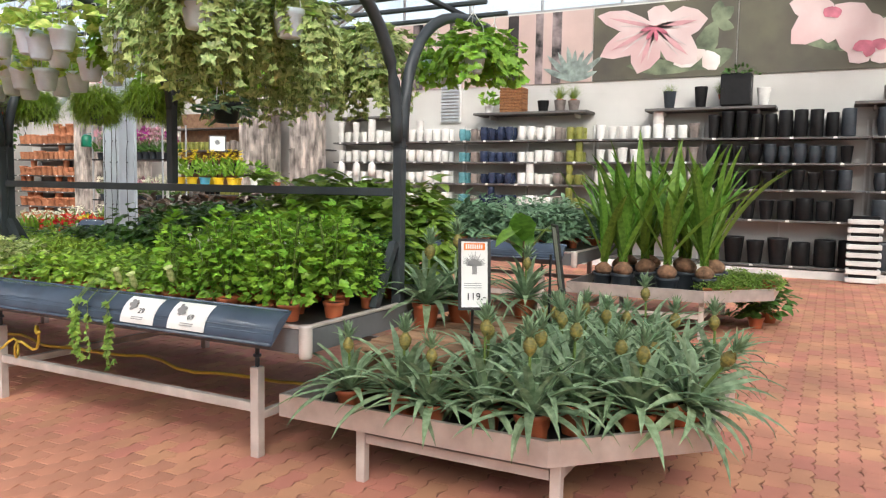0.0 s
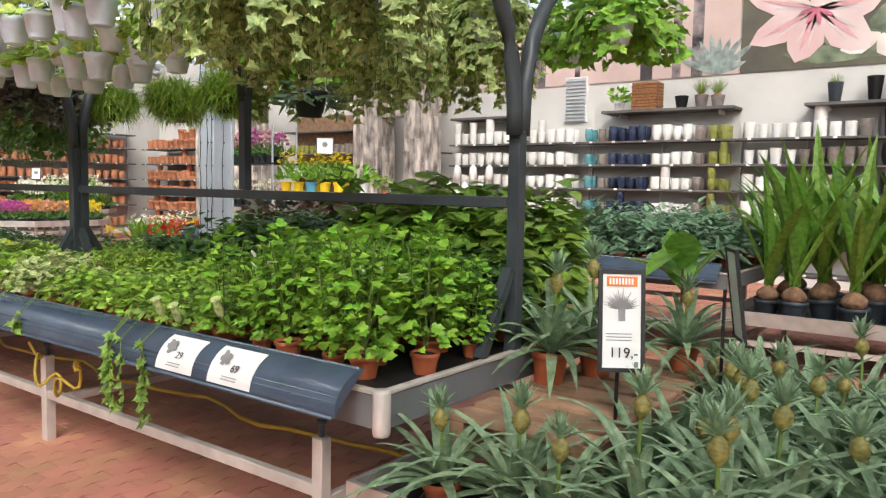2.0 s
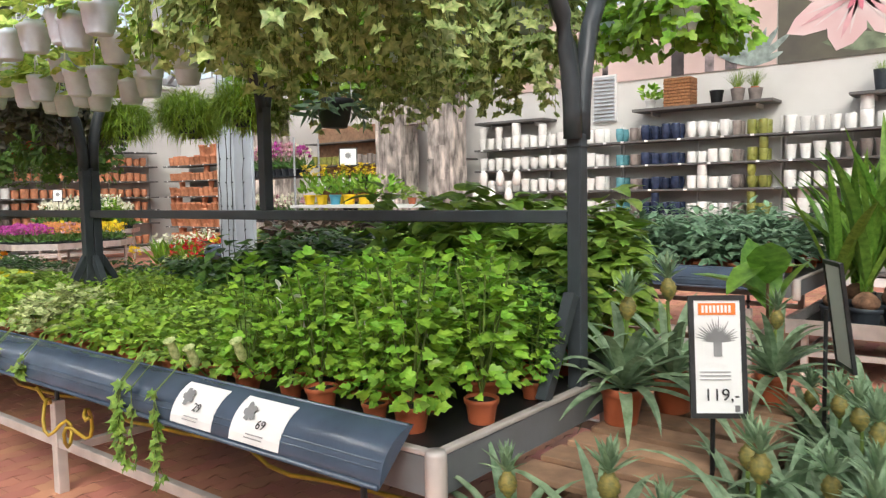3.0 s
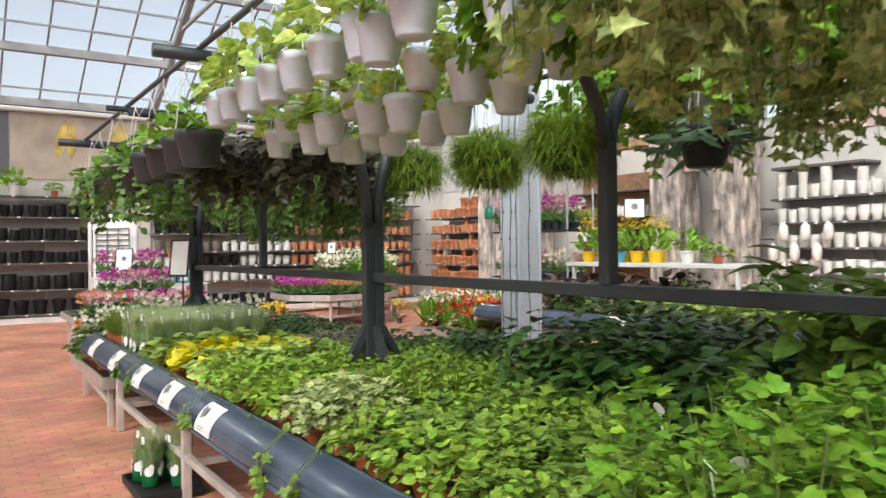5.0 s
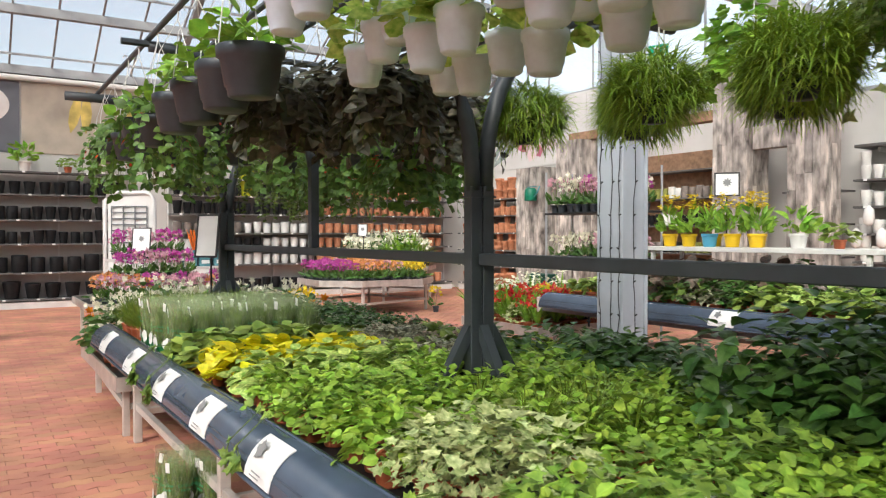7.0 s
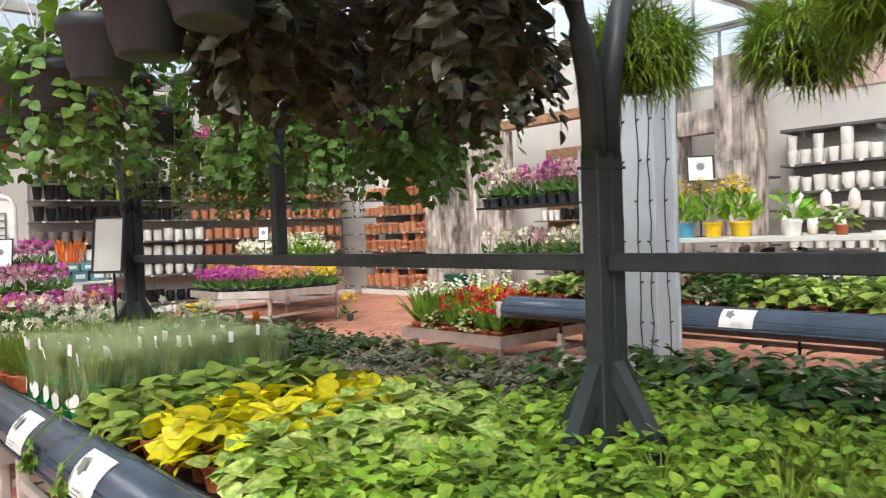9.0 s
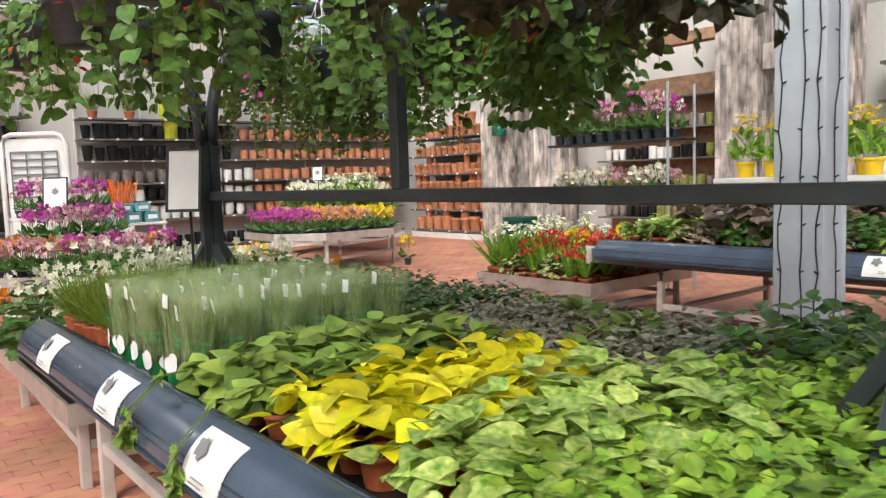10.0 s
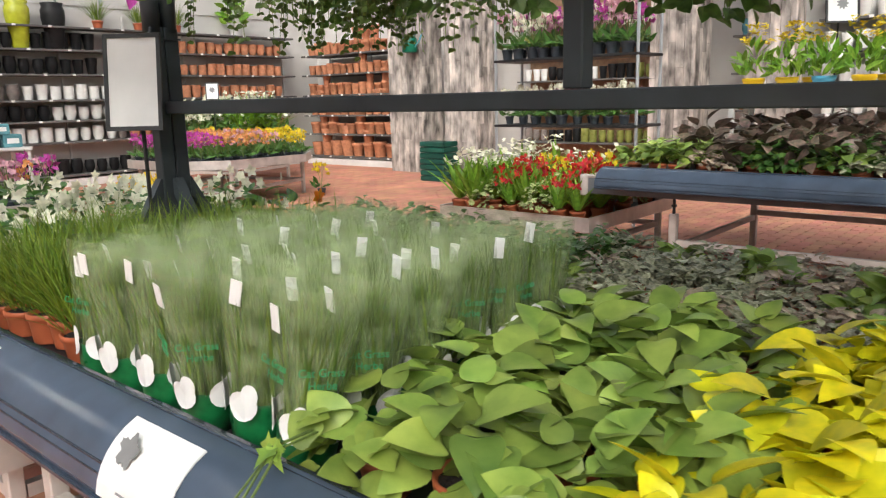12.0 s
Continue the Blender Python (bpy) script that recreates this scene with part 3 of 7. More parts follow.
# ---- hanging frame over the bench ----
FY, FZ, TOPZ = 3.96, 1.41, 2.66
hang = thing("plant_hanging_rack", (0, 0, 0), "dark grey steel hanging frame with forked posts and long bars", "plant rack")
for x in (-2.45, -6.25, -10.07):
    pm = Mesh()
    for s in (-1, 1) if x < -3 else (0,):
        pm.box(x - 0.03, FY + s * 0.032 - 0.03, 0.74, x + 0.03, FY + s * 0.032 + 0.03, 1.74, 0.004)
    post = part("post", pm, "frame", hang)
    w = 0.068 if x < -3 else 0.036
    part("collar", Mesh().box(x - 0.036, FY - w, 1.69, x + 0.036, FY + w, 1.697), "frame", post)
    for s in (-1, 1):
        pts = []
        for k in range(13):
            t = k / 12
            pts.append((x, FY + s * (0.034 + 1.0 * t ** 2.3), 1.72 + (TOPZ - 1.765) * math.sin(t * math.pi / 2)))
        pts.append((x, FY + s * 1.25, TOPZ - 0.045))
        part("fork_arm", Mesh().tube(pts, 0.036, 8), "frame", hang, smooth=True)
        if s < 0 or x < -3:
            part("foot_brace", Mesh().tube([(x, FY + s * 0.05, 1.12), (x, FY + s * 0.27, 0.75)], 0.032, 4), "frame", hang)
        if x < -3 and x + s * 0.26 < -2.42:
            part("foot_brace", Mesh().tube([(x + s * 0.02, FY, 1.12), (x + s * 0.26, FY, 0.75)], 0.032, 4), "frame", hang)
for xa, xb in ((-10.04, -6.28), (-6.22, -2.48)):
    part("rail", Mesh().box(xa, FY - 0.025, FZ - 0.016, xb, FY + 0.025, FZ + 0.035, 0.004), "frame", hang)
for x in (-4.33, -8.12):
    pm = Mesh()
    pm.box(x - 0.028, FY - 0.028, FZ + 0.036, x + 0.028, FY + 0.028, 2.0, 0.004)
    part("post", pm, "frame", hang)
    for s in (-1, 1):
        pts = [(x, FY + s * (0.01 + 1.0 * (k / 12) ** 1.75), 1.97 + (TOPZ - 2.015) * math.sin(k / 12 * math.pi / 2)) for k in range(13)]
        part("fork_arm", Mesh().tube(pts, 0.03, 8), "frame", hang, smooth=True)
BARS = (2.95, 3.3, 3.62, 4.3, 4.62, 4.97)
for y in BARS:
    part("hanging_bar", Mesh().tube([(-10.5, y, TOPZ), (-2.2, y, TOPZ)], 0.017, 8), "frame", hang)
for x in (-10.07, -8.12, -6.25, -4.33, -2.45):
    part("cross_bar", Mesh().tube([(x, 2.8, TOPZ - 0.03), (x, 5.1, TOPZ - 0.03)], 0.02, 6), "frame", hang)


# ---- plants ----
def dirv(yaw, pitch):
    return Vector((math.cos(yaw) * math.cos(pitch), math.sin(yaw) * math.cos(pitch), math.sin(pitch)))


def dome(n, rx, h, z0, size, outline, wide=0.8, droop=0.25, tilt=0.2, shell=0.45, seed=1, fold=0.2):
    """Leaves filling a dome of radius rx and height h over z0."""
    r = random.Random(seed)
    m = Mesh()
    for i in range(n):
        yaw, el = r.uniform(0, 6.283), math.asin(r.uniform(0.0, 1.0))
        s = r.uniform(shell, 1.0) ** 0.6
        lump = 1 + 0.18 * math.sin(3 * yaw + seed) * math.cos(el)
        p = Vector((math.cos(yaw) * math.cos(el) * rx * s * lump, math.sin(yaw) * math.cos(el) * rx * s * lump, z0 + math.sin(el) * h * s))
        w = dirv(yaw + r.uniform(-1.1, 1.1), tilt + r.uniform(-0.5, 0.4) + el * 0.3)
        L = size * r.uniform(0.65, 1.2)
        m.leaf(p, w, dirv(yaw, 0.6 + el * 0.6), L, L * wide, outline, droop * r.uniform(0.4, 1.5), fold)
    return m


def trails(n, size, outline, rx, drop, per, seed, wide=0.85, top=0.05):
    """Hanging shoots: leaves along strands that spill over a rim and fall."""
    r = random.Random(seed)
    m, st = Mesh(), Mesh()
    for i in range(n):
        yaw = 6.283 * i / n + r.uniform(-0.4, 0.4)
        d = drop * r.uniform(0.35, 1.1)
        reach = rx * r.uniform(0.5, 1.15)
        pts = []
        for k in range(per + 1):
            t = k / per
            q = reach * min(1.0, math.sin(min(1, t * 1.6) * math.pi / 2))
            pts.append(Vector((math.cos(yaw + 0.25 * t) * q, math.sin(yaw + 0.25 * t) * q, top + 0.05 * math.sin(min(1, t * 2.5) * math.pi) - d * t ** 1.5)))
        st.tube(pts, 0.0018, 3)
        for k, p in enumerate(pts):
            if k == 0:
                continue
            for s in (-1, 1):
                L = size * r.uniform(0.6, 1.2)
                m.leaf(p, dirv(yaw + s * r.uniform(0.4, 1.4), r.uniform(-0.9, 0.3)), dirv(yaw, 0.5), L, L * wide, outline, 0.25, 0.2)
    return m, st


def tuft(n, length, width, pitch0, pitch1, droop, seed, z0=0.0, r0=0.02, segs=6, jitter=0.3, wild=0.1):
    r = random.Random(seed)
    m = Mesh()
    for i in range(n):
        t = i / max(1, n - 1)
        yaw = i * 2.39996 + r.uniform(-wild, wild) * 2
        a = pitch0 + (pitch1 - pitch0) * t + r.uniform(-wild, wild)
        L = length * r.uniform(1 - jitter, 1 + jitter * 0.4)
        q = r0 * math.sqrt(r.random())
        m.strap((math.cos(yaw) * q, math.sin(yaw) * q, z0 + 0.02 * t), yaw, L, width, a, droop * r.uniform(0.6, 1.3), segs)
    return m


def tangle(n, rx, rz, zc, seed):
    """A ball of thin curling stems round a hanging pot, looser below."""
    r = random.Random(seed)
    m = Mesh()
    for i in range(n):
        a, e = r.uniform(0, 6.283), math.asin(r.uniform(-0.9, 1.0))
        s = r.uniform(0.45, 1.0) ** 0.5 * (1 + 0.12 * math.sin(3 * a + seed) * math.cos(2 * e))
        p = (rx * s * math.cos(a) * math.cos(e), rx * s * math.sin(a) * math.cos(e), zc + rz * s * math.sin(e))
        m.strap(p, a + r.uniform(-1.4, 1.4), r.uniform(0.07, 0.15), 0.0034, r.uniform(-0.7, 0.9), r.uniform(0.6, 2.4), 4)
    return m


def pot_mesh(r, h, n=18):
    return Mesh().lathe(((r * 0.74, 0), (r * 0.76, 0.004), (r * 0.93, h * 0.76), (r * 0.94, h * 0.77), (r * 1.02, h * 0.79), (r * 1.04, h * 0.98), (r * 1.0, h), (r * 0.93, h), (r * 0.9, h * 0.86)), n)


def crinkle_pot(r, h, n=20):
    """A moulded hanging pot: a foot ring, two ribs and a heavy rim."""
    return Mesh().lathe(((r * 0.62, 0), (r * 0.7, 0.006), (r * 0.72, h * 0.16), (r * 0.75, h * 0.17), (r * 0.75, h * 0.21), (r * 0.79, h * 0.22), (r * 0.92, h * 0.76), (r * 1.0, h * 0.78), (r * 1.02, h * 0.97), (r * 0.98, h), (r * 0.9, h), (r * 0.88, h * 0.88)), n)


KINDS = {}


def define(kind, name, label, category, pot, foliage, potmat="potplastic", soil=True, ph=0.08, pr=0.055, extra=()):
    """The meshes of one plant in its pot; put() places the first and its copies."""
    pm = pot_mesh(pr, ph).data("pot", potmat, True) if pot else None
    sm = Mesh().lathe(((pr * 0.9, ph * 0.86), (pr * 0.5, ph * 0.9), (0.002, ph * 0.91)), 12, cap=False).data("soil", "soil") if pot and soil else None
    KINDS[kind] = (name, label, category, pm, sm, [(nm, me.data(nm, mt, sh)) for nm, me, mt, sh in foliage])


SRC = {}


def put(kind, m, group):
    if kind in SRC:
        ob = copy_thing(SRC[kind], m)
        ob["group"] = group
        return ob
    name, label, category, pm, sm, fol = KINDS[kind]
    t = thing(name, m, label, category, group)
    if pm:
        p = part("pot", pm, None, t)
        if sm:
            part("soil", sm, None, p)
    for nm, me in fol:
        part(nm, me, None, t)
    SRC[kind] = t
    return t


def place(x, y, z, s=1.0, lean=4):
    return pose(x, y, z, U(-lean, lean), U(-lean, lean), U(0, 360)) @ Matrix.Diagonal((s, s, s, 1))


def scatter(kinds, x0, x1, y0, y1, step, z, group, s0=0.88, s1=1.12, jit=0.3, inside=None):
    ny = max(1, round((y1 - y0) / step))
    nx = max(1, round((x1 - x0) / step))
    for i in range(nx):
        for j in range(ny):
            x = x0 + (i + 0.5 + (0.25 if j % 2 else -0.25)) * (x1 - x0) / nx + U(-jit, jit) * step * 0.5
            y = y0 + (j + 0.5) * (y1 - y0) / ny + U(-jit, jit) * step * 0.5
            if inside and not inside(x, y):
                continue
            m = place(x, y, z, 1.0, 3)
            ob = put(rnd.choice(kinds), m, group)
            s = U(s0, s1)
            ob.scale = (s, s, s)


for v in (1, 2, 3):
    b = dome(260, 0.125, 0.46, 0.1, 0.046, LOBED, 0.95, 0.2, 0.15, 0.45, v)
    st = Mesh()
    for k in range(6):
        a = k * 1.05 + v
        st.tube([(0, 0, 0.08), (0.04 * math.cos(a), 0.04 * math.sin(a), 0.25), (0.09 * math.cos(a), 0.09 * math.sin(a), 0.48)], 0.003, 4)
    define("bush%d" % v, "bushy_vine_plant", "bushy fresh green vine in a terracotta plastic pot", "potted plant", True, [("foliage", b, "l_bush", False), ("stem", st, "greenstem", False)])
    define("ivy%d" % v, "ivy_plant", "low green ivy in a small terracotta plastic pot", "potted plant", True, [("foliage", dome(120, 0.15, 0.14, 0.08, 0.046, IVY, 0.85, 0.2, 0.0, 0.4, v), "l_ivy", False)])
    define("bright%d" % v, "creeping_fig_plant", "low bright green trailing plant in a plastic pot", "potted plant", True, [("foliage", dome(125, 0.15, 0.15, 0.08, 0.042, OVAL, 0.95, 0.15, 0.15, 0.4, v + 10), "l_bright", False)])
    define("vine%d" % v, "grape_ivy_plant", "dense dark green climbing plant in a terracotta plastic pot", "potted plant", True,
           [("foliage", dome(120, 0.17, 0.44, 0.10, 0.085, LANCE, 1.0, 0.35, -0.1, 0.5, v + 20), "l_dark", False)])
    define("tallvine%d" % v, "climbing_vine_plant", "tall dark green climbing plant in a terracotta plastic pot", "potted plant", True,
           [("foliage", dome(150, 0.19, 0.66, 0.10, 0.1, HEART, 0.8, 0.35, -0.2, 0.5, v + 30), "l_ivy", False)])
    define("dark%d" % v, "dark_foliage_plant", "low dark green leafy plant in a plastic pot", "potted plant", True, [("foliage", dome(80, 0.16, 0.22, 0.08, 0.075, LANCE, 0.95, 0.3, 0.0, 0.4, v + 40), "l_dark", False)])
    define("cream%d" % v, "variegated_plant", "pale cream and green variegated plant", "potted plant", True, [("foliage", dome(130, 0.16, 0.2, 0.09, 0.042, IVY, 0.9, 0.15, 0.1, 0.5, v + 50), "l_cream", False)])
    define("fine%d" % v, "fine_leaved_plant", "feathery light green fine-leaved plant", "potted plant", True, [("foliage", tuft(110, 0.2, 0.0035, 0.3, 1.4, 1.6, v, 0.08, 0.05, 4), "l_grass", False)])
    define("pothos%d" % v, "marbled_pothos_plant", "pothos with large marbled green leaves in a terracotta pot", "potted plant", True, [("foliage", dome(40, 0.13, 0.14, 0.1, 0.082, HEART, 0.8, 0.45, 0.15, 0.5, v + 60), "l_marble", True)])
    define("lime%d" % v, "lime_pothos_plant", "pothos with lime yellow heart-shaped leaves in a terracotta pot", "potted plant", True, [("foliage", dome(32, 0.13, 0.14, 0.1, 0.092, HEART, 0.78, 0.3, 0.15, 0.35, v + 70), "l_lime", True)])
    define("gpothos%d" % v, "green_pothos_plant", "trailing pothos with dull green heart-shaped leaves", "potted plant", True, [("foliage", dome(40, 0.14, 0.15, 0.07, 0.086, HEART, 0.85, 0.3, 0.1, 0.35, v + 80), "l_gpothos", True)])
    define("silver%d" % v, "silver_begonia_plant", "low plant with silvery bronze pointed leaves", "potted plant", True, [("foliage", dome(95, 0.14, 0.11, 0.08, 0.056, LANCE, 0.9, 0.35, 0.1, 0.5, v + 90), "l_silver", False)])
    if v == 1:
        define("rosy", "beige_leaved_plant", "low plant with beige and pink pointed leaves", "potted plant", True, [("foliage", dome(90, 0.14, 0.1, 0.08, 0.052, LANCE, 0.9, 0.35, 0.1, 0.5, 97), "l_rosy", False)])
    define("grey%d" % v, "grey_leaved_plant", "bushy plant with blue-grey pointed leaves in a terracotta pot", "potted plant", True, [("foliage", dome(110, 0.19, 0.4, 0.1, 0.12, LANCE, 0.55, 0.45, 0.1, 0.4, v + 100), "l_grey", False)])
    define("grass%d" % v, "grass_pot", "tufted green grass in a terracotta pot", "potted plant", True, [("foliage", tuft(90, 0.24, 0.003, 0.7, 1.5, 0.9, v, 0.08, 0.05, 4), "l_grass", False)])
    # Pineapple: a rosette of stiff arching straps, a stalk, a small fruit and its crown
    ros = tuft(30, 0.38, 0.021, 0.0, 1.2, 1.5, v, 0.11, 0.02, 7)
    fr = Mesh()
    zt = (0.29, 0.33, 0.37)[v - 1]
    fr.lathe([(0.002, zt - 0.005)] + [((0.024 + (0.005 if k % 2 else 0)) * math.sin(math.pi * (k + 1) / 14), zt + 0.078 * k / 12) for k in range(13)], 10)
    crown = tuft(22, 0.085, 0.009, 0.5, 1.5, 0.5, v + 5, zt + 0.07, 0.006, 3)
    sk = Mesh().tube([(0, 0, 0.1), (0.004, 0, zt)], 0.006, 5)
    define("pine%d" % v, "pineapple_plant", "small pineapple plant with silvery strap leaves in a terracotta pot", "pineapple plant", True,
           [("leaf_rosette", ros, "l_pine", False), ("fruit", fr, "fruit", True), ("crown", crown, "l_pine", False), ("stalk", sk, "greenstem", False)], ph=0.12, pr=0.068)
    if v == 3:
        define("pine4", "pineapple_plant", "young pineapple plant with silvery strap leaves and no fruit", "pineapple plant", True, [("leaf_rosette", tuft(30, 0.36, 0.021, 0.0, 1.2, 1.5, 44, 0.11, 0.02, 7), "l_pine", False)], ph=0.12, pr=0.068)
    # Coconut palm: husk, stem, pleated fronds
    r = random.Random(v)
    fd, hk = Mesh(), Mesh()
    hk.lathe([(0.005, 0.10)] + [(0.085 * math.sin(math.pi * (k + 0.6) / 10), 0.10 + 0.15 * k / 9) for k in range(10)], 14)
    for k in range(9):
        fd.strap((0.01 * math.cos(k * 1.3), 0.01 * math.sin(k * 1.3), 0.24), k * 1.4 + v, r.uniform(0.8, 1.1), r.uniform(0.028, 0.052), 1.5 - 0.065 * k, r.uniform(0.35, 1.0), 9, 0.72, 0, 0.5)
    define("palm%d" % v, "coconut_palm", "sprouting coconut palm with broad upright fronds", "palm", True, [("frond_crown", fd, "l_palm", False), ("husk", hk, "husk", True), ("stem", Mesh().tube([(0, 0, 0.2), (0, 0, 0.45)], 0.014, 6, 0.6), "greenstem", True)], potmat="potgrey", ph=0.14, pr=0.1)

G = "plants on the long bench"
TF = 0.74
scatter(["bush1", "bush2", "bush3"], -3.55, -2.47, 3.10, 3.86, 0.2, TF, G, 0.8, 1.15)
scatter(["tallvine1", "tallvine2", "tallvine3"], -3.9, -2.56, 4.22, 5.0, 0.25, TF, G, 0.9, 1.12)
scatter(["vine1", "vine2", "vine3"], -5.2, -3.9, 4.14, 5.0, 0.22, TF, G)
scatter(["vine1", "vine2", "vine3"], -3.9, -2.56, 3.9, 4.2, 0.2, TF, G, 0.8, 0.95)
scatter(["ivy1", "ivy2", "ivy3", "bright1"], -4.95, -3.58, 3.10, 3.8, 0.17, TF, G)
scatter(["ivy1", "bright2", "ivy3", "bright1"], -5.0, -3.9, 3.8, 4.14, 0.17, TF, G)
scatter(["cream1", "cream2", "cream3"], -5.5, -5.0, 3.10, 3.42, 0.17, TF, G)
scatter(["bright3", "bright1", "fine3", "bright2"], -6.0, -5.0, 3.66, 4.4, 0.16, TF, G)
scatter(["fine1", "fine2"], -5.6, -5.2, 3.66, 3.95, 0.17, TF, G)
scatter(["bright1", "bright2", "bright3", "ivy1"], -6.6, -5.5, 3.10, 3.62, 0.16, TF, G)
scatter(["bright1", "bright2", "ivy2"], -6.8, -6.0, 3.62, 4.4, 0.16, TF, G, inside=lambda x, y: math.hypot(x + 6.25, y - 3.96) > 0.13)
scatter(["dark1", "dark2", "bright3"], -6.9, -5.2, 4.42, 5.0, 0.18, TF, G)
scatter(["pothos1", "pothos2", "pothos3"], -7.02, -6.55, 3.08, 3.95, 0.165, TF, G, 0.9, 1.12)
scatter(["lime1", "lime2", "lime3"], -7.52, -7.02, 3.08, 3.95, 0.16, TF, G, 0.92, 1.12)
scatter(["gpothos1", "gpothos2", "gpothos3"], -8.1, -7.52, 3.08, 3.95, 0.17, TF, G)
scatter(["silver1", "silver2", "gpothos2", "silver3", "silver1", "rosy", "rosy"], -8.45, -6.6, 4.0, 5.0, 0.15, TF, G, 0.68, 0.85)
scatter(["dark1", "dark2", "silver3"], -9.95, -8.45, 4.15, 5.0, 0.16, TF, G, 0.6, 0.75)
scatter(["grass1", "grass2", "grass3"], -10.05, -9.1, 3.10, 4.1, 0.13, TF, G, 1.0, 1.15, 0.3, lambda x, y: math.hypot(x + 10.07, y - 3.96) > 0.25 and math.hypot(x + 9.94, y - 3.85) > 0.12)

G = "plants on the far bench"
scatter(["grey1", "grey2", "grey3"], -4.3, -2.6, 7.85, 9.4, 0.27, TF + 0.05, G, 0.95, 1.2)
scatter(["gpothos1", "pothos2", "gpothos3"], -7.7, -4.4, 7.82, 8.5, 0.22, TF + 0.05, G, 1.0, 1.3)
scatter(["dark1", "dark2", "silver1"], -9.0, -7.7, 7.82, 8.5, 0.2, TF + 0.05, G, 1.0, 1.2)
scatter(["vine1", "dark2", "dark3"], -7.7, -4.4, 8.6, 9.4, 0.28, TF + 0.05, G, 0.8, 1.0)
for v in (1, 2):
    define("calathea%d" % v, "bronze_foliage_plant", "plant with dark bronze and green broad leaves", "potted plant", True, [("foliage", dome(34, 0.16, 0.26, 0.1, 0.14, LANCE, 0.95, 0.3, 0.3, 0.3, v + 120), "l_cala", True)])
scatter(["calathea1", "calathea2", "rosy", "calathea1", "gpothos2"], -9.6, -8.2, 7.84, 9.4, 0.21, TF + 0.05, G, 1.0, 1.25)
scatter(["pothos1", "gpothos2"], -10.0, -9.6, 7.84, 9.4, 0.21, TF + 0.05, G, 1.0, 1.2)


def in_poly(poly, x, y, pad=0.1):
    for i in range(len(poly)):
        (xa, ya), (xb, yb) = poly[i], poly[(i + 1) % len(poly)]
        d = math.hypot(xb - xa, yb - ya)
        if ((xb - xa) * (y - ya) - (yb - ya) * (x - xa)) / d < pad:
            return False
    return True


G = "pineapple plants on the tray table"
scatter(["pine1", "pine2", "pine3", "pine4", "pine4"], -2.3, -0.58, 3.03, 5.0, 0.245, 0.316, G, 1.0, 1.25, 0.35, lambda x, y: in_poly(PINE, x, y, 0.09) and not (x < -1.75 and y > 3.3))
put("pine2", pose(-0.74, 3.56, 0.385, 0, 36, -20), G)
# Two stacked wooden pallets with larger pots
for k2 in range(2):
    pal = thing("wooden_pallet", (-2.38, 3.36, 0.316 + 0.145 * k2), "worn wooden pallet stacked on the tray between pineapple plants", "pallet", "stacked pallets")
    for k in range(8):
        part("board", Mesh().box(0, k * 0.19, 0.122, 0.6, k * 0.19 + 0.14, 0.144, 0.003), "slat", pal)
    for x in (0.0, 0.26, 0.52):
        part("bearer", Mesh().box(x, 0, 0, x + 0.08, 1.46, 0.121, 0.003), "slat", pal)
for x, y, s in ((-2.31, 4.05, 1.25), (-2.2, 4.32, 1.25), (-1.9, 4.65, 1.1)):
    put("pine%d" % rnd.choice((1, 2, 3)), place(x, y, 0.606), "larger pineapple plants on the pallet").scale = (s, s, s)

G = "coconut palms on the tray table"
for x, y, s in ((-2.3, 8.0, 1.1), (-2.05, 7.85, 1.2), (-1.85, 8.15, 1.3), (-1.6, 7.9, 1.2), (-1.5, 8.3, 1.35), (-2.2, 8.45, 1.2), (-1.9, 8.6, 1.3), (-1.25, 8.05, 1.15), (-1.2, 8.5, 1.3), (-1.6, 8.8, 1.25), (-2.25, 9.0, 1.1), (-1.3, 8.9, 1.2)):
    put("palm%d" % rnd.choice((1, 2, 3)), place(x, y, 0.416, 1, 5), G).scale = (s, s, s)
for v in (1, 2):
    define("moss%d" % v, "mind_your_own_business_plant", "low cushion of tiny light green leaves", "potted plant", True, [("foliage", dome(260, 0.13, 0.09, 0.07, 0.02, OVAL, 1.0, 0.1, 0.2, 0.5, v + 130), "l_moss", False)], ph=0.08)
scatter(["moss1", "moss2"], -1.3, -0.62, 7.6, 9.4, 0.16, 0.416, "cushion plants on the tray table", 0.9, 1.1, 0.3, lambda x, y: in_poly(PALM, x, y, 0.06) and x > -1.25 + max(0, 7.9 - y) * 0.3)
put("moss1", pose(-0.68, 8.3, 0.46, 12, 18, 0), "cushion plants on the tray table").scale = (1.25, 1.25, 1.2)
put("dark2", pose(-0.8, 8.7, 0.0), "plants on the floor").scale = (1.5, 1.5, 1.5)
put("dark1", pose(-0.7, 9.15, 0.0), "plants on the floor").scale = (1.6, 1.6, 1.6)
# Paddle-leaved plant behind the price sign
pd = Mesh()
for k, (a, l, e) in enumerate(((0.4, 0.3, 1.2), (2.2, 0.34, 1.1), (3.6, 0.3, 0.5), (5.0, 0.32, 0.8), (1.2, 0.26, 0.2), (4.3, 0.26, -0.3))):
    base = Vector((0, 0, 0.3 + 0.05 * k))
    pd.leaf(base, dirv(a, e), dirv(a + 3.14, 1.2), l, l * 0.55, OVAL, 0.2, 0.25)
define("paddle", "rubber_plant", "young plant with broad paddle leaves on a thin stake", "potted plant", True, [("foliage", pd, "l_palm", True), ("stem", Mesh().tube([(0, 0, 0.08), (0, 0, 0.62)], 0.006, 5), "bark", False)])
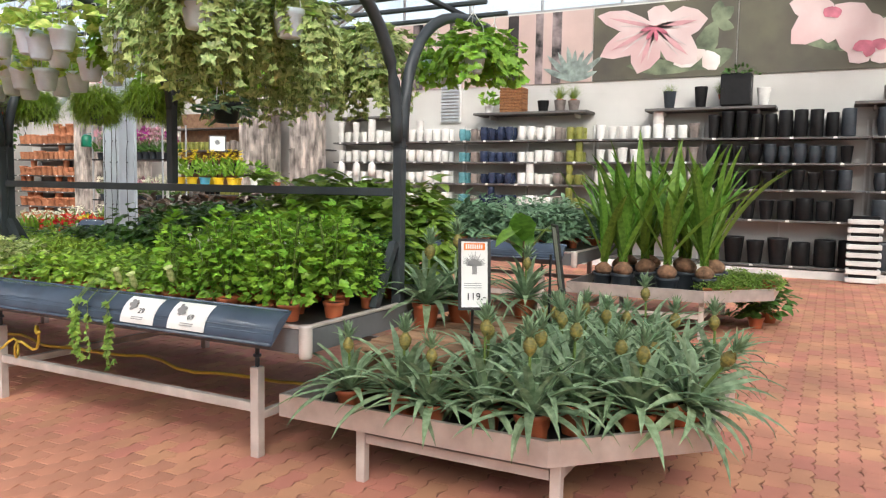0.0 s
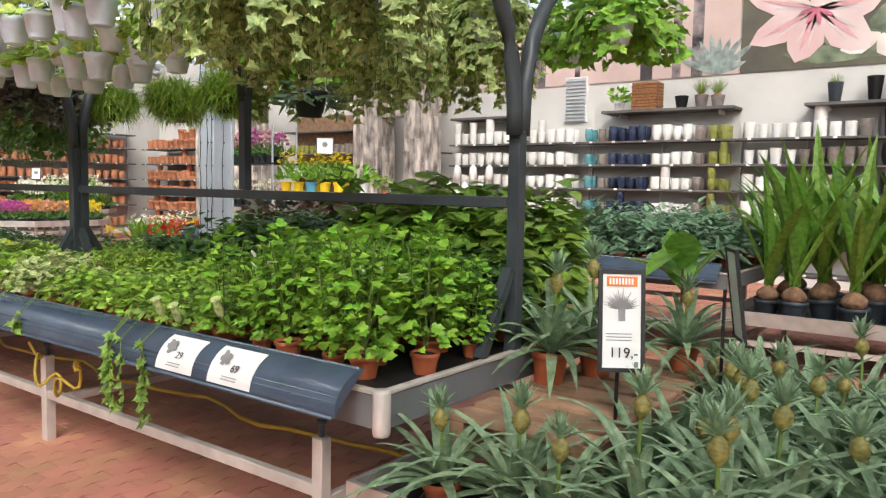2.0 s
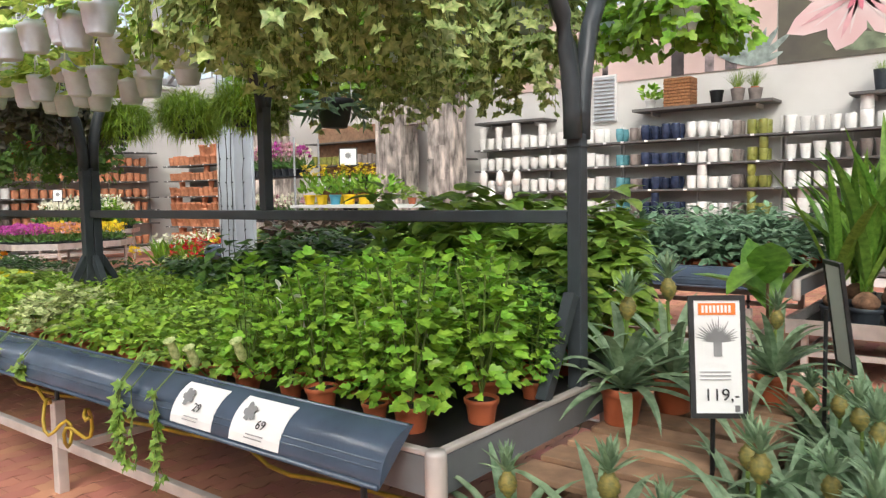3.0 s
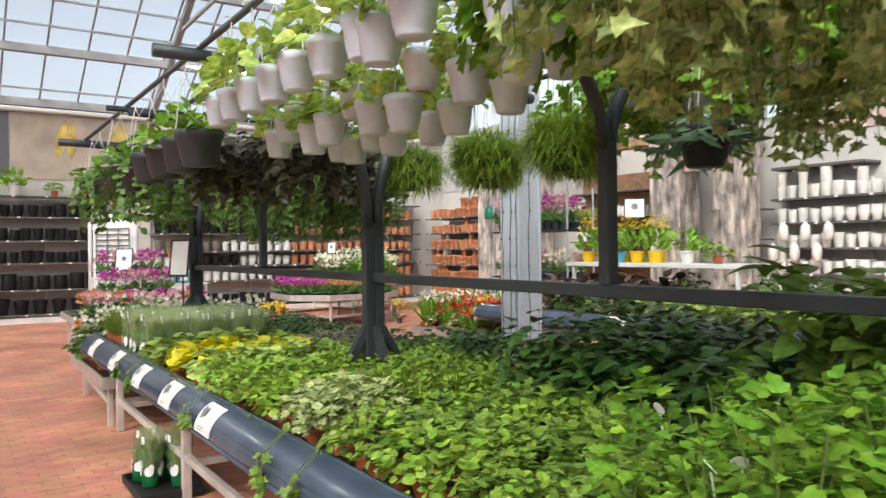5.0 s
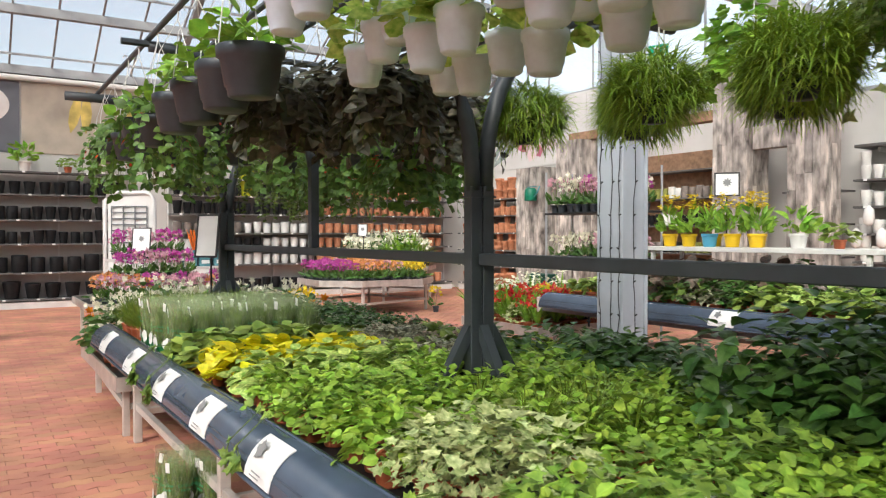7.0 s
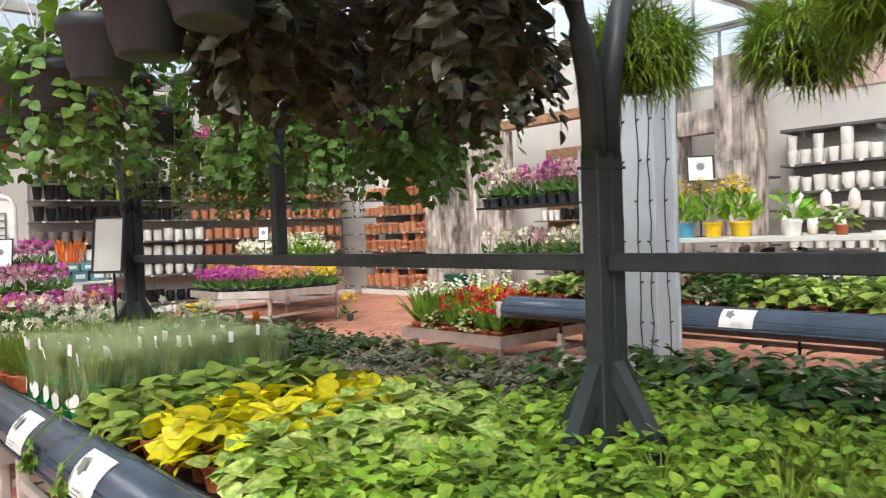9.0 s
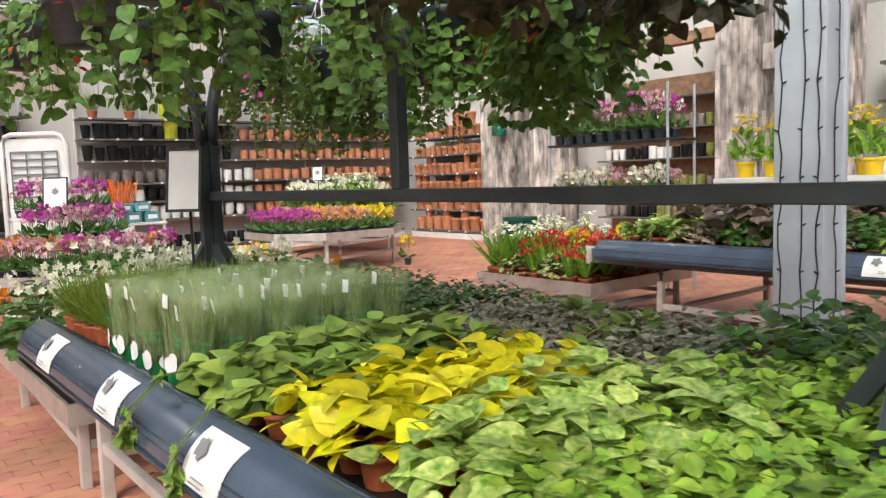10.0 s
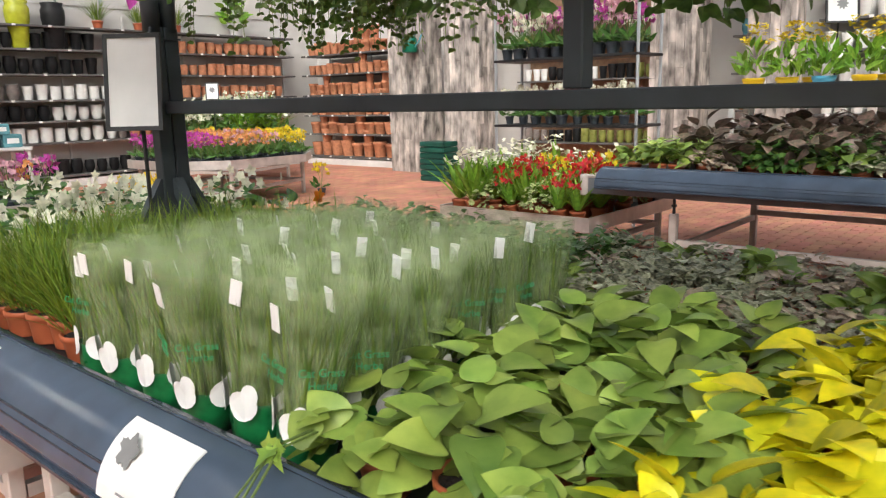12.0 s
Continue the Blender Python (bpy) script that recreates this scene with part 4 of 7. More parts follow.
put("paddle", pose(-1.95, 4.75, 0.606), "plants on the tray table").scale = (1.1, 1.1, 1.1)

# White plant labels stuck among the leaves
for k in range(34):
    x, y = U(-7.0, -2.7), U(3.12, 4.3)
    z = 0.86 if x < -3.8 else 1.12
    lb = thing("plant_label", pose(x, y, z, U(-15, 15), U(-15, 15), U(0, 360)), "small white plastic plant label among the leaves", "plant label", "plant labels")
    part("stake", Mesh().box(-0.004, -0.0008, -0.12, 0.004, 0.0008, 0.0), "card", lb)
    part("tag", Mesh().lathe(((0.002, -0.001), (0.02, -0.001), (0.02, 0.001), (0.002, 0.001)), 12), "card", lb, at=pose(0, 0, 0.015, 60, 0, 0))

# ---- hanging plants ----
def hanger(r, top, zrim):
    m = Mesh()
    for k in range(3):
        a = k * 2.094 + 0.4
        m.tube([(r * math.cos(a), r * math.sin(a), zrim), (r * 0.75 * math.cos(a), r * 0.75 * math.sin(a), zrim + (top - zrim) * 0.5), (0, 0, top - 0.05)], 0.003, 4)
    m.tube([(0, 0, top - 0.05), (0, 0, top), (0.012, 0, top + 0.018), (0.03, 0, top + 0.02), (0.04, 0, top + 0.002)], 0.004, 5)
    return m


HK = {}


def hang_kind(kind, name, label, pr, ph, potmat, leaves, leafmat_name, stems=None, top=0.3, flowers=None):
    HK[kind] = (name, label, crinkle_pot(pr, ph).data("pot", potmat, True), hanger(pr * 0.95, top, ph * 0.97).data("hanger", "hook"), leaves.data("foliage", leafmat_name), stems.data("stems", "greenstem") if stems else None, flowers.data("flowers", "f_red") if flowers else None, top)


HSRC = {}


def hang_at(kind, x, y, z=None, s=1.0, group="plants hanging from the frame"):
    """Hangs a plant from the bars: its hook just over the bar at TOPZ unless z gives the pot's base."""
    top = HK[kind][7]
    zz = TOPZ - (top + 0.005) * s if z is None else z
    m = pose(x, y, zz, U(-2, 2), U(-2, 2), U(0, 360))
    if kind in HSRC:
        ob = copy_thing(HSRC[kind], m)
        ob.scale = (s, s, s)
        return ob
    name, label, pm, hm, fm, sm, fl, _ = HK[kind]
    t = thing(name, m, label, "hanging plant", group)
    part("pot", pm, None, t)
    part("hanger", hm, None, t)
    part("foliage", fm, None, t)
    if sm:
        part("stem", sm, None, t)
    if fl:
        part("blossom", fl, None, t)
    HSRC[kind] = t
    t.scale = (s, s, s)
    return t


def shift(mesh, dz):
    mesh.v = [(v[0], v[1], v[2] + dz) for v in mesh.v]
    return mesh


for v in (1, 2):
    hang_kind("white%d" % v, "hanging_pot_plant", "off-white hanging plastic pot with yellow-green round leaves", 0.078, 0.14, "potcoolwhite", dome(40, 0.14, 0.2, 0.12, 0.08, OVAL, 1.0, 0.2, 0.2, 0.3, v), "l_pothos", top=0.46)
    tl, ts = trails(32, 0.058, IVY, 0.26, 0.42, 9, v + 3, 0.85, 0.17)
    dl = dome(260, 0.27, 0.19, 0.1, 0.06, IVY, 0.85, 0.2, 0.0, 0.4, v + 4)
    tl.add(dl.v, dl.f)
    hang_kind("ivy%d" % v, "hanging_ivy", "hanging pot with spilling cream-edged ivy", 0.09, 0.15, "potcoolwhite", tl, "l_var", ts, 0.42)
    gl2, gs = trails(22, 0.07, LOBED, 0.22, 0.2, 5, v + 6, 1.0, 0.17)
    dl = dome(110, 0.22, 0.2, 0.15, 0.07, LOBED, 1.0, 0.2, 0.1, 0.4, v + 7)
    gl2.add(dl.v, dl.f)
    hang_kind("green%d" % v, "hanging_vine", "off-white hanging pot with bushy green vine", 0.1, 0.16, "potcoolwhite", gl2, "l_bush", gs, 0.45)
    rl = tangle(2300, 0.165, 0.14, 0.13, v + 8)
    hang_kind("rush%d" % v, "hanging_rush_cactus", "hanging pot hidden by a mop of thin green stems", 0.07, 0.12, "potgrey", rl, "l_fern", None, 0.70)
    pl, ps = trails(30, 0.058, HEART, 0.28, 0.28, 8, v + 9, 0.85, 0.15)
    dl = dome(360, 0.32, 0.21, 0.09, 0.06, HEART, 0.85, 0.25, -0.1, 0.35, v + 10)
    pl.add(dl.v, dl.f)
    hang_kind("purple%d" % v, "hanging_bronze_plant", "large hanging plant with dark bronze purple leaves", 0.11, 0.17, "potgrey", pl, "l_dkpurple", ps, 0.6)
    tl, ts = trails(9, 0.06, OVAL, 0.2, 0.42, 9, v + 12, 0.9, 0.2)
    dl = dome(44, 0.17, 0.14, 0.19, 0.065, OVAL, 0.9, 0.2, 0.2, 0.4, v + 13)
    tl.add(dl.v, dl.f)
    fl = dome(9, 0.22, 0.2, 0.0, 0.04, LANCE, 0.7, 0.2, -0.4, 0.6, v + 14)
    hang_kind("grey%d" % v, "hanging_lipstick_plant", "anthracite hanging pot with trailing oval leaves and few red flowers", 0.115, 0.17, "potgrey", tl, "l_lip", ts, 0.64, fl)
    ul = dome(50, 0.17, 0.2, 0.17, 0.075, OVAL, 0.95, 0.2, 0.3, 0.3, v + 17)
    hang_kind("greyup%d" % v, "hanging_dark_pot_plant", "large anthracite hanging pot with upright round leaves", 0.125, 0.19, "potgrey", ul, "l_bush", None, 0.62)
    tl, ts = trails(12, 0.12, LANCE, 0.16, 0.1, 4, v + 15, 0.3, 0.16)
    hang_kind("strap%d" % v, "hanging_grey_leaf_plant", "black hanging pot with long grey-green leaves", 0.105, 0.16, "potgrey", tl, "l_grey", ts, 0.76)

cl, cs = trails(44, 0.032, OVAL, 0.27, 0.5, 15, 71, 0.8, 0.16)
dl = dome(240, 0.24, 0.2, 0.1, 0.034, OVAL, 0.8, 0.2, -0.1, 0.4, 72)
cl.add(dl.v, dl.f)
hang_kind("cascade", "hanging_creeping_fig", "hanging pot with long curtain of small dull green leaves", 0.1, 0.16, "potgrey", cl, "l_fig", cs, 0.62)
ll, ls = trails(22, 0.068, OVAL, 0.24, 0.46, 9, 75, 0.85, 0.18)
fl = dome(12, 0.24, 0.2, -0.12, 0.05, LANCE, 0.7, 0.2, -0.4, 0.6, 76)
hang_kind("longlip", "hanging_lipstick_plant", "anthracite hanging pot with long trailing oval leaves and red flowers", 0.115, 0.17, "potgrey", ll, "l_lip", ls, 0.64, fl)
for x, y in ((-9.3, 4.45), (-9.55, 4.62), (-9.95, 4.97), (-9.3, 4.97), (-9.9, 4.3)):
    hang_at("cascade", x, y)
for x, y in ((-8.0, 4.62), (-7.55, 4.3), (-8.6, 4.3), (-8.25, 4.97)):
    hang_at("longlip", x, y)
for x, y, k, dz in ((-3.86, 3.1, 0, 0.0), (-2.62, 3.15, 0, 0.02), (-4.1, 2.95, 1, 0), (-4.32, 3.3, 0, -0.12), (-4.4, 2.95, 1, 0.02), (-4.62, 3.3, 0, -0.02), (-4.68, 2.95, 1, 0), (-4.86, 3.62, 0, -0.13),
                    (-4.95, 2.95, 0, 0.02), (-5.0, 3.3, 1, -0.14), (-5.2, 2.95, 1, 0), (-5.22, 3.62, 0, -0.02), (-5.42, 3.3, 0, -0.13), (-5.45, 2.95, 0, 0.01), (-5.6, 3.62, 1, -0.12), (-5.7, 2.95, 1, 0.0),
                    (-5.78, 3.3, 0, -0.02), (-5.92, 2.95, 0, 0), (-5.98, 3.62, 1, -0.13), (-6.05, 3.3, 0, -0.12), (-4.5, 3.62, 1, -0.1), (-4.05, 3.3, 0, -0.1), (-4.75, 3.3, 1, -0.16), (-5.15, 3.3, 0, -0.05), (-5.05, 3.62, 1, -0.15), (-5.6, 3.3, 0, -0.15), (-5.9, 3.3, 1, -0.06), (-5.8, 3.62, 0, -0.16), (-4.3, 2.95, 0, -0.04), (-4.2, 3.62, 0, -0.02), (-5.4, 3.62, 1, -0.16)):
    top = HK["white1"][7]
    hang_at("white%d" % (k + 1), x, y, TOPZ - top - 0.005 if dz >= 0 else TOPZ - top + dz)
for x, y in ((-2.75, 3.3), (-3.05, 2.95), (-3.1, 3.62), (-3.4, 3.3), (-3.65, 3.62), (-3.35, 2.97), (-2.85, 4.3)):
    hang_at("ivy%d" % rnd.choice((1, 2)), x, y)
for x, y in ((-3.95, 3.3), (-4.05, 3.62), (-2.3, 4.62), (-2.75, 4.97), (-3.2, 4.62), (-3.7, 4.97), (-2.3, 4.97), (-3.75, 4.3), (-4.4, 4.62), (-4.9, 4.97), (-4.55, 4.3), (-5.6, 4.97)):
    hang_at("green%d" % rnd.choice((1, 2)), x, y)
for x, y in ((-6.34, 4.3), (-5.56, 4.3), (-4.95, 4.3), (-5.95, 4.62), (-5.2, 4.62)):
    hang_at("rush%d" % rnd.choice((1, 2)), x, y)
for x, y in ((-6.5, 3.62), (-6.95, 3.3), (-7.25, 3.62), (-7.0, 4.3)):
    hang_at("purple%d" % rnd.choice((1, 2)), x, y)
for x, y in ((-6.28, 2.95), (-6.62, 2.95), (-7.02, 2.95), (-7.42, 2.95), (-8.35, 2.95)):
    hang_at("greyup%d" % rnd.choice((1, 2)), x, y)
for x, y in ((-7.9, 2.95), (-7.9, 3.62), (-7.75, 4.3), (-8.2, 4.3), (-7.4, 4.62), (-7.9, 4.97), (-8.15, 3.3), (-8.5, 3.3), (-8.7, 2.95), (-9.1, 3.3), (-9.4, 2.95), (-9.9, 2.95), (-9.7, 3.62), (-8.6, 3.62), (-9.2, 4.3), (-8.4, 4.62), (-8.9, 4.97), (-9.8, 4.62)):
    hang_at("grey%d" % rnd.choice((1, 2)), x, y, None, U(0.9, 1.05))
hang_at("strap1", -4.14, 4.3)
for x, y in ((-3.8, 4.62), (-3.4, 4.97), (-4.3, 4.97), (-3.25, 4.3), (-4.75, 4.62)):
    hang_at("ivy%d" % rnd.choice((1, 2)), x, y)


# ---- price cards, signs, bench details ----
def gutter_card(x, w, y=BY0, words="", art=True):
    c = thing("price_card", (x, y, 0), "white printed price card clipped on the gutter", "price card", "price cards on the gutters")
    a0, a1, n = 22, 84, 6
    v = []
    for k in range(n + 1):
        a = math.radians(a0 + (a1 - a0) * k / n)
        for s in (-1, 1):
            v.append((s * w / 2, -0.008 - 0.159 * math.sin(a), 0.68 + 0.154 * math.cos(a)))
    for k in range(n + 1):
        a = math.radians(a0 + (a1 - a0) * k / n)
        for s in (-1, 1):
            v.append((s * w / 2, -0.008 - 0.1565 * math.sin(a), 0.68 + 0.1515 * math.cos(a)))
    f = [(2 * k, 2 * k + 2, 2 * k + 3, 2 * k + 1) for k in range(n)]
    f += [(2 * n + 2 + 2 * k, 2 * n + 3 + 2 * k, 2 * n + 5 + 2 * k, 2 * n + 4 + 2 * k) for k in range(n)]
    part("card", Mesh().add(v, f), "card", c)
    a = math.radians(53)
    face = pose(0, -0.009 - 0.1645 * math.sin(a), 0.68 + 0.1605 * math.cos(a), 90 - 37 + 0, 0, 0)
    if art:
        r = random.Random(round(x * 100))
        ring = [0.036 * (0.62 + 0.38 * abs(math.sin(2.5 * k * 6.283 / 40 + x))) * r.uniform(0.85, 1.1) for k in range(40)]
        blot = Mesh().prism([(-w * 0.2 + q * math.cos(k * 6.283 / 40), 0.02 + q * math.sin(k * 6.283 / 40)) for k, q in enumerate(ring)], 0.0, 0.0008)
        part("picture", blot, "greyink", c, at=face)
        bars = Mesh()
        for k in range(2):
            bars.box(-w * 0.1, -0.055 - 0.012 * k, 0, w * 0.25, -0.051 - 0.012 * k, 0.0006)
        part("small_print", bars, "greyink", c, at=face)
    if words:
        text_part(words, 0.045, "ink", c, face @ pose(w * 0.02, -0.03, 0.001))
    return c


gutter_card(-3.43, 0.25, words="29")
gutter_card(-3.07, 0.26, words="69")
for x, w in ((-5.98, 0.25), (-6.75, 0.25), (-7.54, 0.24), (-8.4, 0.25), (-9.36, 0.25)):
    gutter_card(x, w)
gutter_card(-7.62, 0.26, 7.57).location.z = 0.05
gutter_card(-4.6, 0.24, 7.57).location.z = 0.05


def price_stand(x, y, zb, zt, h, w, yaw, label, words="", face="card", header=False, tilt=-8):
    s = thing("price_stand", pose(x, y, zb, 0, 0, yaw), label, "sign", "signs on stands")
    H = zt - zb
    part("pole", Mesh().tube([(0, 0.05, 0), (0, 0.05, H - h * 0.45)], 0.008, 8), "black", s)
    part("foot", Mesh().lathe(((0.07, 0), (0.07, 0.006), (0.012, 0.012)), 16, 0, 0.05), "black", s)
    fr = pose(0, 0, H - h / 2, tilt, 0, 0)
    fm = Mesh()
    e = 0.016
    fm.box(-w / 2, -0.004, h / 2 - e, w / 2, 0.01, h / 2), fm.box(-w / 2, -0.004, -h / 2, w / 2, 0.01, -h / 2 + e)
    fm.box(-w / 2, -0.004, -h / 2 + e, -w / 2 + e, 0.01, h / 2 - e), fm.box(w / 2 - e, -0.004, -h / 2 + e, w / 2, 0.01, h / 2 - e)
    part("sign_frame", fm, "black", s, at=fr)
    p = part("sheet", Mesh().box(-w / 2 + e, 0.0, -h / 2 + e, w / 2 - e, 0.006, h / 2 - e), face, s, at=fr)
    up = fr @ pose(0, -0.002, 0, 90, 0, 0)
    if header:
        part("header_band", Mesh().box(-w / 2 + 0.03, -0.003, h / 2 - 0.062, w / 2 - 0.03, -0.0005, h / 2 - 0.025), "orange", s, at=fr)
        bars = Mesh()
        for k in range(8):
            bars.box(-w / 2 + 0.04 + k * (w - 0.08) / 8, -0.0042, h / 2 - 0.055, -w / 2 + 0.04 + (k + 0.6) * (w - 0.08) / 8, -0.0032, h / 2 - 0.032)
        part("header_lettering", bars, "card", s, at=fr)
        art = Mesh()
        r = random.Random(3)
        for k in range(22):
            a = math.pi / 2 + (k - 10.5) * 0.14
            art.leaf((0, -0.0006 * (k % 5) - 0.001, 0.0), (math.cos(a), 0, math.sin(a)), (0, -1, 0), r.uniform(0.05, 0.085), 0.008, LANCE, 0, 0)
        art.box(-0.013, -0.002, -0.045, 0.013, -0.001, 0.0)
        part("plant_picture", art, "greyink", s, at=fr @ pose(0, 0, 0.045))
    elif face == "card":
        art = Mesh()
        for k in range(9):
            a = k * 0.7
            art.leaf((0, -0.0005 * (k % 4) - 0.001, 0.02), (math.cos(a), 0, math.sin(a)), (0, -1, 0), 0.05, 0.025, OVAL, 0, 0)
        part("plant_picture", art, "greyink", s, at=fr)
    if words:
        text_part(words, 0.054, "ink", s, up @ pose(0.062, -0.137, 0.004), "RIGHT")
        pr = Mesh()
        for k in range(3):
            pr.box(-w / 2 + 0.03, -0.003, -0.05 - 0.012 * k, w / 2 - 0.05, -0.001, -0.047 - 0.012 * k)
        part("price_mark", Mesh().box(w / 2 - 0.04, -0.003, -h / 2 + 0.02, w / 2 - 0.025, -0.001, -h / 2 + 0.04), "greyink", s, at=fr)
        part("small_print", pr, "greyink", s, at=fr)
    return s


price_stand(-1.82, 3.70, 0.316, 1.185, 0.385, 0.175, 34, "white price sign with orange band and pineapple picture on a stand", "119,-", header=True)
price_stand(-1.62, 4.5, 0.316, 1.24, 0.42, 0.2, 118, "white price sign on a black stand, turned away")
price_stand(-9.97, 3.77, 0.74, 1.705, 0.37, 0.225, 38, "blank white sign board in a black frame on a stand", face="shelfwhite")
price_stand(-15.65, 4.3, 0.852, 1.64, 0.38, 0.3, 52, "white sign with a small picture among the orchids")
price_stand(-8.72, 8.95, 1.39, 2.19, 0.26, 0.26, 40, "white sign with a small picture on the flower shelf")
price_stand(-17.4, 8.9, 0.6, 1.75, 0.26, 0.2, 48, "white sign with a small picture among the orchids")

# Looped yellow hose hanging below the bench edge
hp = [(-5.0 + 0.02 * k, 3.0 + 0.04 * math.sin(k * 0.6), 0.58 - 0.2 * math.sin(math.pi * k / 30) - 0.05 * math.sin(k * 0.9)) for k in range(31)]
solid("hose_loop", Mesh().tube(hp, 0.009, 7), "hose", "loop of yellow hose hanging under the gutter", "hose", smooth=True)


# Trailing shoots over the gutter and pale pitcher flowers
def trailing(x, n, drop, seed):
    r = random.Random(seed)
    t = thing("trailing_shoot", (x, 2.9, 0.085), "long green ivy shoots hanging over the gutter edge", "trailing plant", "shoots over the gutter")
    lf, st = Mesh(), Mesh()
    for i in range(n):
        dx = r.uniform(-0.06, 0.06)
        d = drop * r.uniform(0.5, 1.0)
        pts = [(dx, 0.14, 0.80), (dx, 0.06, 0.80), (dx + r.uniform(-.02, .02), -0.055, 0.70)] + [(dx + r.uniform(-0.02, 0.02), -0.06 + r.uniform(-0.01, 0.01), 0.66 - d * k / 8) for k in range(1, 9)]
        st.tube(pts, 0.0022, 4)
        for p in pts[1:]:
            for s in (0, 1):
                L = r.uniform(0.025, 0.05)
                lf.leaf(p, dirv(r.uniform(2.6, 6.8), r.uniform(-0.8, 0.3)), (0, -1, 0.5), L, L * 0.85, IVY, 0.2, 0.2)
    part("foliage", lf, "l_ivy", t)
    part("stems", st, "greenstem", t).name = "stem"


for x, n, d, s in ((-3.86, 5, 0.3, 1), (-3.68, 3, 0.32, 2), (-4.75, 2, 0.05, 3), (-6.2, 2, 0.1, 4), (-8.1, 3, 0.06, 5), (-7.7, 2, 0.1, 6), (-5.1, 3, 0.12, 7)):
    trailing(x, n, d, s)
for x, y, z in ((-3.72, 2.98, 0.93), (-3.62, 3.0, 0.91), (-3.36, 3.03, 0.96)):
    pt = Mesh().lathe(((0.006, -0.06), (0.017, -0.045), (0.02, -0.015), (0.016, 0.02), (0.026, 0.035), (0.0255, 0.035), (0.014, 0.018)), 10, cap=False)
    t = thing("pitcher_plant", pose(x, y, z, 25, 0, 10), "pale yellow-green pitcher on a thin stalk", "pitcher plant", "pitchers over the gutter")
    part("pitcher", pt, "l_cream", t, smooth=True)
    part("stalk", Mesh().tube([(0, 0, -0.06), (0, 0.03, -0.14), (0, 0.08, -0.16)], 0.003, 5), "greenstem", t)

# ---- cat grass in printed sleeves ----
sleeve_mat = bpy.data.materials.new("clear crinkled film")
sleeve_mat.use_nodes = True
_s = sleeve_mat.node_tree
_sp = _s.nodes["Principled BSDF"]
_sp.inputs["Base Color"].default_value, _sp.inputs["Roughness"].default_value = (0.42, 0.53, 0.28, 1), 0.2
_st = _s.nodes.new("ShaderNodeBsdfTransparent")
_sn = _s.nodes.new("ShaderNodeTexNoise")
_sn.inputs["Scale"].default_value = 26
_sr = _s.nodes.new("ShaderNodeMapRange")
_sr.inputs[1].default_value, _sr.inputs[2].default_value, _sr.inputs[3].default_value, _sr.inputs[4].default_value = 0.36, 0.7, 0.07, 0.4
_sm = _s.nodes.new("ShaderNodeMixShader")
_stc = _s.nodes.new("ShaderNodeTexCoord")
_s.links.new(_stc.outputs["Object"], _sn.inputs["Vector"]), _s.links.new(_sn.outputs["Fac"], _sr.inputs[0]), _s.links.new(_sr.outputs[0], _sm.inputs[0])
_s.links.new(_st.outputs[0], _sm.inputs[1]), _s.links.new(_sp.outputs[0], _sm.inputs[2]), _s.links.new(_sm.outputs[0], _s.nodes["Material Output"].inputs[0])
M["film"] = sleeve_mat
M["greenfilm"] = mat("printed green film", (0.01, 0.17, 0.05), 0.3, vary=0.25, scale=18, bump=0.4, bscale=30)

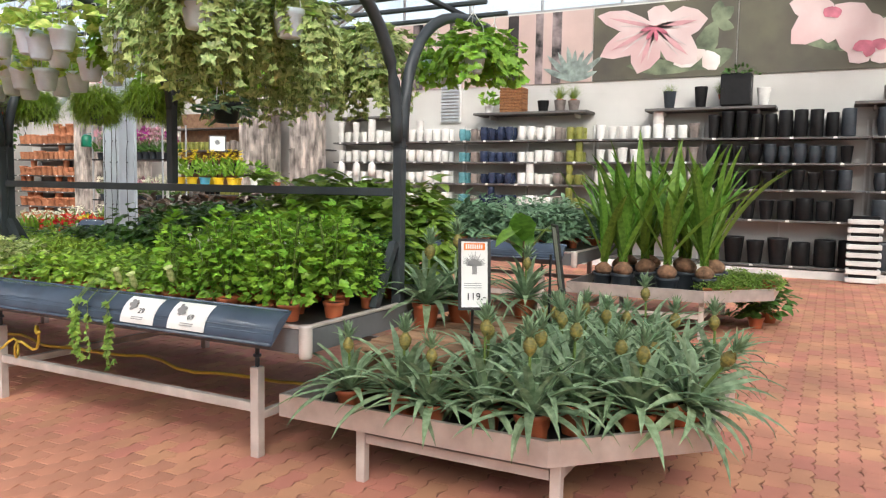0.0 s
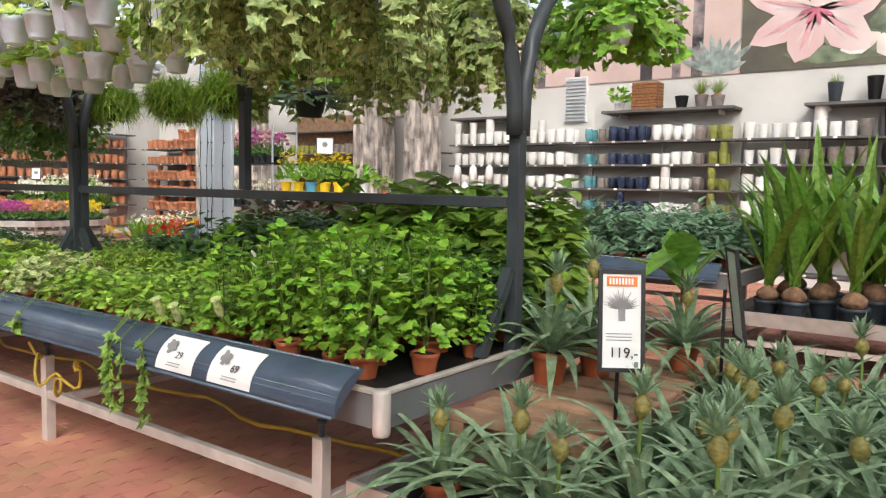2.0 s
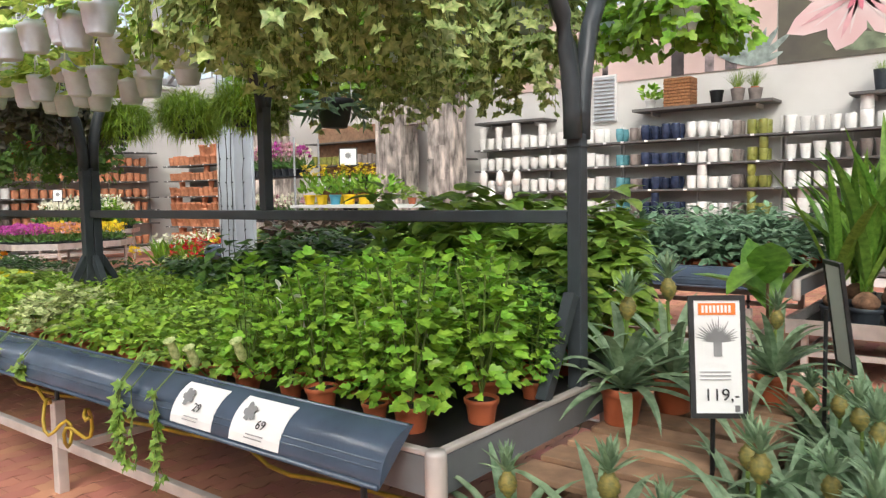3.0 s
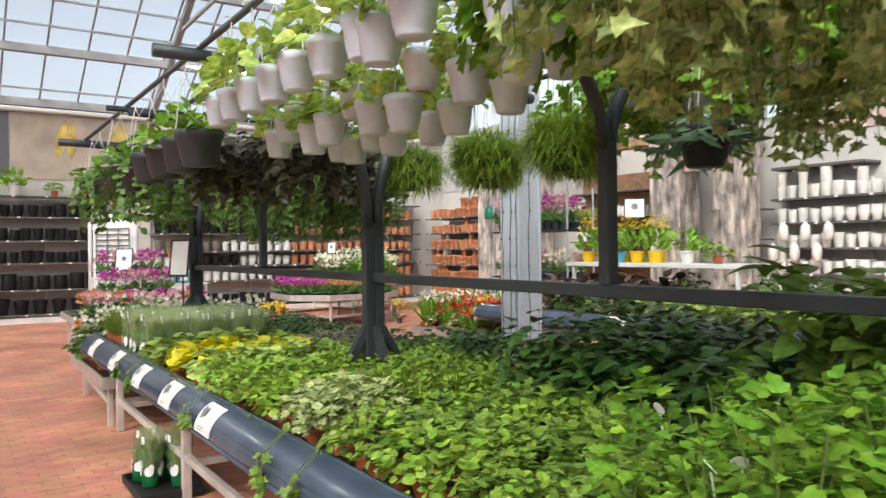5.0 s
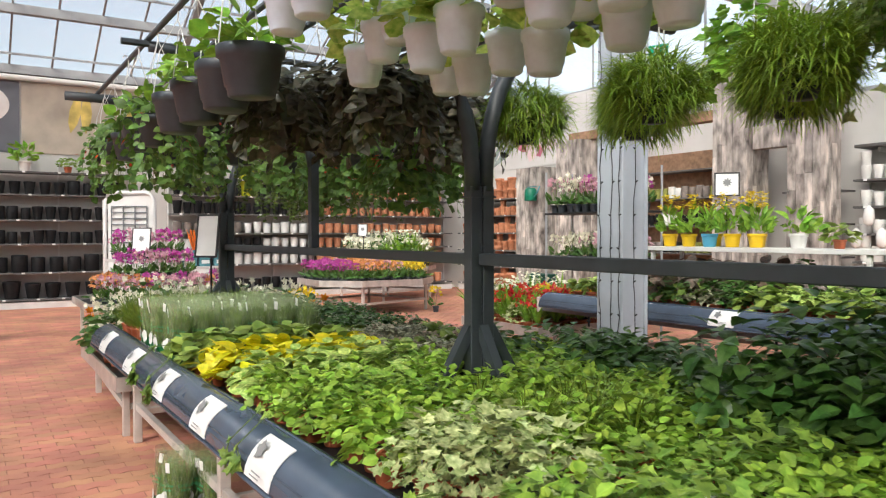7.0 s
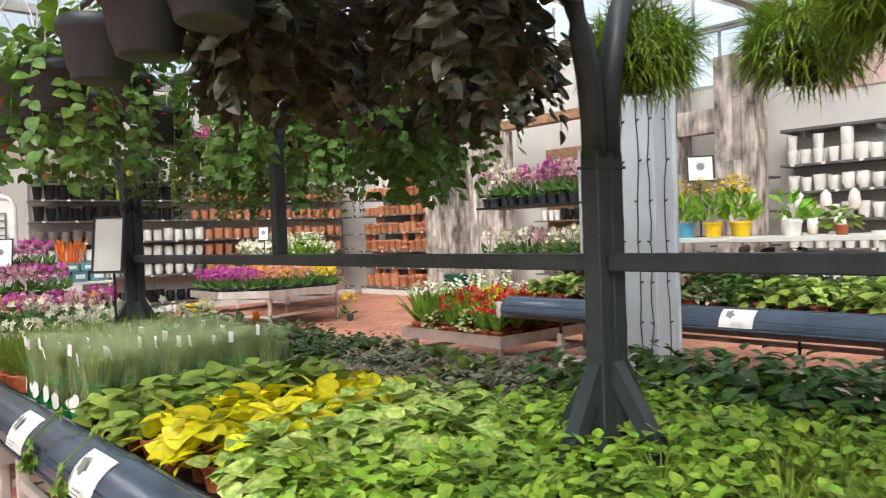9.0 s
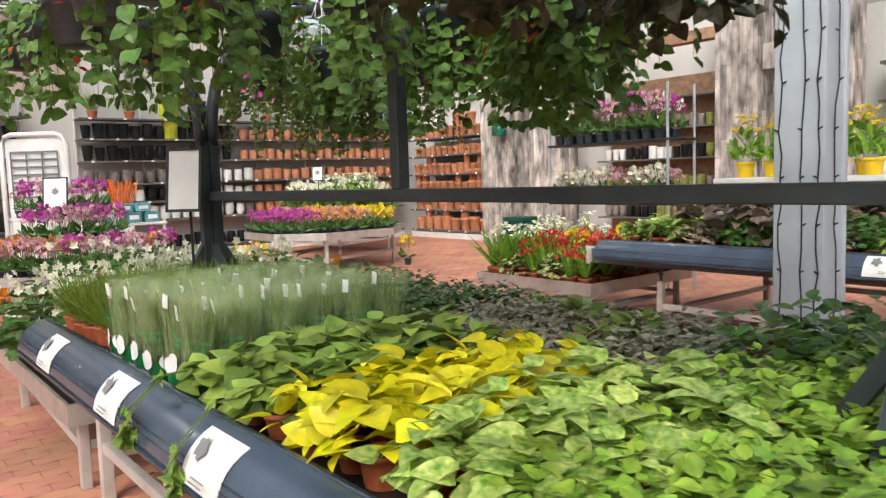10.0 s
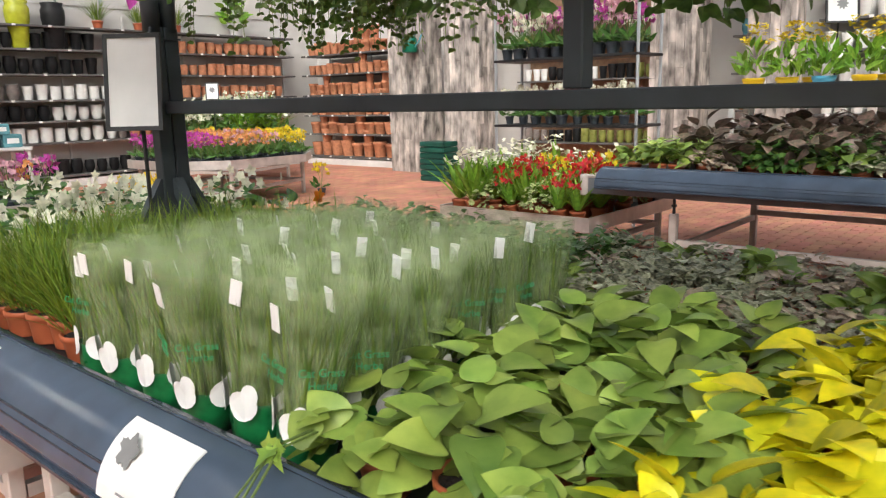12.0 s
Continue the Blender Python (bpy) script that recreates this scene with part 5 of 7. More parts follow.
M["greenprint"] = mat("light green print", (0.03, 0.3, 0.1), 0.4, vary=0.1, scale=18)
SLV = []
for v in (1, 2, 3):
    r = random.Random(v)
    t = thing("cat_grass_pack", (-8.6 - 0.13 * v, 3.2, TF), "green grass in a clear printed sleeve with white tag", "grass pack", "grass packs on the bench")
    n = 16

    def ring(rad, z, wob):
        return [(rad * (1 + r.uniform(-wob, wob)) * math.cos(6.283 * i / n), rad * (1 + r.uniform(-wob, wob)) * math.sin(6.283 * i / n), z) for i in range(n)]

    rings = [ring(0.05, 0.0, 0.02), ring(0.057, 0.055, 0.05), ring(0.062, 0.105, 0.06)]
    bag = Mesh().add([p for q in rings for p in q], [(k * n + i, k * n + (i + 1) % n, (k + 1) * n + (i + 1) % n, (k + 1) * n + i) for k in range(2) for i in range(n)] + [tuple(range(n - 1, -1, -1))])
    part("bag_base", bag, "greenfilm", t, "green printed film base", smooth=True)
    rings = [ring(0.0635, 0.1, 0.03), ring(0.068, 0.15, 0.05), ring(0.077, 0.24, 0.06), ring(0.086, 0.33, 0.09), ring(0.09, 0.37, 0.12)]
    part("sleeve", Mesh().add([p for q in rings for p in q], [(k * n + i, k * n + (i + 1) % n, (k + 1) * n + (i + 1) % n, (k + 1) * n + i) for k in range(4) for i in range(n)]), "film", t, smooth=True)
    gr = Mesh()
    for k in range(200):
        a, q = r.uniform(0, 6.28), 0.05 * math.sqrt(r.random())
        gr.strap((q * math.cos(a), q * math.sin(a), 0.06), r.uniform(0, 6.28), r.uniform(0.2, 0.3), 0.0034, r.uniform(1.3, 1.56), r.uniform(0.0, 0.5), 4)
    part("grass", gr, "l_catgrass", t)
    # pale plain prints round the bag and a small tag near the rim
    for c in (-2.4, -1.2, 0.1):
        for da, dz, wa, hz in ((0.0, 0.0, 0.46, 0.032), (0.22, 0.022, 0.24, 0.026)):
            pv = []
            for k in range(14):
                q = 6.283 * k / 14
                z = 0.105 + dz + hz * math.sin(q)
                a = c + da + wa * math.cos(q)
                rr = 0.0685 + max(0, z - 0.085) * 0.1
                pv.append((rr * math.cos(a), rr * math.sin(a), z))
            part("white_print", Mesh().add(pv, [tuple(range(14))]), "card", t)
    tg = Mesh().box(-0.012, -0.001, 0, 0.012, 0.001, 0.052)
    part("tag", tg, "card", t, "small white barcode tag", at=pose(0.02 * v - 0.03, -0.088, 0.27 + 0.015 * v, 12, 4 * v, 14 * v - 20))
    if v < 3:
        for turn in (-8, 62):
            b = pose(0, 0, 0, 0, 0, turn)
            text_part("Cat Grass", 0.021, "greenprint", t, b @ pose(-0.05, -0.084, 0.215, 82, 0, 0))
            text_part("Herbe", 0.021, "greenprint", t, b @ pose(-0.03, -0.081, 0.19, 82, 0, 0))
    SLV.append(t)
for i in range(6):
    for j in range(6):
        x, y = -8.22 - 0.156 * i + U(-0.012, 0.012), 3.12 + 0.165 * j + U(-0.012, 0.012)
        m = pose(x, y, TF, U(-6, 6), U(-6, 6), U(-25, 35))
        if i == 0 and j < 3:
            SLV[j].matrix_basis = m
            continue
        copy_thing(SLV[rnd.choice((0, 0, 1, 2))], m)
ft = thing("plant_tray", (-7.5, 3.02, 0), "black plastic plant tray on the floor below the bench", "tray")
part("tray_base", Mesh().box(-0.3, -0.2, 0, 0.3, 0.2, 0.02, 0.004), "black", ft)
for x0, y0, x1, y1 in ((-0.3, -0.2, 0.3, -0.185), (-0.3, 0.185, 0.3, 0.2), (-0.3, -0.184, -0.285, 0.184), (0.285, -0.184, 0.3, 0.184)):
    part("tray_rim", Mesh().box(x0, y0, 0.021, x1, y1, 0.06, 0.003), "black", ft)
for x, y in ((-7.7, 2.92), (-7.65, 3.1), (-7.53, 2.95), (-7.45, 3.12)):
    copy_thing(SLV[rnd.choice((0, 1, 2))], pose(x, y, 0.022, U(-8, 8), U(-8, 8), U(0, 90)))

# ---- flowers ----
def blooms(n, rx, z0, z1, size, petals, seed, up=0.5):
    r = random.Random(seed)
    m = Mesh()
    for i in range(n):
        a, q = r.uniform(0, 6.28), rx * math.sqrt(r.random())
        c = Vector((q * math.cos(a), q * math.sin(a), r.uniform(z0, z1)))
        ax = dirv(r.uniform(0, 6.28), r.uniform(up - 0.5, up + 0.5))
        u = ax.orthogonal().normalized()
        w = ax.cross(u)
        for k in range(petals):
            t = 6.283 * k / petals
            m.leaf(c, (u * math.cos(t) + w * math.sin(t)) + ax * 0.3, ax, size * r.uniform(0.8, 1.1), size * 0.7, OVAL, 0.15, 0.1)
    return m


def flower_kind(kind, name, label, leafm, flowerm, foliage, flower, potmat="potplastic", ph=0.1, pr=0.058, more=()):
    define(kind, name, label, "flowering plant", True, [("foliage", foliage, leafm, False), ("blossom", flower, flowerm, False)] + list(more), potmat=potmat, ph=ph, pr=pr)


for c, mt, w in (("mag", "f_mag", "magenta"), ("pink", "f_pink", "pale pink"), ("peach", "f_peach", "peach"), ("yel", "f_yellow", "yellow"), ("whi", "f_white", "white")):
    st = Mesh()
    for k in range(3):
        a = k * 2.1
        st.tube([(0, 0, 0.08), (0.02 * math.cos(a), 0.02 * math.sin(a), 0.22), (0.06 * math.cos(a), 0.06 * math.sin(a), 0.36)], 0.003, 4)
    flower_kind("orchid_" + c, "orchid_plant", "small orchid with %s flowers in a pot" % w, "l_dark", mt, dome(9, 0.07, 0.07, 0.09, 0.13, LANCE, 0.4, 0.3, 0.5, 0.2, 5), blooms(16, 0.085, 0.25, 0.4, 0.034, 5, 6), "potgrey", 0.09, 0.05, [("stalk", st, "greenstem", False)])
for v in (1, 2):
    flower_kind("jasmine%d" % v, "white_flowering_plant", "bushy plant with dark leaves and white star flowers", "l_dark", "f_white", dome(60, 0.17, 0.3, 0.1, 0.07, OVAL, 0.8, 0.25, 0.1, 0.4, v + 3), blooms(15, 0.17, 0.2, 0.46, 0.024, 5, v + 5))
    flower_kind("orangef%d" % v, "orange_flowering_plant", "leafy plant with bright orange flowers", "l_dark", "f_orange", dome(50, 0.15, 0.25, 0.1, 0.08, OVAL, 0.7, 0.25, 0.1, 0.4, v + 7), blooms(3, 0.12, 0.27, 0.42, 0.036, 6, v + 8))
    flower_kind("red%d" % v, "red_flowering_plant", "upright plant with small red flowers in a terracotta pot", "l_bush", "f_red", tuft(16, 0.3, 0.02, 0.7, 1.5, 0.6, v, 0.1, 0.03, 5), blooms(13, 0.11, 0.27, 0.42, 0.036, 3, v + 9))
    flower_kind("calla%d" % v, "white_calla_plant", "upright plant with white spathes in a terracotta pot", "l_bush", "f_white", tuft(16, 0.32, 0.022, 0.7, 1.5, 0.6, v + 4, 0.1, 0.03, 5), blooms(8, 0.1, 0.34, 0.46, 0.05, 2, v + 10, 1.0))
    flower_kind("cellosia%d" % v, "yellow_plume_plant", "leafy plant with yellow plumes in a bright yellow pot", "l_bush", "f_yellow", dome(44, 0.15, 0.26, 0.14, 0.14, LANCE, 0.5, 0.2, 0.7, 0.3, v + 11), Mesh().add(*(lambda q: (q.v, q.f))(blooms(46, 0.12, 0.4, 0.56, 0.035, 3, v + 12, 1.2))), "potyellow", 0.14, 0.085)
flower_kind("celblue", "yellow_plume_plant", "leafy plant with few plumes in a sky blue pot", "l_bush", "f_yellow", dome(44, 0.14, 0.24, 0.14, 0.13, LANCE, 0.5, 0.2, 0.7, 0.3, 31), blooms(8, 0.1, 0.38, 0.46, 0.03, 3, 32, 1.2), "potblue", 0.14, 0.085)
define("roundleaf", "leafy_pot_plant", "green leafy plant in a white pot", "potted plant", True, [("foliage", dome(40, 0.16, 0.24, 0.14, 0.13, OVAL, 0.6, 0.25, 0.5, 0.3, 33), "l_bush", False)], potmat="ceramicwhite", ph=0.14, pr=0.085)

# Red and white flowers
G = "flowering pots on the tray table"
scatter(["calla1", "calla2"], -11.56, -11.15, 7.52, 8.9, 0.17, 0.391, G, 1.15, 1.4)
scatter(["red1", "red2", "red1", "calla1", "red2", "cream1"], -11.15, -10.12, 7.52, 8.3, 0.18, 0.391, G, 1.1, 1.35)
scatter(["calla2", "orchid_yel", "cream1"], -11.15, -10.12, 8.3, 9.0, 0.2, 0.391, G, 1.1, 1.3)
# White flowers at the end of the long bench
G = "white flowers on the low tray table"
scatter(["jasmine1", "jasmine2", "jasmine1", "jasmine2", "orangef1"], -12.0, -10.4, 3.5, 5.0, 0.25, 0.391, G, 1.25, 1.65, 0.3, lambda x, y: in_poly(LILY, x, y, 0.1))
scatter(["jasmine1", "jasmine2", "jasmine1", "orangef1"], -12.0, -10.4, 3.05, 3.45, 0.24, 0.391, G, 1.1, 1.4, 0.3, lambda x, y: in_poly(LILY, x, y, 0.1))
scatter(["jasmine1", "jasmine2"], -10.75, -10.4, 3.4, 4.7, 0.25, 0.391, G, 1.15, 1.4, inside=lambda x, y: math.hypot(x + 10.07, y - 3.96) > 0.2)
# Small orchids in bands of colour
G = "small orchids on the octagonal table"
for k, c in ((("orchid_mag",), (7.7, 8.25)), (("orchid_peach", "orchid_peach", "orchid_pink"), (8.25, 9.2)), (("orchid_yel",), (9.2, 10.0))):
    scatter(list(k), -18.2, -16.1, c[0], c[1], 0.2, 0.601, G, 0.95, 1.15, 0.2, lambda x, y: in_poly(ORCHID, x, y, 0.08))
put("orchid_yel", pose(-16.1, 9.85, 0.0), "flowers on the floor").scale = (1.3, 1.3, 1.3)
scatter(["orchid_yel"], -16.9, -16.2, 7.0, 7.5, 0.2, 0.0, "flowers on the floor", 1.2, 1.4)

# Pink orchids in tiers
P2 = octagon(-16.6, 3.4, -14.2, 5.4, (0.4, 0.4, 0.4, 0.4))
tray_table(P2, 0.5, 0.6, "aluminium tray table with tiers of pink orchids", (1, 3, 5, 7))
tier = thing("tier_stand", (0, 0, 0), "white stepped stand carrying pink orchids", "display stand")
for x0, y0, x1, y1, zt in ((-16.4, 3.9, -15.2, 5.0, 0.85), (-16.4, 3.9, -15.7, 5.0, 1.15)):
    part("step", Mesh().box(x0, y0, zt - 0.03, x1, y1, zt, 0.004), "shelfwhite", tier)
    for x in (x0 + 0.03, x1 - 0.03):
        for y in (y0 + 0.03, y1 - 0.03):
            part("leg", Mesh().box(x - 0.015, y - 0.015, 0.532, x + 0.015, y + 0.015, zt - 0.03), "shelfwhite", tier)
G = "pink orchids in tiers"
inP2 = lambda x, y: in_poly(P2, x, y, 0.08)
scatter(["orchid_mag", "orchid_pink", "orchid_peach", "orchid_pink", "orchid_peach", "orchid_pink"], -15.1, -14.3, 3.5, 5.3, 0.18, 0.532, G, 1.0, 1.2, 0.3, inP2)
scatter(["orchid_mag", "orchid_pink"], -15.65, -15.2, 3.9, 5.0, 0.18, 0.851, G, 1.0, 1.2)
scatter(["orchid_mag", "orchid_mag", "orchid_pink"], -16.35, -15.75, 3.95, 4.95, 0.19, 1.151, G, 1.0, 1.2)
# White flowering table further back
P3 = octagon(-20.4, 9.4, -18.4, 11.6, (0.5, 0.5, 0.5, 0.5))
tray_table(P3, 0.7, 0.8, "aluminium tray table with white flowering plants", (1, 3, 5, 7))
scatter(["orchid_whi", "jasmine1", "calla1"], -20.3, -18.5, 9.5, 11.5, 0.27, 0.732, "white flowers on the far table", 1.6, 2.0, 0.3, lambda x, y: in_poly(P3, x, y, 0.1))

# ---- flower shelf above the far bench ----
fs = thing("flower_shelf", (0, 0, 0), "pale raised shelf standing on the far plant bench", "shelf")
part("board", Mesh().box(-9.5, 8.52, 1.345, -6.9, 9.1, 1.39, 0.005), "shelfwhite", fs)
for x in (-9.4, -7.0):
    for y in (8.57, 9.05):
        part("leg", Mesh().box(x - 0.02, y - 0.02, 0.79, x + 0.02, y + 0.02, 1.344, 0.003), "shelfwhite", fs)
G = "flower pots on the raised shelf"
for x, k in ((-9.29, "cellosia1"), (-9.03, "cellosia2"), (-8.76, "celblue"), (-8.48, "cellosia1"), (-8.2, "cellosia2"), (-7.75, "roundleaf"), (-7.35, "gpothos1")):
    put(k, pose(x, 8.72, 1.391, 0, 0, U(0, 360)), G)
put("cellosia2", pose(-8.9, 8.98, 1.391), G), put("cellosia1", pose(-8.36, 8.98, 1.391), G)

# ---- orchid rack and weathered wood stand ----
rk = thing("orchid_rack", (0, 0, 0), "chrome rack with glass shelves of wrapped orchids", "rack")
for x in (-12.7, -10.85):
    for y in (9.8, 10.35):
        part("upright", Mesh().tube([(x, y, 0), (x, y, 2.5)], 0.018, 8), "galv", rk)
for z in (1.1, 1.86):
    part("shelf", Mesh().box(-12.72, 9.78, z - 0.03, -10.83, 10.37, z, 0.004), "black", rk)
scatter(["orchid_pink", "orchid_whi", "orchid_pink", "orchid_mag"], -12.65, -10.9, 9.82, 10.33, 0.17, 1.861, "wrapped orchids on the rack", 1.2, 1.5)
scatter(["orchid_pink", "orchid_whi"], -12.65, -10.9, 9.82, 10.33, 0.19, 1.101, "wrapped orchids on the rack", 0.9, 1.2)


def wood_pier(x0, x1, y0, y1, h, label):
    """A square pier clad with uneven weathered boards."""
    w = thing("wooden_pier", (0, 0, 0), label, "wooden pier", "weathered wooden piers")
    part("core", Mesh().box(x0 + 0.02, y0 + 0.02, 0, x1 - 0.02, y1 - 0.02, h - 0.01), "planks", w)
    for axis in (0, 1):
        a, b = (x0, x1) if axis == 0 else (y0, y1)
        p = a
        while p < b - 0.03:
            q = min(b, p + U(0.09, 0.16))
            z = 0.0
            while z < h - 0.05:
                z2 = min(h, z + U(0.5, 1.3))
                d = U(0.0, 0.012)
                bx = (p + 0.003, y0 - d, z + 0.003, q - 0.003, y0 + 0.018, z2 - 0.003) if axis == 0 else (x1 - 0.018, p + 0.003, z + 0.003, x1 + d, q - 0.003, z2 - 0.003)
                part("board", Mesh().box(*bx, 0.002), "planks", w)
                z = z2
            p = q
    return w


wood_pier(-17.95, -17.05, 13.3, 13.9, 3.1, "weathered grey-brown plank pier beside the terracotta shelf")
wood_pier(-16.5, -15.75, 13.3, 13.9, 3.6, "weathered grey-brown plank pier")
wood_pier(-12.53, -11.8, 13.6, 14.2, 4.7, "tall weathered grey-brown plank pier")
wood_pier(-11.05, -10.4, 13.6, 14.1, 4.2, "weathered plank pier at the end of the pot shelves")
solid("wooden_lintel", Mesh().box(-16.45, 13.62, 3.61, -12.55, 13.85, 3.8, 0.01), "slat", "brown wooden beam between the plank piers", "beam")
solid("wooden_lintel", Mesh().box(-11.78, 13.7, 3.0, -11.07, 13.9, 3.4, 0.01), "planks", "short plank beam between two piers", "beam")
# Dim store room behind the piers: shelves with small goods
bk = thing("goods_shelf", (0, 0, 0), "dark shelves with small garden goods behind the piers", "shelf unit")
part("back_panel", Mesh().box(-15.4, 14.55, 0, -12.3, 14.6, 3.2), "slat", bk)
for z in (0.6, 1.15, 1.7, 2.25, 2.8):
    part("shelf", Mesh().box(-15.4, 14.1, z - 0.03, -12.3, 14.54, z, 0.003), "shelfgrey", bk)
for z in (1.15, 1.7, 2.25):
    part("shelf", Mesh().box(-11.4, 14.0, z - 0.03, -10.4, 14.5, z, 0.003), "shelfgrey", bk)
can = thing("watering_can", (-17.2, 13.13, 2.3), "green watering can hung on the plank pier", "watering can")
part("body", Mesh().lathe(((0.13, 0), (0.15, 0.02), (0.14, 0.25), (0.1, 0.3), (0.095, 0.3)), 16), mat("green plastic", (0.0, 0.16, 0.09), 0.4), can, smooth=True)
part("spout", Mesh().tube([(0.12, 0, 0.08), (0.25, 0, 0.2), (0.32, 0, 0.33)], 0.018, 8), "ceramicteal", can)
part("handle", Mesh().tube([(-0.12, 0, 0.05), (-0.22, 0, 0.18), (-0.1, 0, 0.32), (0.02, 0.05, 0.34), (0.02, 0.16, 0.34)], 0.012, 8), "ceramicteal", can)
ck = thing("crate_stack", (-15.9, 12.4, 0), "stack of dark green plastic crates on the floor", "crates")
for k in range(7):
    part("crate", Mesh().box(-0.28, -0.2, 0.1 * k, 0.28, 0.2, 0.1 * k + 0.088, 0.012), mat("dark green plastic", (0.005, 0.07, 0.05), 0.5) if k == 0 else bpy.data.materials["dark green plastic"], ck)

# ---- pots on wall shelves ----
SHAPES = {
    "taper": ((0.7, 0), (0.72, 0.03), (0.98, 0.94), (1.0, 1.0), (0.9, 1.0), (0.86, 0.85)),
    "drum": ((0.9, 0), (0.96, 0.05), (0.97, 0.95), (0.94, 1.0), (0.85, 1.0), (0.83, 0.85)),
    "belly": ((0.6, 0), (0.66, 0.03), (0.95, 0.42), (0.98, 0.6), (0.86, 0.92), (0.9, 1.0), (0.82, 1.0), (0.78, 0.88)),
    "rim": ((0.72, 0), (0.74, 0.02), (0.9, 0.76), (1.0, 0.78), (1.02, 0.98), (0.98, 1.0), (0.88, 1.0), (0.84, 0.86)),
}
PM = {}


def shelf_pot(m, material, shape, r, h, group, label):
    key = (material, shape, round(r, 2), round(h, 2))
    if key not in PM:
        PM[key] = Mesh().lathe([(a * r, b * h) for a, b in SHAPES[shape]], 16).data("flower_pot", material, True)
    ob = new("flower_pot", PM[key])
    ob.matrix_basis = m
    return tagged(ob, label, "flower pot", group)


LBL = {"ceramicwhite": "white glazed ceramic flower pot on a wall shelf", "ceramicblack": "black matt ceramic flower pot on a wall shelf", "ceramicblue": "dark blue glazed flower pot on a wall shelf", "ceramicteal": "teal glazed flower pot on a wall shelf",
       "ceramicolive": "olive green glazed flower pot on a wall shelf", "ceramictaupe": "taupe grey ceramic flower pot on a wall shelf", "terracotta": "plain terracotta flower pot on a wall shelf", "potgrey": "anthracite flower pot on a wall shelf"}


JOIN = {}


def joined(key, m, material, shape, r, h):
    """Adds a pot that stands behind others, or far off, to one joined mesh."""
    mesh = JOIN.setdefault((key, material), Mesh())
    k = len(mesh.v)
    one = Mesh().lathe([(a * r, b * h) for a, b in SHAPES[shape]], 14)
    mesh.v.extend(tuple(m @ Vector(v)) for v in one.v)
    mesh.f.extend(tuple(i + k for i in f) for f in one.f)


def fill(base, x0, x1, z, mats, r, h, group, rows=2, depth=0.4, shapes=("drum", "taper", "belly"), stack=0.0, run=4, rest=None):
    x = x0 + r
    mt, sh, left = rnd.choice(mats), rnd.choice(shapes), run
    while x < x1 - r * 0.6:
        if left <= 0:
            mt, sh, left = rnd.choice(mats), rnd.choice(shapes), rnd.randint(2, run + 1)
        left -= 1
        k = U(0.82, 1.05)
        k = round(k * 8) / 8
        for j in range(rows):
            m = base @ pose(x + U(-0.01, 0.01), r * 1.1 + j * (depth - 2.2 * r) / max(1, rows - 1) if rows > 1 else depth / 2, z + 0.002, 0, 0, U(0, 360))
            if j > 0 or rest:
                joined(rest or group, m, mt, sh, r * k, h * k)
                if rest and rnd.random() < stack:
                    joined(rest, m @ pose(0, 0, h * k + 0.001), mt, sh, r * k, h * k)
                continue
            shelf_pot(m, mt, sh, r * k, h * k, group, LBL[mt])
            if stack and rnd.random() < stack:
                shelf_pot(m @ pose(0, 0, h * k + 0.001), mt, sh, r * k, h * k, group, LBL[mt])
        x += 2.15 * r


def shelf_unit(at, length, depth, levels, label, board="shelfgrey", plinth=0.14, back="white", top=None):
    u = thing("shelf_unit", at, label, "shelf unit", "wall shelf units")
    part("plinth", Mesh().box(0, 0.02, 0, length, depth, plinth, 0.004), "shelfwhite", u)
    part("back_panel", Mesh().box(0, depth - 0.02, plinth + 0.001, length, depth, max(levels) + 0.35), back, u)
    n = max(2, round(length / 1.25) + 1)
    for i in range(n):
        x = 0.02 + (length - 0.04) * i / (n - 1)
        part("upright", Mesh().box(x - 0.015, depth - 0.06, plinth + 0.001, x + 0.015, depth - 0.021, max(levels) + 0.3), "shelfwhite", u)
    tagm = Mesh().box(-0.03, -0.004, -0.033, 0.03, -0.001, 0.003).data("price_tag", "card")
    for z in levels:
        s = part("shelf", Mesh().box(0.004, 0, z - 0.035, length - 0.004, depth - 0.062, z, 0.004), board, u)
        part("edge_strip", Mesh().box(0.004, -0.006, z - 0.032, length - 0.004, -0.001, z - 0.003), board, s)
        x = 0.2
        while x < length - 0.1:
            part("price_tag", tagm, None, s, at=pose(x, -0.007, z))
            x += U(0.45, 0.8)
    return u


GN = "pots on the back wall shelves"
SY = 14.15
shelf_unit((-10.25, SY, 0), 3.08, 0.5, (0.2, 0.64, 1.08, 1.53, 1.97, 2.40), "white wall shelf unit full of white pots")
N = pose(-10.25, SY, 0)
for z in (0.64, 1.08, 1.53, 1.97, 2.40):
    fill(N, 0.06, 3.0, z, ["ceramicwhite"], 0.095, 0.25, GN, 2, 0.42, ("drum", "belly", "taper"), 0.12)
shelf_unit((-7.15, SY, 0), 2.82, 0.5, (0.2, 0.64, 1.08, 1.53, 1.97, 2.40), "white wall shelf unit with blue, white and olive pots")
N = pose(-7.15, SY, 0)
for z in (1.08, 1.53, 1.97, 2.40):
    h = 0.22 if z < 2 else 0.27
    for a, b, mt in ((0.03, 0.3, "ceramicteal"), (0.3, 0.52, "ceramictaupe"), (0.52, 1.35, "ceramicblue"), (1.35, 2.1, "ceramicwhite"), (2.1, 2.35, "ceramictaupe"), (2.35, 2.8, "ceramicolive")):
        fill(N, a, b, z, [mt], 0.085, h, GN, 2, 0.42, ("belly", "drum"), 0.12)
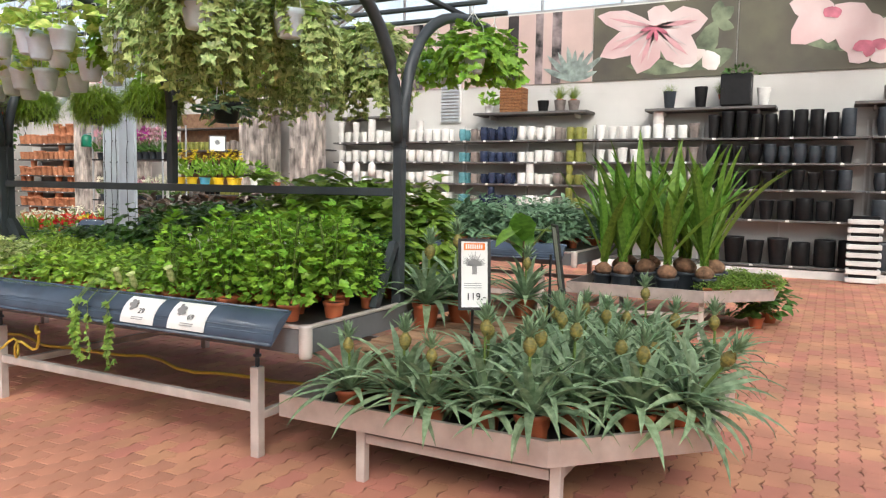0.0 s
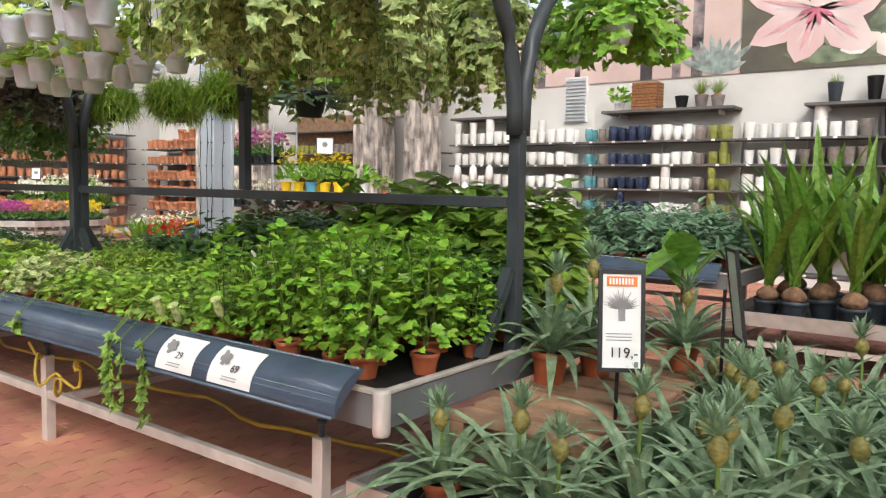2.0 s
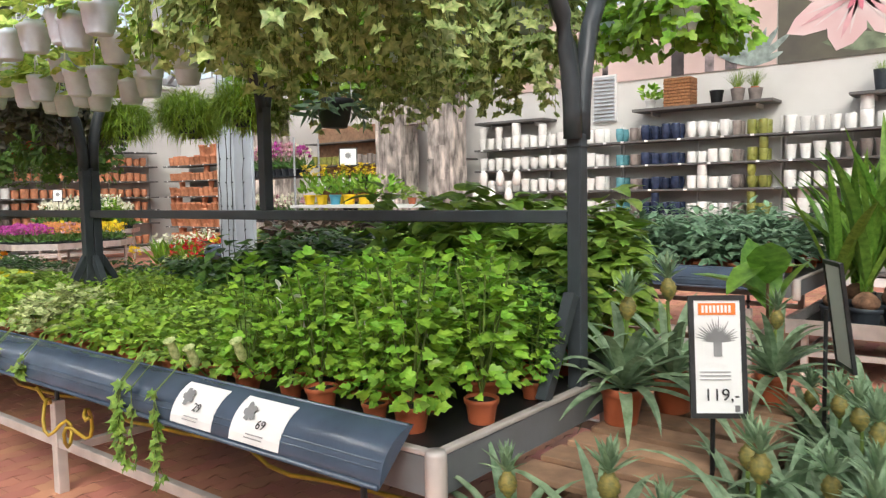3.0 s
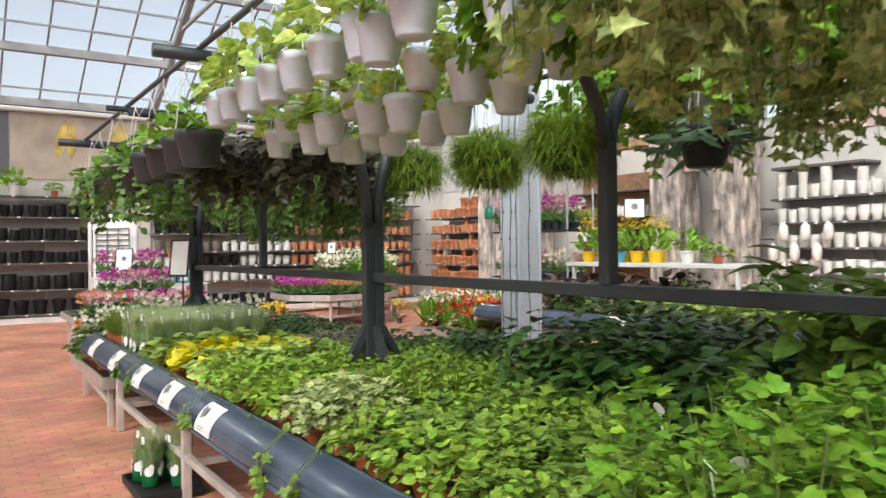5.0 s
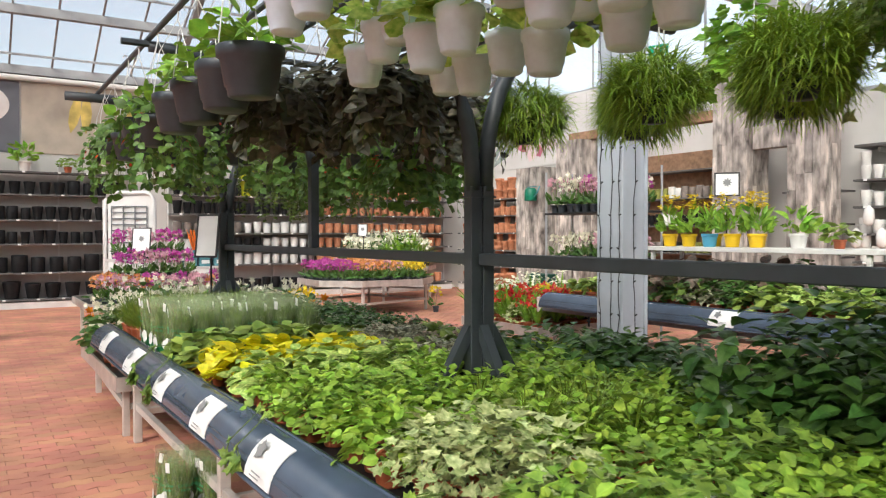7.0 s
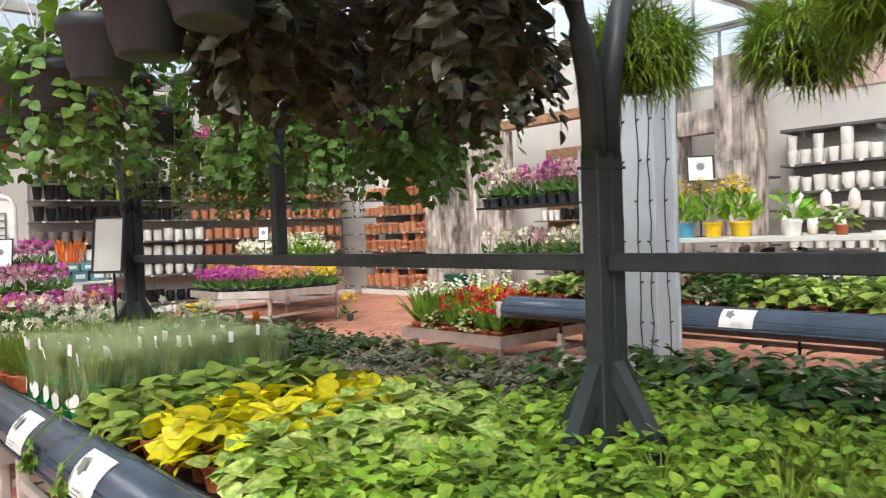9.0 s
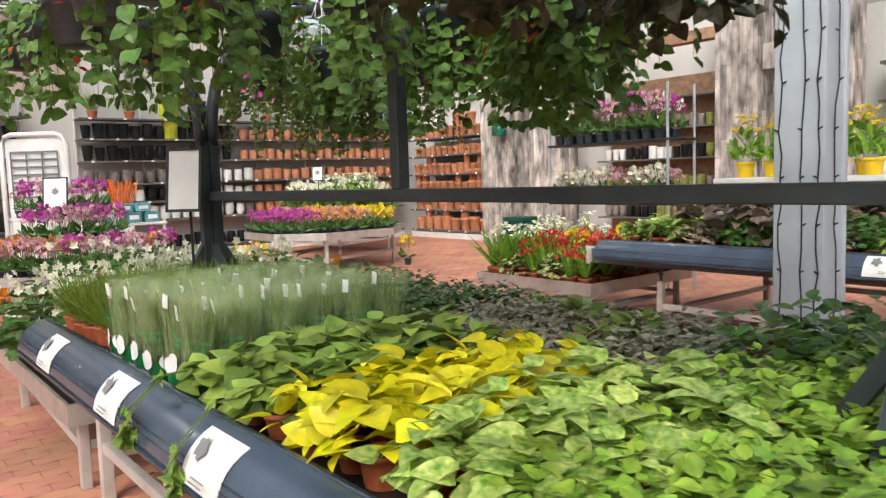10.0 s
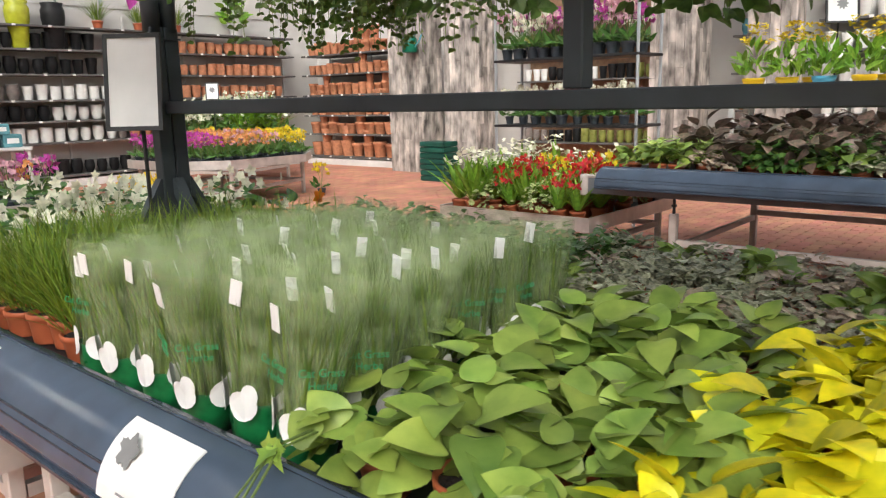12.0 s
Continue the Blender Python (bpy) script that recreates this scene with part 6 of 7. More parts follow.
shelf_unit((-4.3, SY, 0), 2.0, 0.5, (0.2, 0.64, 1.08, 1.53, 1.97, 2.40), "white wall shelf unit with pale and grey pots")
N = pose(-4.3, SY, 0)
for z in (1.08, 1.53, 1.97, 2.40):
    fill(N, 0.05, 1.95, z, ["ceramicwhite", "ceramictaupe", "ceramicwhite"], 0.1, 0.27, GN, 1, 0.4, ("drum", "taper"), 0.1)
shelf_unit((-2.26, SY, 0), 2.6, 0.5, (0.2, 0.98, 1.5, 1.95, 2.39), "white wall shelf unit full of black pots")
shelf_unit((0.38, SY, 0), 3.5, 0.5, (0.2, 0.98, 1.5, 1.95, 2.39), "white wall shelf unit with black pots")
for N, L in ((pose(-2.26, SY, 0), 2.6), (pose(0.38, SY, 0), 3.5)):
    for z, r, h in ((0.2, 0.17, 0.46), (0.98, 0.14, 0.38), (1.5, 0.11, 0.34), (1.95, 0.11, 0.33), (2.39, 0.11, 0.46)):
        fill(N, 0.05, L - 0.05, z, ["ceramicblack", "ceramicblack", "potgrey"], r, h, GN, 2, 0.44, ("taper", "drum", "belly"))
for k in range(8):
    solid("planter_box", Mesh().box(0.1, 13.8, 0.02 + 0.135 * k, 0.6, 14.1, 0.10 + 0.135 * k, 0.01), "shelfwhite", "flat white planter box in a stack on the floor", "planter box", "stacked planter boxes")
    solid("planter_box", Mesh().box(0.15, 13.84, 0.1015 + 0.135 * k, 0.55, 14.06, 0.1535 + 0.135 * k, 0.005), "ceramicblack", "flat black planter box in a stack", "planter box", "stacked planter boxes")


def wall_board(x0, x1, z, label):
    b = thing("wall_shelf", (0, 0, 0), label, "wall shelf", "grey wall boards")
    part("board", Mesh().box(x0, SY + 0.02, z - 0.05, x1, Y1 - 0.002, z, 0.006), "shelfgrey", b)
    for x in (x0 + 0.3, x1 - 0.3):
        part("bracket", Mesh().box(x - 0.015, SY + 0.2, z - 0.12, x + 0.015, Y1 - 0.002, z - 0.051), "shelfwhite", b)


wall_board(-10.25, -8.6, 2.96, "grey wall shelf board above the white pots")
wall_board(-6.78, -4.38, 2.96, "dark grey wall shelf board with a basket and pots")
wall_board(-3.3, -1.08, 2.94, "dark grey wall shelf board with black planters")
wall_board(0.1, 3.5, 2.96, "dark grey wall shelf board with brown planters")
put("roundleaf", pose(-6.5, 14.35, 2.962), "plants on the wall boards").scale = (1.1, 1.1, 1.1)
M["wicker"] = mat("brown wicker", (0.3, 0.13, 0.05), 0.8, vary=0.3, scale=40, bump=0.8, bscale=70)
bs = thing("wicker_basket", (-5.98, 14.4, 2.962), "square brown wicker basket on a wall board", "basket")
for k in range(9):
    part("woven_band", Mesh().box(-0.24 - 0.004 * (k % 2), -0.17 - 0.004 * (k % 2), 0.055 * k, 0.24 + 0.004 * (k % 2), 0.17, 0.055 * k + 0.05, 0.008), "wicker", bs)
for x, mt, h in ((-5.35, "ceramicblack", 0.22), (-5.0, "ceramictaupe", 0.22), (-4.72, "ceramictaupe", 0.2), (-2.9, "potgrey", 0.3), (-2.35, "ceramicblack", 0.36), (-1.3, "ceramicwhite", 0.3)):
    shelf_pot(pose(x, 14.4, 2.962), mt, "taper", 0.12, h, "pots on the wall boards", LBL[mt])
for x, s in ((-5.0, 1.3), (-4.72, 1.2), (-2.9, 1.0), (-2.0, 1.0)):
    t = put("grass2", pose(x, 14.38, 3.09), "plants on the wall boards")
    t.scale = (s, s, s)
sb = thing("black_planter", (-1.75, 14.4, 2.962), "square black planter with a leafy plant", "planter")
part("box", Mesh().box(-0.25, -0.2, 0, 0.25, 0.2, 0.55, 0.015), "ceramicblack", sb)
part("foliage", dome(60, 0.3, 0.16, 0.52, 0.12, LANCE, 0.5, 0.2, 0.3, 0.4, 77), "l_dark", sb)
for x in (0.7, 1.3, 2.0):
    shelf_pot(pose(x, 14.4, 2.962), "ceramictaupe", "drum", 0.2, 0.26, "pots on the wall boards", LBL["ceramictaupe"])
vt = thing("wall_vent", (-7.54, Y1 - 0.06, 2.82), "white louvred air vent on the wall", "vent")
part("frame", Mesh().box(-0.24, 0, 0, 0.24, 0.055, 0.88, 0.004), "shelfwhite", vt)
for k in range(12):
    part("slat", Mesh().add([(-0.21, -0.03, 0.03 + 0.07 * k), (0.21, -0.03, 0.03 + 0.07 * k), (0.21, -0.002, 0.075 + 0.07 * k), (-0.21, -0.002, 0.075 + 0.07 * k), (-0.21, -0.03, 0.022 + 0.07 * k), (0.21, -0.03, 0.022 + 0.07 * k), (0.21, -0.002, 0.067 + 0.07 * k), (-0.21, -0.002, 0.067 + 0.07 * k)],
                             [(0, 1, 2, 3), (7, 6, 5, 4), (0, 4, 5, 1), (3, 2, 6, 7)]), "galv", vt)
# White dusters and bags hung at the left end of the pot wall
for k in range(6):
    t = thing("hanging_bag", (-10.1 + 0.2 * k, 13.98, 1.3 + 0.35 * (k % 2)), "pale plastic bag of white goods hung on a rack", "bag", "hung bags")
    part("bag", Mesh().lathe(((0.02, 0), (0.07, 0.03), (0.085, 0.15), (0.07, 0.26), (0.015, 0.32)), 10), "ceramicwhite", t, smooth=True)
    part("hook", Mesh().tube([(0, 0, 0.31), (0, 0, 0.36), (0, 0.18, 0.37)], 0.005, 5), "galv", t)

# Terracotta wall
shelf_unit((-21.2, 13.75, 0), 2.9, 0.9, (0.2, 0.7, 1.12, 1.57, 2.02, 2.45), "white wall shelf unit full of terracotta pots")
N = pose(-21.2, 13.75, 0)
GT = "terracotta pots on shelves"
for z, r, h in ((0.2, 0.16, 0.34), (0.7, 0.14, 0.26), (1.12, 0.12, 0.27), (1.57, 0.11, 0.26), (2.02, 0.1, 0.24), (2.45, 0.12, 0.27)):
    fill(N, 0.05, 2.85, z, ["terracotta"], r, h, GT, 1, 0.4, ("rim", "rim", "taper"), 0.25, rest=GT)
# Far wall: black pots, then a gap with a white panel, then mixed goods
GW = "pots on the far wall shelves"
for y0, L in ((-3.0, 4.0), (1.05, 4.05)):
    W = pose(-21.25, y0, 0, 0, 0, 90)
    shelf_unit(W, L, 0.48, (0.2, 0.75, 1.35, 1.85, 2.38, 2.85), "white wall shelf unit full of black pots", "shelfgrey")
    for z, r, h in ((0.2, 0.18, 0.36), (0.75, 0.16, 0.36), (1.35, 0.11, 0.28), (1.85, 0.11, 0.28), (2.38, 0.13, 0.3)):
        fill(W, 0.05, L - 0.1, z, ["ceramicblack"], r, h, GW, 1, 0.44, ("drum", "taper"), rest=GW)
W = pose(-21.25, 6.0, 0, 0, 0, 90)
shelf_unit(W, 7.6, 0.48, (0.22, 0.82, 1.2, 1.57, 2.02, 2.45, 2.85), "white wall shelf unit with black and white goods")
for z in (0.22, 0.82, 1.2, 1.57):
    fill(W, 0.05, 3.6, z, ["ceramicwhite", "ceramicwhite", "ceramictaupe", "ceramicblack"], 0.11, 0.27, GW, 1, 0.44, run=5, rest=GW)
    fill(W, 3.6, 7.5, z, ["terracotta", "terracotta", "ceramictaupe"], 0.11, 0.25, GW, 1, 0.44, run=6, rest=GW)
for z in (2.02, 2.45):
    fill(W, 0.05, 3.2, z, ["ceramicblack"], 0.11, 0.3, GW, 1, 0.44, run=5, rest=GW)
    fill(W, 3.3, 7.5, z, ["terracotta"], 0.1, 0.24, GW, 1, 0.44, run=6, rest=GW)
for y, z, mt in ((7.8, 2.55, "ceramiclime"), (8.4, 2.55, "ceramicblack")):
    v = thing("tall_vase", (-21.45, y, 2.452), "tall %s glazed vase on a wall shelf" % ("lime" if mt == "ceramiclime" else "black"), "vase")
    part("vase_body", Mesh().lathe(((0.12, 0), (0.13, 0.02), (0.2, 0.55), (0.2, 0.68), (0.17, 0.74), (0.19, 0.8), (0.17, 0.8), (0.15, 0.74)), 18), mt, v, smooth=True)
for y in (6.3, 7.0, 9.2, 10.0, 10.8, 12.2):
    put(rnd.choice(("grass1", "roundleaf", "grass3")), pose(-21.45, y, 2.852), "plants on the far wall shelves").scale = (1.8, 1.8, 1.8)
for y in (1.5, 2.3, 3.1, 3.9, 4.6):
    put(rnd.choice(("ivy1", "roundleaf", "dark3")), pose(-21.35, y, 2.852), "plants on the far wall shelves").scale = (1.5, 1.5, 1.5)
for z in (0.6, 1.15, 1.7, 2.25):
    fill(pose(-15.4, 14.1, 0), 0.05, 3.05, z, ["ceramicwhite", "ceramicblack", "ceramictaupe", "ceramicolive"], 0.08, 0.24, GW, 1, 0.4, run=3, rest="small goods between the piers")
for z in (1.15, 1.7, 2.25):
    fill(pose(-11.4, 14.0, 0), 0.05, 0.95, z, ["ceramicwhite", "ceramicblack", "ceramicteal", "terracotta"], 0.08, 0.24, GW, 1, 0.4, run=2, rest="small goods between the piers")
for (key, mt), mesh in JOIN.items():
    ob = solid("flower_pot_rows", mesh, mt, "rows of " + LBL[mt].replace("pot on a wall shelf", "pots filling wall shelves"), "flower pots", key, "stuff", smooth=True)
# White grid rack
gr = thing("grid_rack", pose(-16.9, 4.35, 0, 0, 0, 55), "white rounded wire grid rack standing on the floor", "rack")
pts = [(-0.42, 0, 0), (-0.42, 0, 2.1), (-0.36, 0, 2.2), (-0.28, 0, 2.23), (0.28, 0, 2.23), (0.36, 0, 2.2), (0.42, 0, 2.1), (0.42, 0, 0)]
part("outer_frame", Mesh().tube(pts, 0.035, 8), "shelfwhite", gr, smooth=True)
part("panel", Mesh().box(-0.38, 0.02, 0.1, 0.38, 0.04, 2.18), "shelfwhite", gr)
for k in range(9):
    part("wire", Mesh().tube([(-0.3, -0.01, 1.2 + 0.1 * k), (0.3, -0.01, 1.2 + 0.1 * k)], 0.012, 5), "panel", gr)
for k in range(4):
    part("wire", Mesh().tube([(-0.3 + 0.2 * k, -0.012, 1.2), (-0.3 + 0.2 * k, -0.012, 2.0)], 0.01, 5), "panel", gr)
# Bundle of dyed sticks in a holder
bd = thing("stick_bundle", (-19.6, 6.2, 0.9), "bundle of orange and red decorative sticks in a holder", "sticks")
sm = Mesh()
for k in range(60):
    a = U(0, 6.28)
    sm.tube([(0.05 * math.cos(a), 0.05 * math.sin(a), 0), (0.3 * U(0.4, 1) * math.cos(a), 0.3 * U(0.4, 1) * math.sin(a), U(0.6, 0.75))], 0.009, 3)
part("sticks_bunch", sm, "orange", bd).name = "stick_fan"
part("holder", Mesh().box(-0.15, -0.15, -0.9, 0.15, 0.15, 0.2, 0.01), "shelfwhite", bd)
# White display table with teal boxes
dt = thing("display_table", (-17.5, 5.7, 0), "white display table with teal boxed goods behind the orchids", "table")
part("tabletop", Mesh().box(-0.3, -0.45, 0.92, 0.3, 0.45, 0.96, 0.005), "shelfwhite", dt)
for x in (-0.26, 0.26):
    for y in (-0.41, 0.41):
        part("leg", Mesh().box(x - 0.02, y - 0.02, 0, x + 0.02, y + 0.02, 0.919, 0.003), "shelfwhite", dt)
for y, z, h in ((-0.26, 0.961, 0.16), (0.0, 0.961, 0.16), (0.27, 0.961, 0.16), (-0.12, 1.123, 0.13), (0.14, 1.123, 0.13)):
    gb = thing("gift_box", (-17.4, 5.7 + y, z), "teal boxed flower pot on the white table", "box", "teal boxes on the table")
    part("carton", Mesh().box(-0.1, -0.11, 0, 0.1, 0.11, h, 0.01), "ceramicteal", gb)
    part("label_band", Mesh().box(0.1005, -0.07, h * 0.3, 0.102, 0.07, h * 0.7), "card", gb)
# Pink fabric flower hung from the roof
pf = thing("fabric_flower", (-19.3, 8.8, 3.45), "large pink fabric flower hung from the roof on a cord", "decoration")
for k in range(7):
    a = k * 6.283 / 7
    part("petal", Mesh().leaf((0.02, 0, 0), (0.25, math.cos(a), math.sin(a)), (1, 0, 0), 0.5, 0.3, OVAL, 0.2, 0.25), "f_mag" if k % 2 else "f_hot", pf)
part("cord", Mesh().tube([(0, 0, 0), (0, 0, 2.84)], 0.004, 4), "hook", pf)
# Tall dark planter in the aisle
pn = thing("tall_planter", (-16.1, 1.7, 0), "tall dark square planter with a leafy plant in the aisle", "planter")
part("box", Mesh().box(-0.24, -0.24, 0, 0.24, 0.24, 1.05, 0.015), "panel", pn)
part("foliage", dome(120, 0.3, 0.25, 1.0, 0.1, LANCE, 0.5, 0.3, 0.1, 0.4, 91), "l_ivy", pn)

# ---- murals ----
M["mur_dark"] = mat("dark printed panel", (0.05, 0.044, 0.038), 0.5, vary=0.5, scale=1.4, tone=(0.13, 0.12, 0.08))
M["mur_pinkbg"] = mat("pale pink printed panel", (0.62, 0.46, 0.42), 0.5, vary=0.12, scale=0.8)
M["mur_trunk"] = mat("dark printed bands", (0.045, 0.035, 0.035), 0.5, vary=0.4, scale=3)
M["mur_grey"] = mat("grey printed bands", (0.25, 0.2, 0.2), 0.5, vary=0.5, scale=4)
M["mur_petal"] = mat("printed lily petal", (0.68, 0.58, 0.56), 0.45, vary=0.05, scale=1.1, tone=(0.62, 0.4, 0.4))
M["mur_white"] = mat("printed white petal", (0.85, 0.8, 0.78), 0.45, vary=0.05, scale=2, tone=(0.62, 0.5, 0.45))
M["mur_magenta"] = mat("printed magenta throat", (0.55, 0.16, 0.22), 0.5, vary=0.2, scale=5)
M["mur_leaf"] = mat("printed leaf", (0.2, 0.24, 0.15), 0.5, vary=0.4, scale=3)
M["mur_spike"] = mat("printed grey-green spikes", (0.3, 0.36, 0.33), 0.5, vary=0.3, scale=6)
M["mur_beige"] = mat("beige printed panel", (0.5, 0.42, 0.34), 0.5, vary=0.25, scale=0.9)
M["mur_slate"] = mat("slate printed panel", (0.13, 0.13, 0.15), 0.5, vary=0.15, scale=1)
M["mur_tulip"] = mat("printed yellow shapes", (0.6, 0.45, 0.12), 0.5, vary=0.3, scale=3)
PY = Y1 - 0.025


def veins(p, cx, cz, items, lift):
    for a, l, w in items:
        t = math.radians(a)
        part("petal_vein", Mesh().leaf((cx, PY - lift, cz), (math.cos(t), 0, math.sin(t)), (0, -1, 0), l * 0.8, w * 0.22, ((0.2, 0), (0.4, 0.3), (0.3, 0.7), (0.0, 1.0)), 0, 0), "mur_vein", p)
        for s in (-1, 1):
            part("petal_shade", Mesh().leaf((cx, PY - lift, cz), (math.cos(t + s * 0.16), 0, math.sin(t + s * 0.16)), (0, -1, 0), l * 0.72, w * 0.1, ((0.2, 0), (0.4, 0.3), (0.3, 0.7), (0.0, 1.0)), 0, 0), "mur_vein2", p)
        lift += 0.0012


M["mur_vein"] = mat("printed pink vein", (0.66, 0.36, 0.38), 0.45, vary=0.1, scale=3)
M["mur_vein2"] = mat("printed pale shade", (0.66, 0.55, 0.54), 0.45, vary=0.1, scale=3)


def panel(name, x0, x1, z0, z1, material, label):
    p = thing(name, (0, 0, 0), label, "mural", "printed wall panels")
    part("board", Mesh().box(x0, PY, z0, x1, Y1 - 0.002, z1), material, p)
    return p


def petals(p, cx, cz, items, material, lift):
    for a, l, w in items:
        t = math.radians(a)
        part("petal", Mesh().leaf((cx, PY - lift, cz), (math.cos(t), 0, math.sin(t)), (0, -1, 0), l, w, ((0.1, 0), (0.34, 0.25), (0.5, 0.55), (0.32, 0.82), (0.0, 1.0)), 0, 0), material, p)
        lift += 0.0015


mp = panel("mural", -9.8, -4.47, 3.55, 4.95, "mur_pinkbg", "pale pink printed wall panel with dark trunk bands")
part("trunk_band", Mesh().box(-6.25, PY - 0.003, 3.55, -6.02, PY - 0.001, 4.95), "mur_trunk", mp)
for x, w in ((-5.65, 0.16), (-5.3, 0.2), (-7.6, 0.12), (-8.5, 0.25)):
    part("trunk_band", Mesh().box(x, PY - 0.003, 3.55, x + w, PY - 0.001, 4.95), "mur_grey", mp)
petals(mp, -4.85, 3.57, [(a, U(0.5, 0.85), 0.12) for a in (20, 38, 55, 70, 86, 100, 118, 135, 155)], "mur_spike", 0.006)
ml = panel("mural", -4.45, -1.82, 3.55, 4.95, "mur_dark", "dark printed wall panel with a large pink lily")
petals(ml, -2.5, 3.7, [(25, 0.7, 0.35), (70, 0.9, 0.4), (150, 0.9, 0.3), (175, 1.3, 0.3)], "mur_leaf", 0.003)
LILY_PETALS = [(205, 1.15, 0.5), (250, 0.9, 0.6), (165, 1.15, 0.4), (318, 1.05, 0.62), (5, 0.95, 0.6), (70, 0.42, 0.5)]
petals(ml, -3.27, 4.5, LILY_PETALS, "mur_petal", 0.012)
veins(ml, -3.27, 4.5, LILY_PETALS[:5], 0.023)
petals(ml, -2.35, 4.0, [(300, 0.4, 0.35), (200, 0.6, 0.35)], "mur_white", 0.009)
petals(ml, -3.27, 4.5, [(a, 0.28, 0.08) for a in (190, 235, 280, 330)], "mur_magenta", 0.032)
petals(ml, -2.2, 4.5, [(40, 0.4, 0.25), (80, 0.4, 0.25), (340, 0.35, 0.2)], "mur_leaf", 0.006)
mr = panel("mural", -1.8, 4.6, 3.55, 4.95, "mur_dark", "dark printed wall panel with pink and white orchids")
petals(mr, -0.2, 3.9, [(30, 0.9, 0.5), (150, 0.8, 0.3)], "mur_leaf", 0.004)
petals(mr, -0.3, 4.6, [(170, 0.7, 0.5), (222, 0.85, 0.55), (265, 0.6, 0.5), (330, 0.7, 0.5)], "mur_petal", 0.010)
petals(mr, 0.3, 3.98, [(100, 0.5, 0.5), (170, 0.55, 0.45), (225, 0.45, 0.4), (310, 0.45, 0.4), (30, 0.6, 0.5)], "mur_petal", 0.016)
petals(mr, 0.3, 3.98, [(200, 0.3, 0.2), (255, 0.26, 0.2), (340, 0.26, 0.2)], "mur_magenta", 0.026)
petals(mr, -0.3, 4.6, [(230, 0.2, 0.2), (290, 0.2, 0.2)], "mur_magenta", 0.024)
mb = panel("mural", -21.7, -17.0, 3.3, 4.95, "white", "white wall panel with grey-green printed fern leaves")
petals(mb, -20.8, 3.4, [(30, 1.2, 0.2), (60, 1.4, 0.2), (100, 1.2, 0.2), (140, 1.2, 0.2)], "mur_spike", 0.004)
petals(mb, -18.9, 4.1, [(20, 0.7, 0.5), (110, 0.6, 0.5), (200, 0.8, 0.5), (290, 0.6, 0.5)], "mur_magenta", 0.004)
petals(mb, -18.9, 4.1, [(65, 0.9, 0.5), (160, 0.8, 0.4), (250, 0.7, 0.5), (340, 0.9, 0.5)], "mur_petal", 0.012)
mw = thing("mural", (0, 0, 0), "slate and beige printed panels along the far wall", "mural", "printed wall panels")
for y0, y1, mt in ((-6.0, 0.9, "mur_beige"), (0.92, 3.03, "mur_slate"), (3.07, 6.2, "mur_beige"), (6.22, 13.6, "white")):
    part("board", Mesh().box(X0 + 0.002, y0, 3.27, X0 + 0.025, y1, 4.76), mt, mw)
part("printed_disc", Mesh().add([(X0 + 0.028, 2.0 + 0.85 * math.cos(a * 0.13), 4.25 + 0.5 * math.sin(a * 0.13)) for a in range(48)], [tuple(range(48))]), "mur_white", mw)
for y in (4.0, 4.3, 5.2, 5.5):
    part("printed_leaf", Mesh().leaf((X0 + 0.028, y, 3.75), (0, U(-0.3, 0.3), 1), (1, 0, 0), 0.95, 0.25, OVAL, 0, 0), "mur_tulip", mw)
for y in (7.2, 7.6, 8.6, 9.4, 10.5):
    part("printed_leaf", Mesh().leaf((X0 + 0.028, y, 3.3), (0, U(-0.9, 0.9), 1), (1, 0, 0), 1.2, 0.3, LANCE, 0, 0), "mur_spike", mw)

# Exit sign and linear lamps
ex = thing("exit_sign", pose(-12.6, 12.2, 4.6, 0, 0, 20), "green and white exit sign hung from the roof", "sign")
part("plate", Mesh().box(-0.2, -0.02, 0, 0.2, 0.02, 0.2, 0.004), mat("green sign", (0.0, 0.28, 0.14), 0.4), ex)
part("arrow_mark", Mesh().box(-0.05, -0.024, 0.04, 0.05, -0.021, 0.16), "card", ex)
part("rod", Mesh().tube([(0, 0, 0.2), (0, 0, 1.47)], 0.008, 6), "galv", ex)
lampm = bpy.data.materials.new("lit tube")
lampm.use_nodes = True
_l = lampm.node_tree.nodes["Principled BSDF"]
_l.inputs["Emission Color"].default_value, _l.inputs["Emission Strength"].default_value = (1.0, 0.97, 0.92, 1), 28.0
for x in (-18.6, -13.6, -7.6, -2.4, 3.0):
    for y in (0.2, 6.9, 12.2):
        lm = thing("strip_lamp", (x, y, 5.5), "long white strip lamp hung below the roof", "lamp", "strip lamps")
        part("housing", Mesh().box(-0.06, -0.8, 0.03, 0.06, 0.8, 0.09, 0.008), "shelfwhite", lm)
        part("tube", Mesh().tube([(0, -0.75, 0.012), (0, 0.75, 0.012)], 0.018, 8), lampm, lm)
        part("cord", Mesh().tube([(0, 0, 0.09), (0, 0, 0.75)], 0.005, 4), "black", lm)


# ---- floor pavers ----
PL, PW, ZZ = 0.225, 0.1125, 0.012


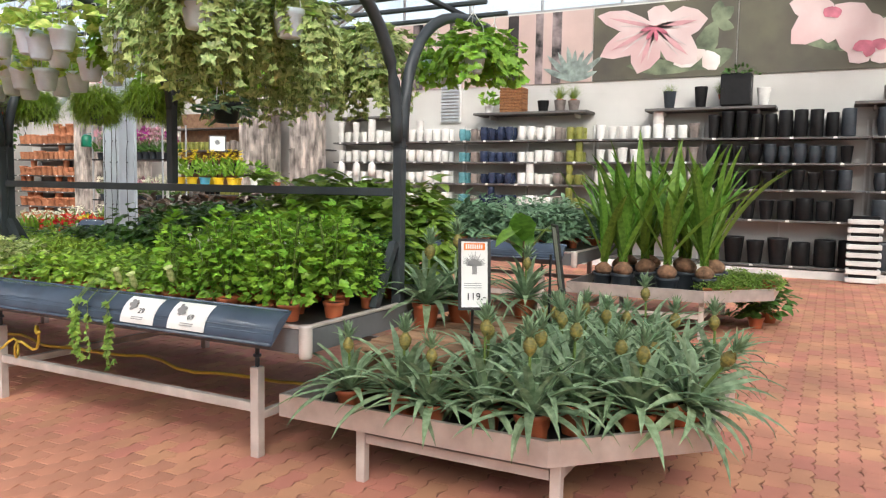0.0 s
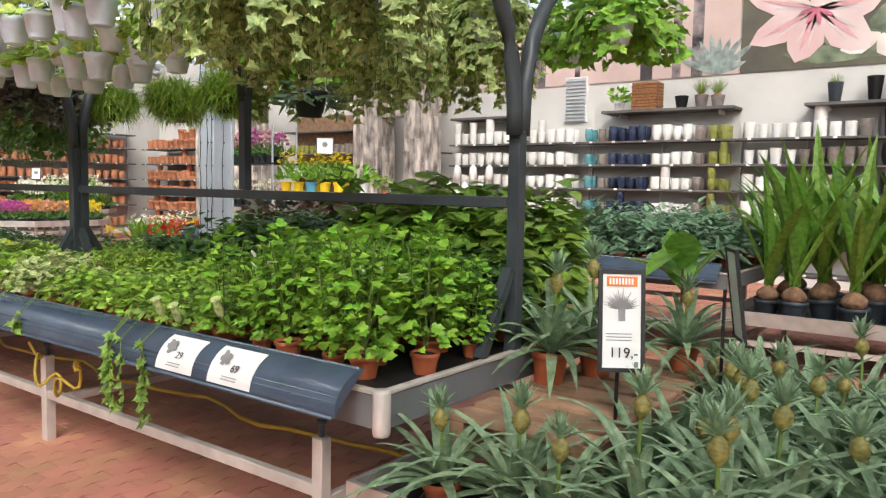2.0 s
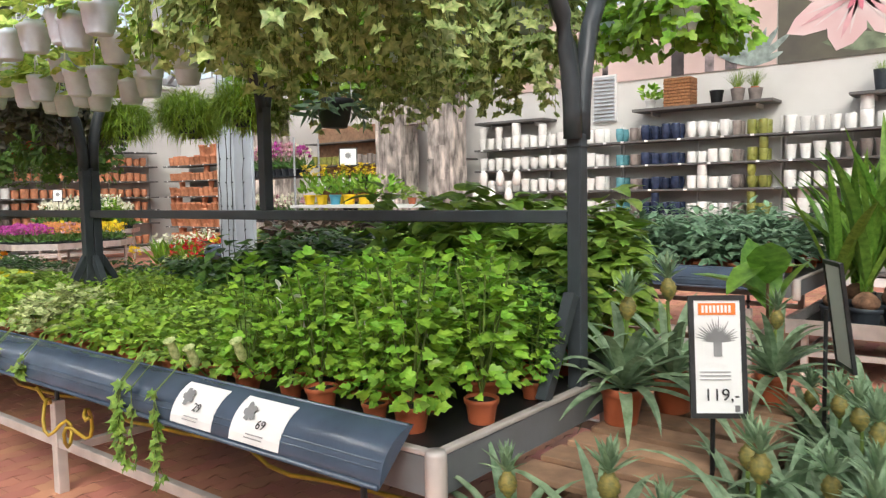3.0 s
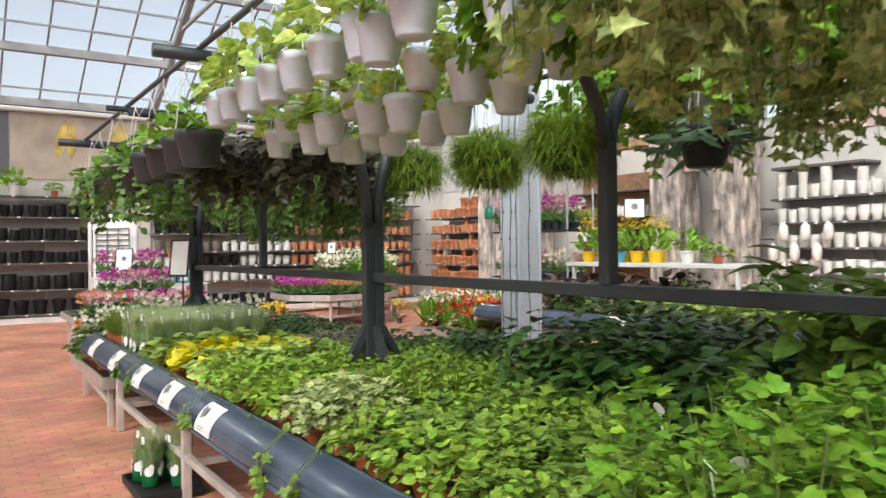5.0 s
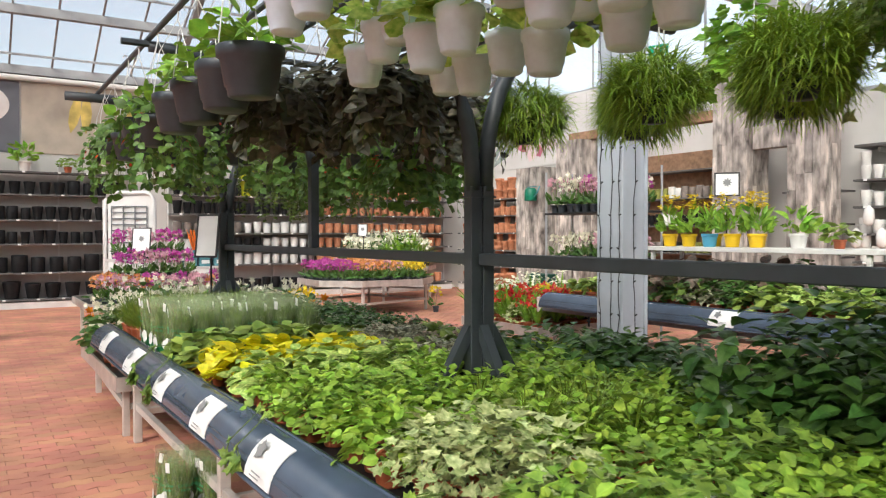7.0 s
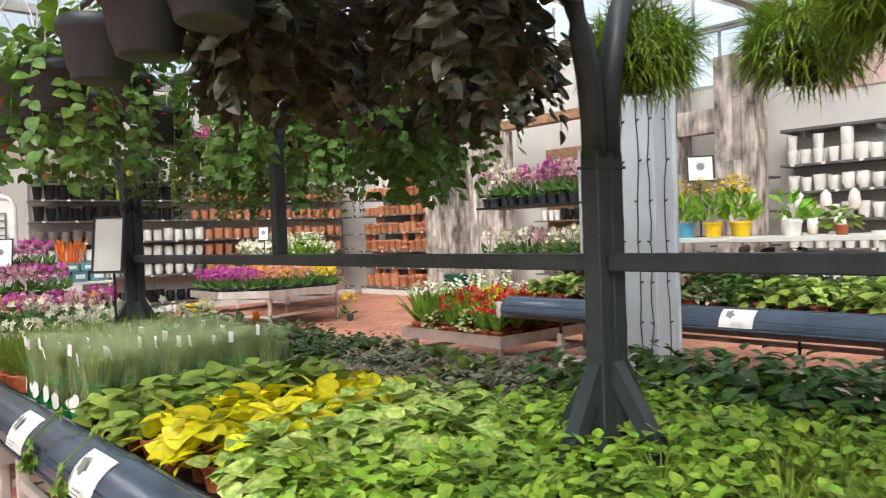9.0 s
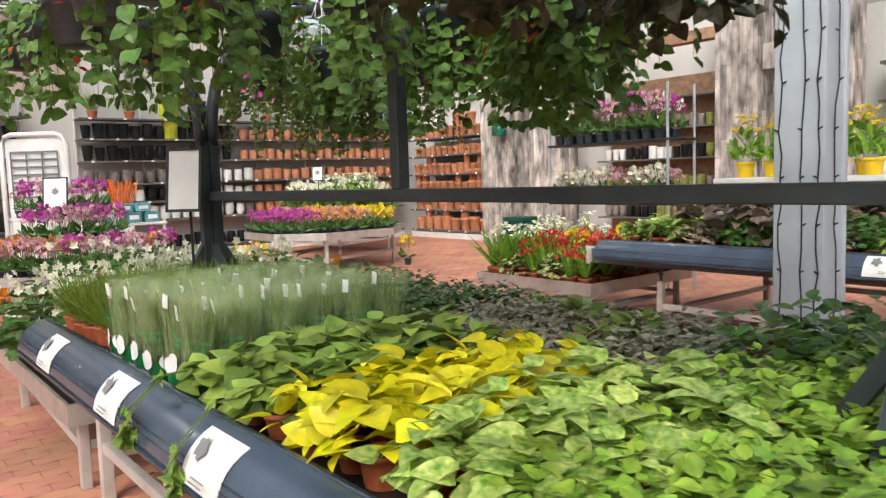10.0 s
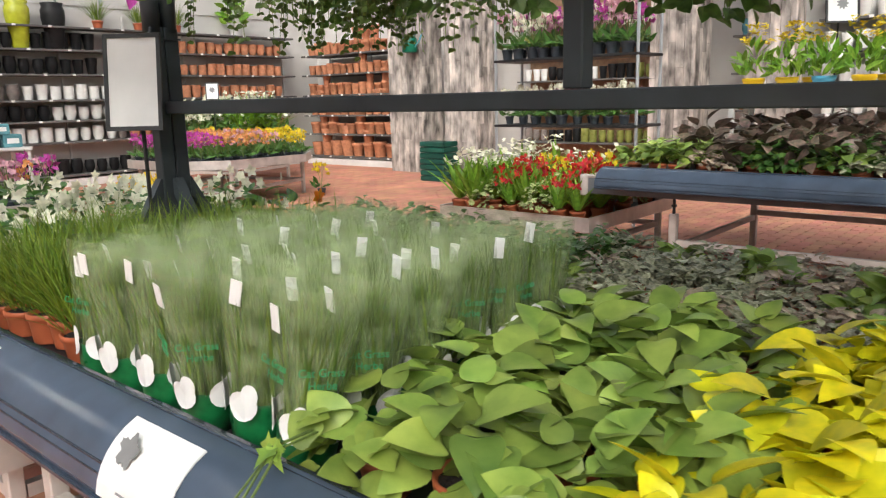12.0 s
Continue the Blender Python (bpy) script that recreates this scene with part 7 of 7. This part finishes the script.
def paver_poly(w, l):
    """A zigzag-edged interlocking paver, anticlockwise."""
    right = [(w / 2 + (ZZ if k % 2 else -ZZ) * (1 if 0 < k < 4 else 0), -l / 2 + l * k / 4) for k in range(5)]
    left = [(-w / 2 + (ZZ if k % 2 else -ZZ) * (1 if 0 < k < 4 else 0), -l / 2 + l * k / 4) for k in range(4, -1, -1)]
    return right + left


POLY = paver_poly(PW - 0.004, PL - 0.004)
pm = Mesh().prism(POLY, -0.04, 0.0, 0.0025).data("paver", "paver")
floor = bpy.data.objects["floor"]
many = Mesh()
NEAR = 0
for i in range(int((X1 - X0) / PW)):
    for j in range(int((Y1 - Y0) / PL)):
        x = X0 + (i + 0.5) * PW
        y = Y0 + (j + 0.5 + (0.5 if i % 2 else 0)) * PL
        dz = U(-0.0012, 0.0012)
        if -5.4 < x < -1.9 and 1.55 < y < 2.75 and NEAR < 300:
            NEAR += 1
            part("paver", pm, None, floor, at=pose(x, y, dz, U(-0.3, 0.3), U(-0.3, 0.3), 0))
            continue
        k = len(many.v)
        if y < -2.2 or x > 3.2 or y > 13.6 or x < -24:
            a, b = PW / 2 - 0.003, PL / 2 - 0.003
            many.v.extend((x + sx * a, y + sy * b, dz) for sx, sy in ((-1, -1), (1, -1), (1, 1), (-1, 1)))
            many.v.extend((x + sx * a, y + sy * b, -0.011) for sx, sy in ((-1, -1), (1, -1), (1, 1), (-1, 1)))
            many.f.append((k, k + 1, k + 2, k + 3))
            many.f.extend((k + 4 + q, k + 4 + (q + 1) % 4, k + (q + 1) % 4, k + q) for q in range(4))
            continue
        many.v.extend((x + px * 0.985, y + py * 0.985, dz) for px, py in POLY)
        many.v.extend((x + px * 1.0, y + py * 1.0, dz - 0.003) for px, py in POLY)
        n = len(POLY)
        many.f.append(tuple(range(k, k + n)))
        many.f.extend((k + n + q, k + n + (q + 1) % n, k + (q + 1) % n, k + q) for q in range(n))
rest = part("paving", many, "paverfar", floor, "red clay zigzag pavers laid in rows")
rest["kind"] = "stuff"
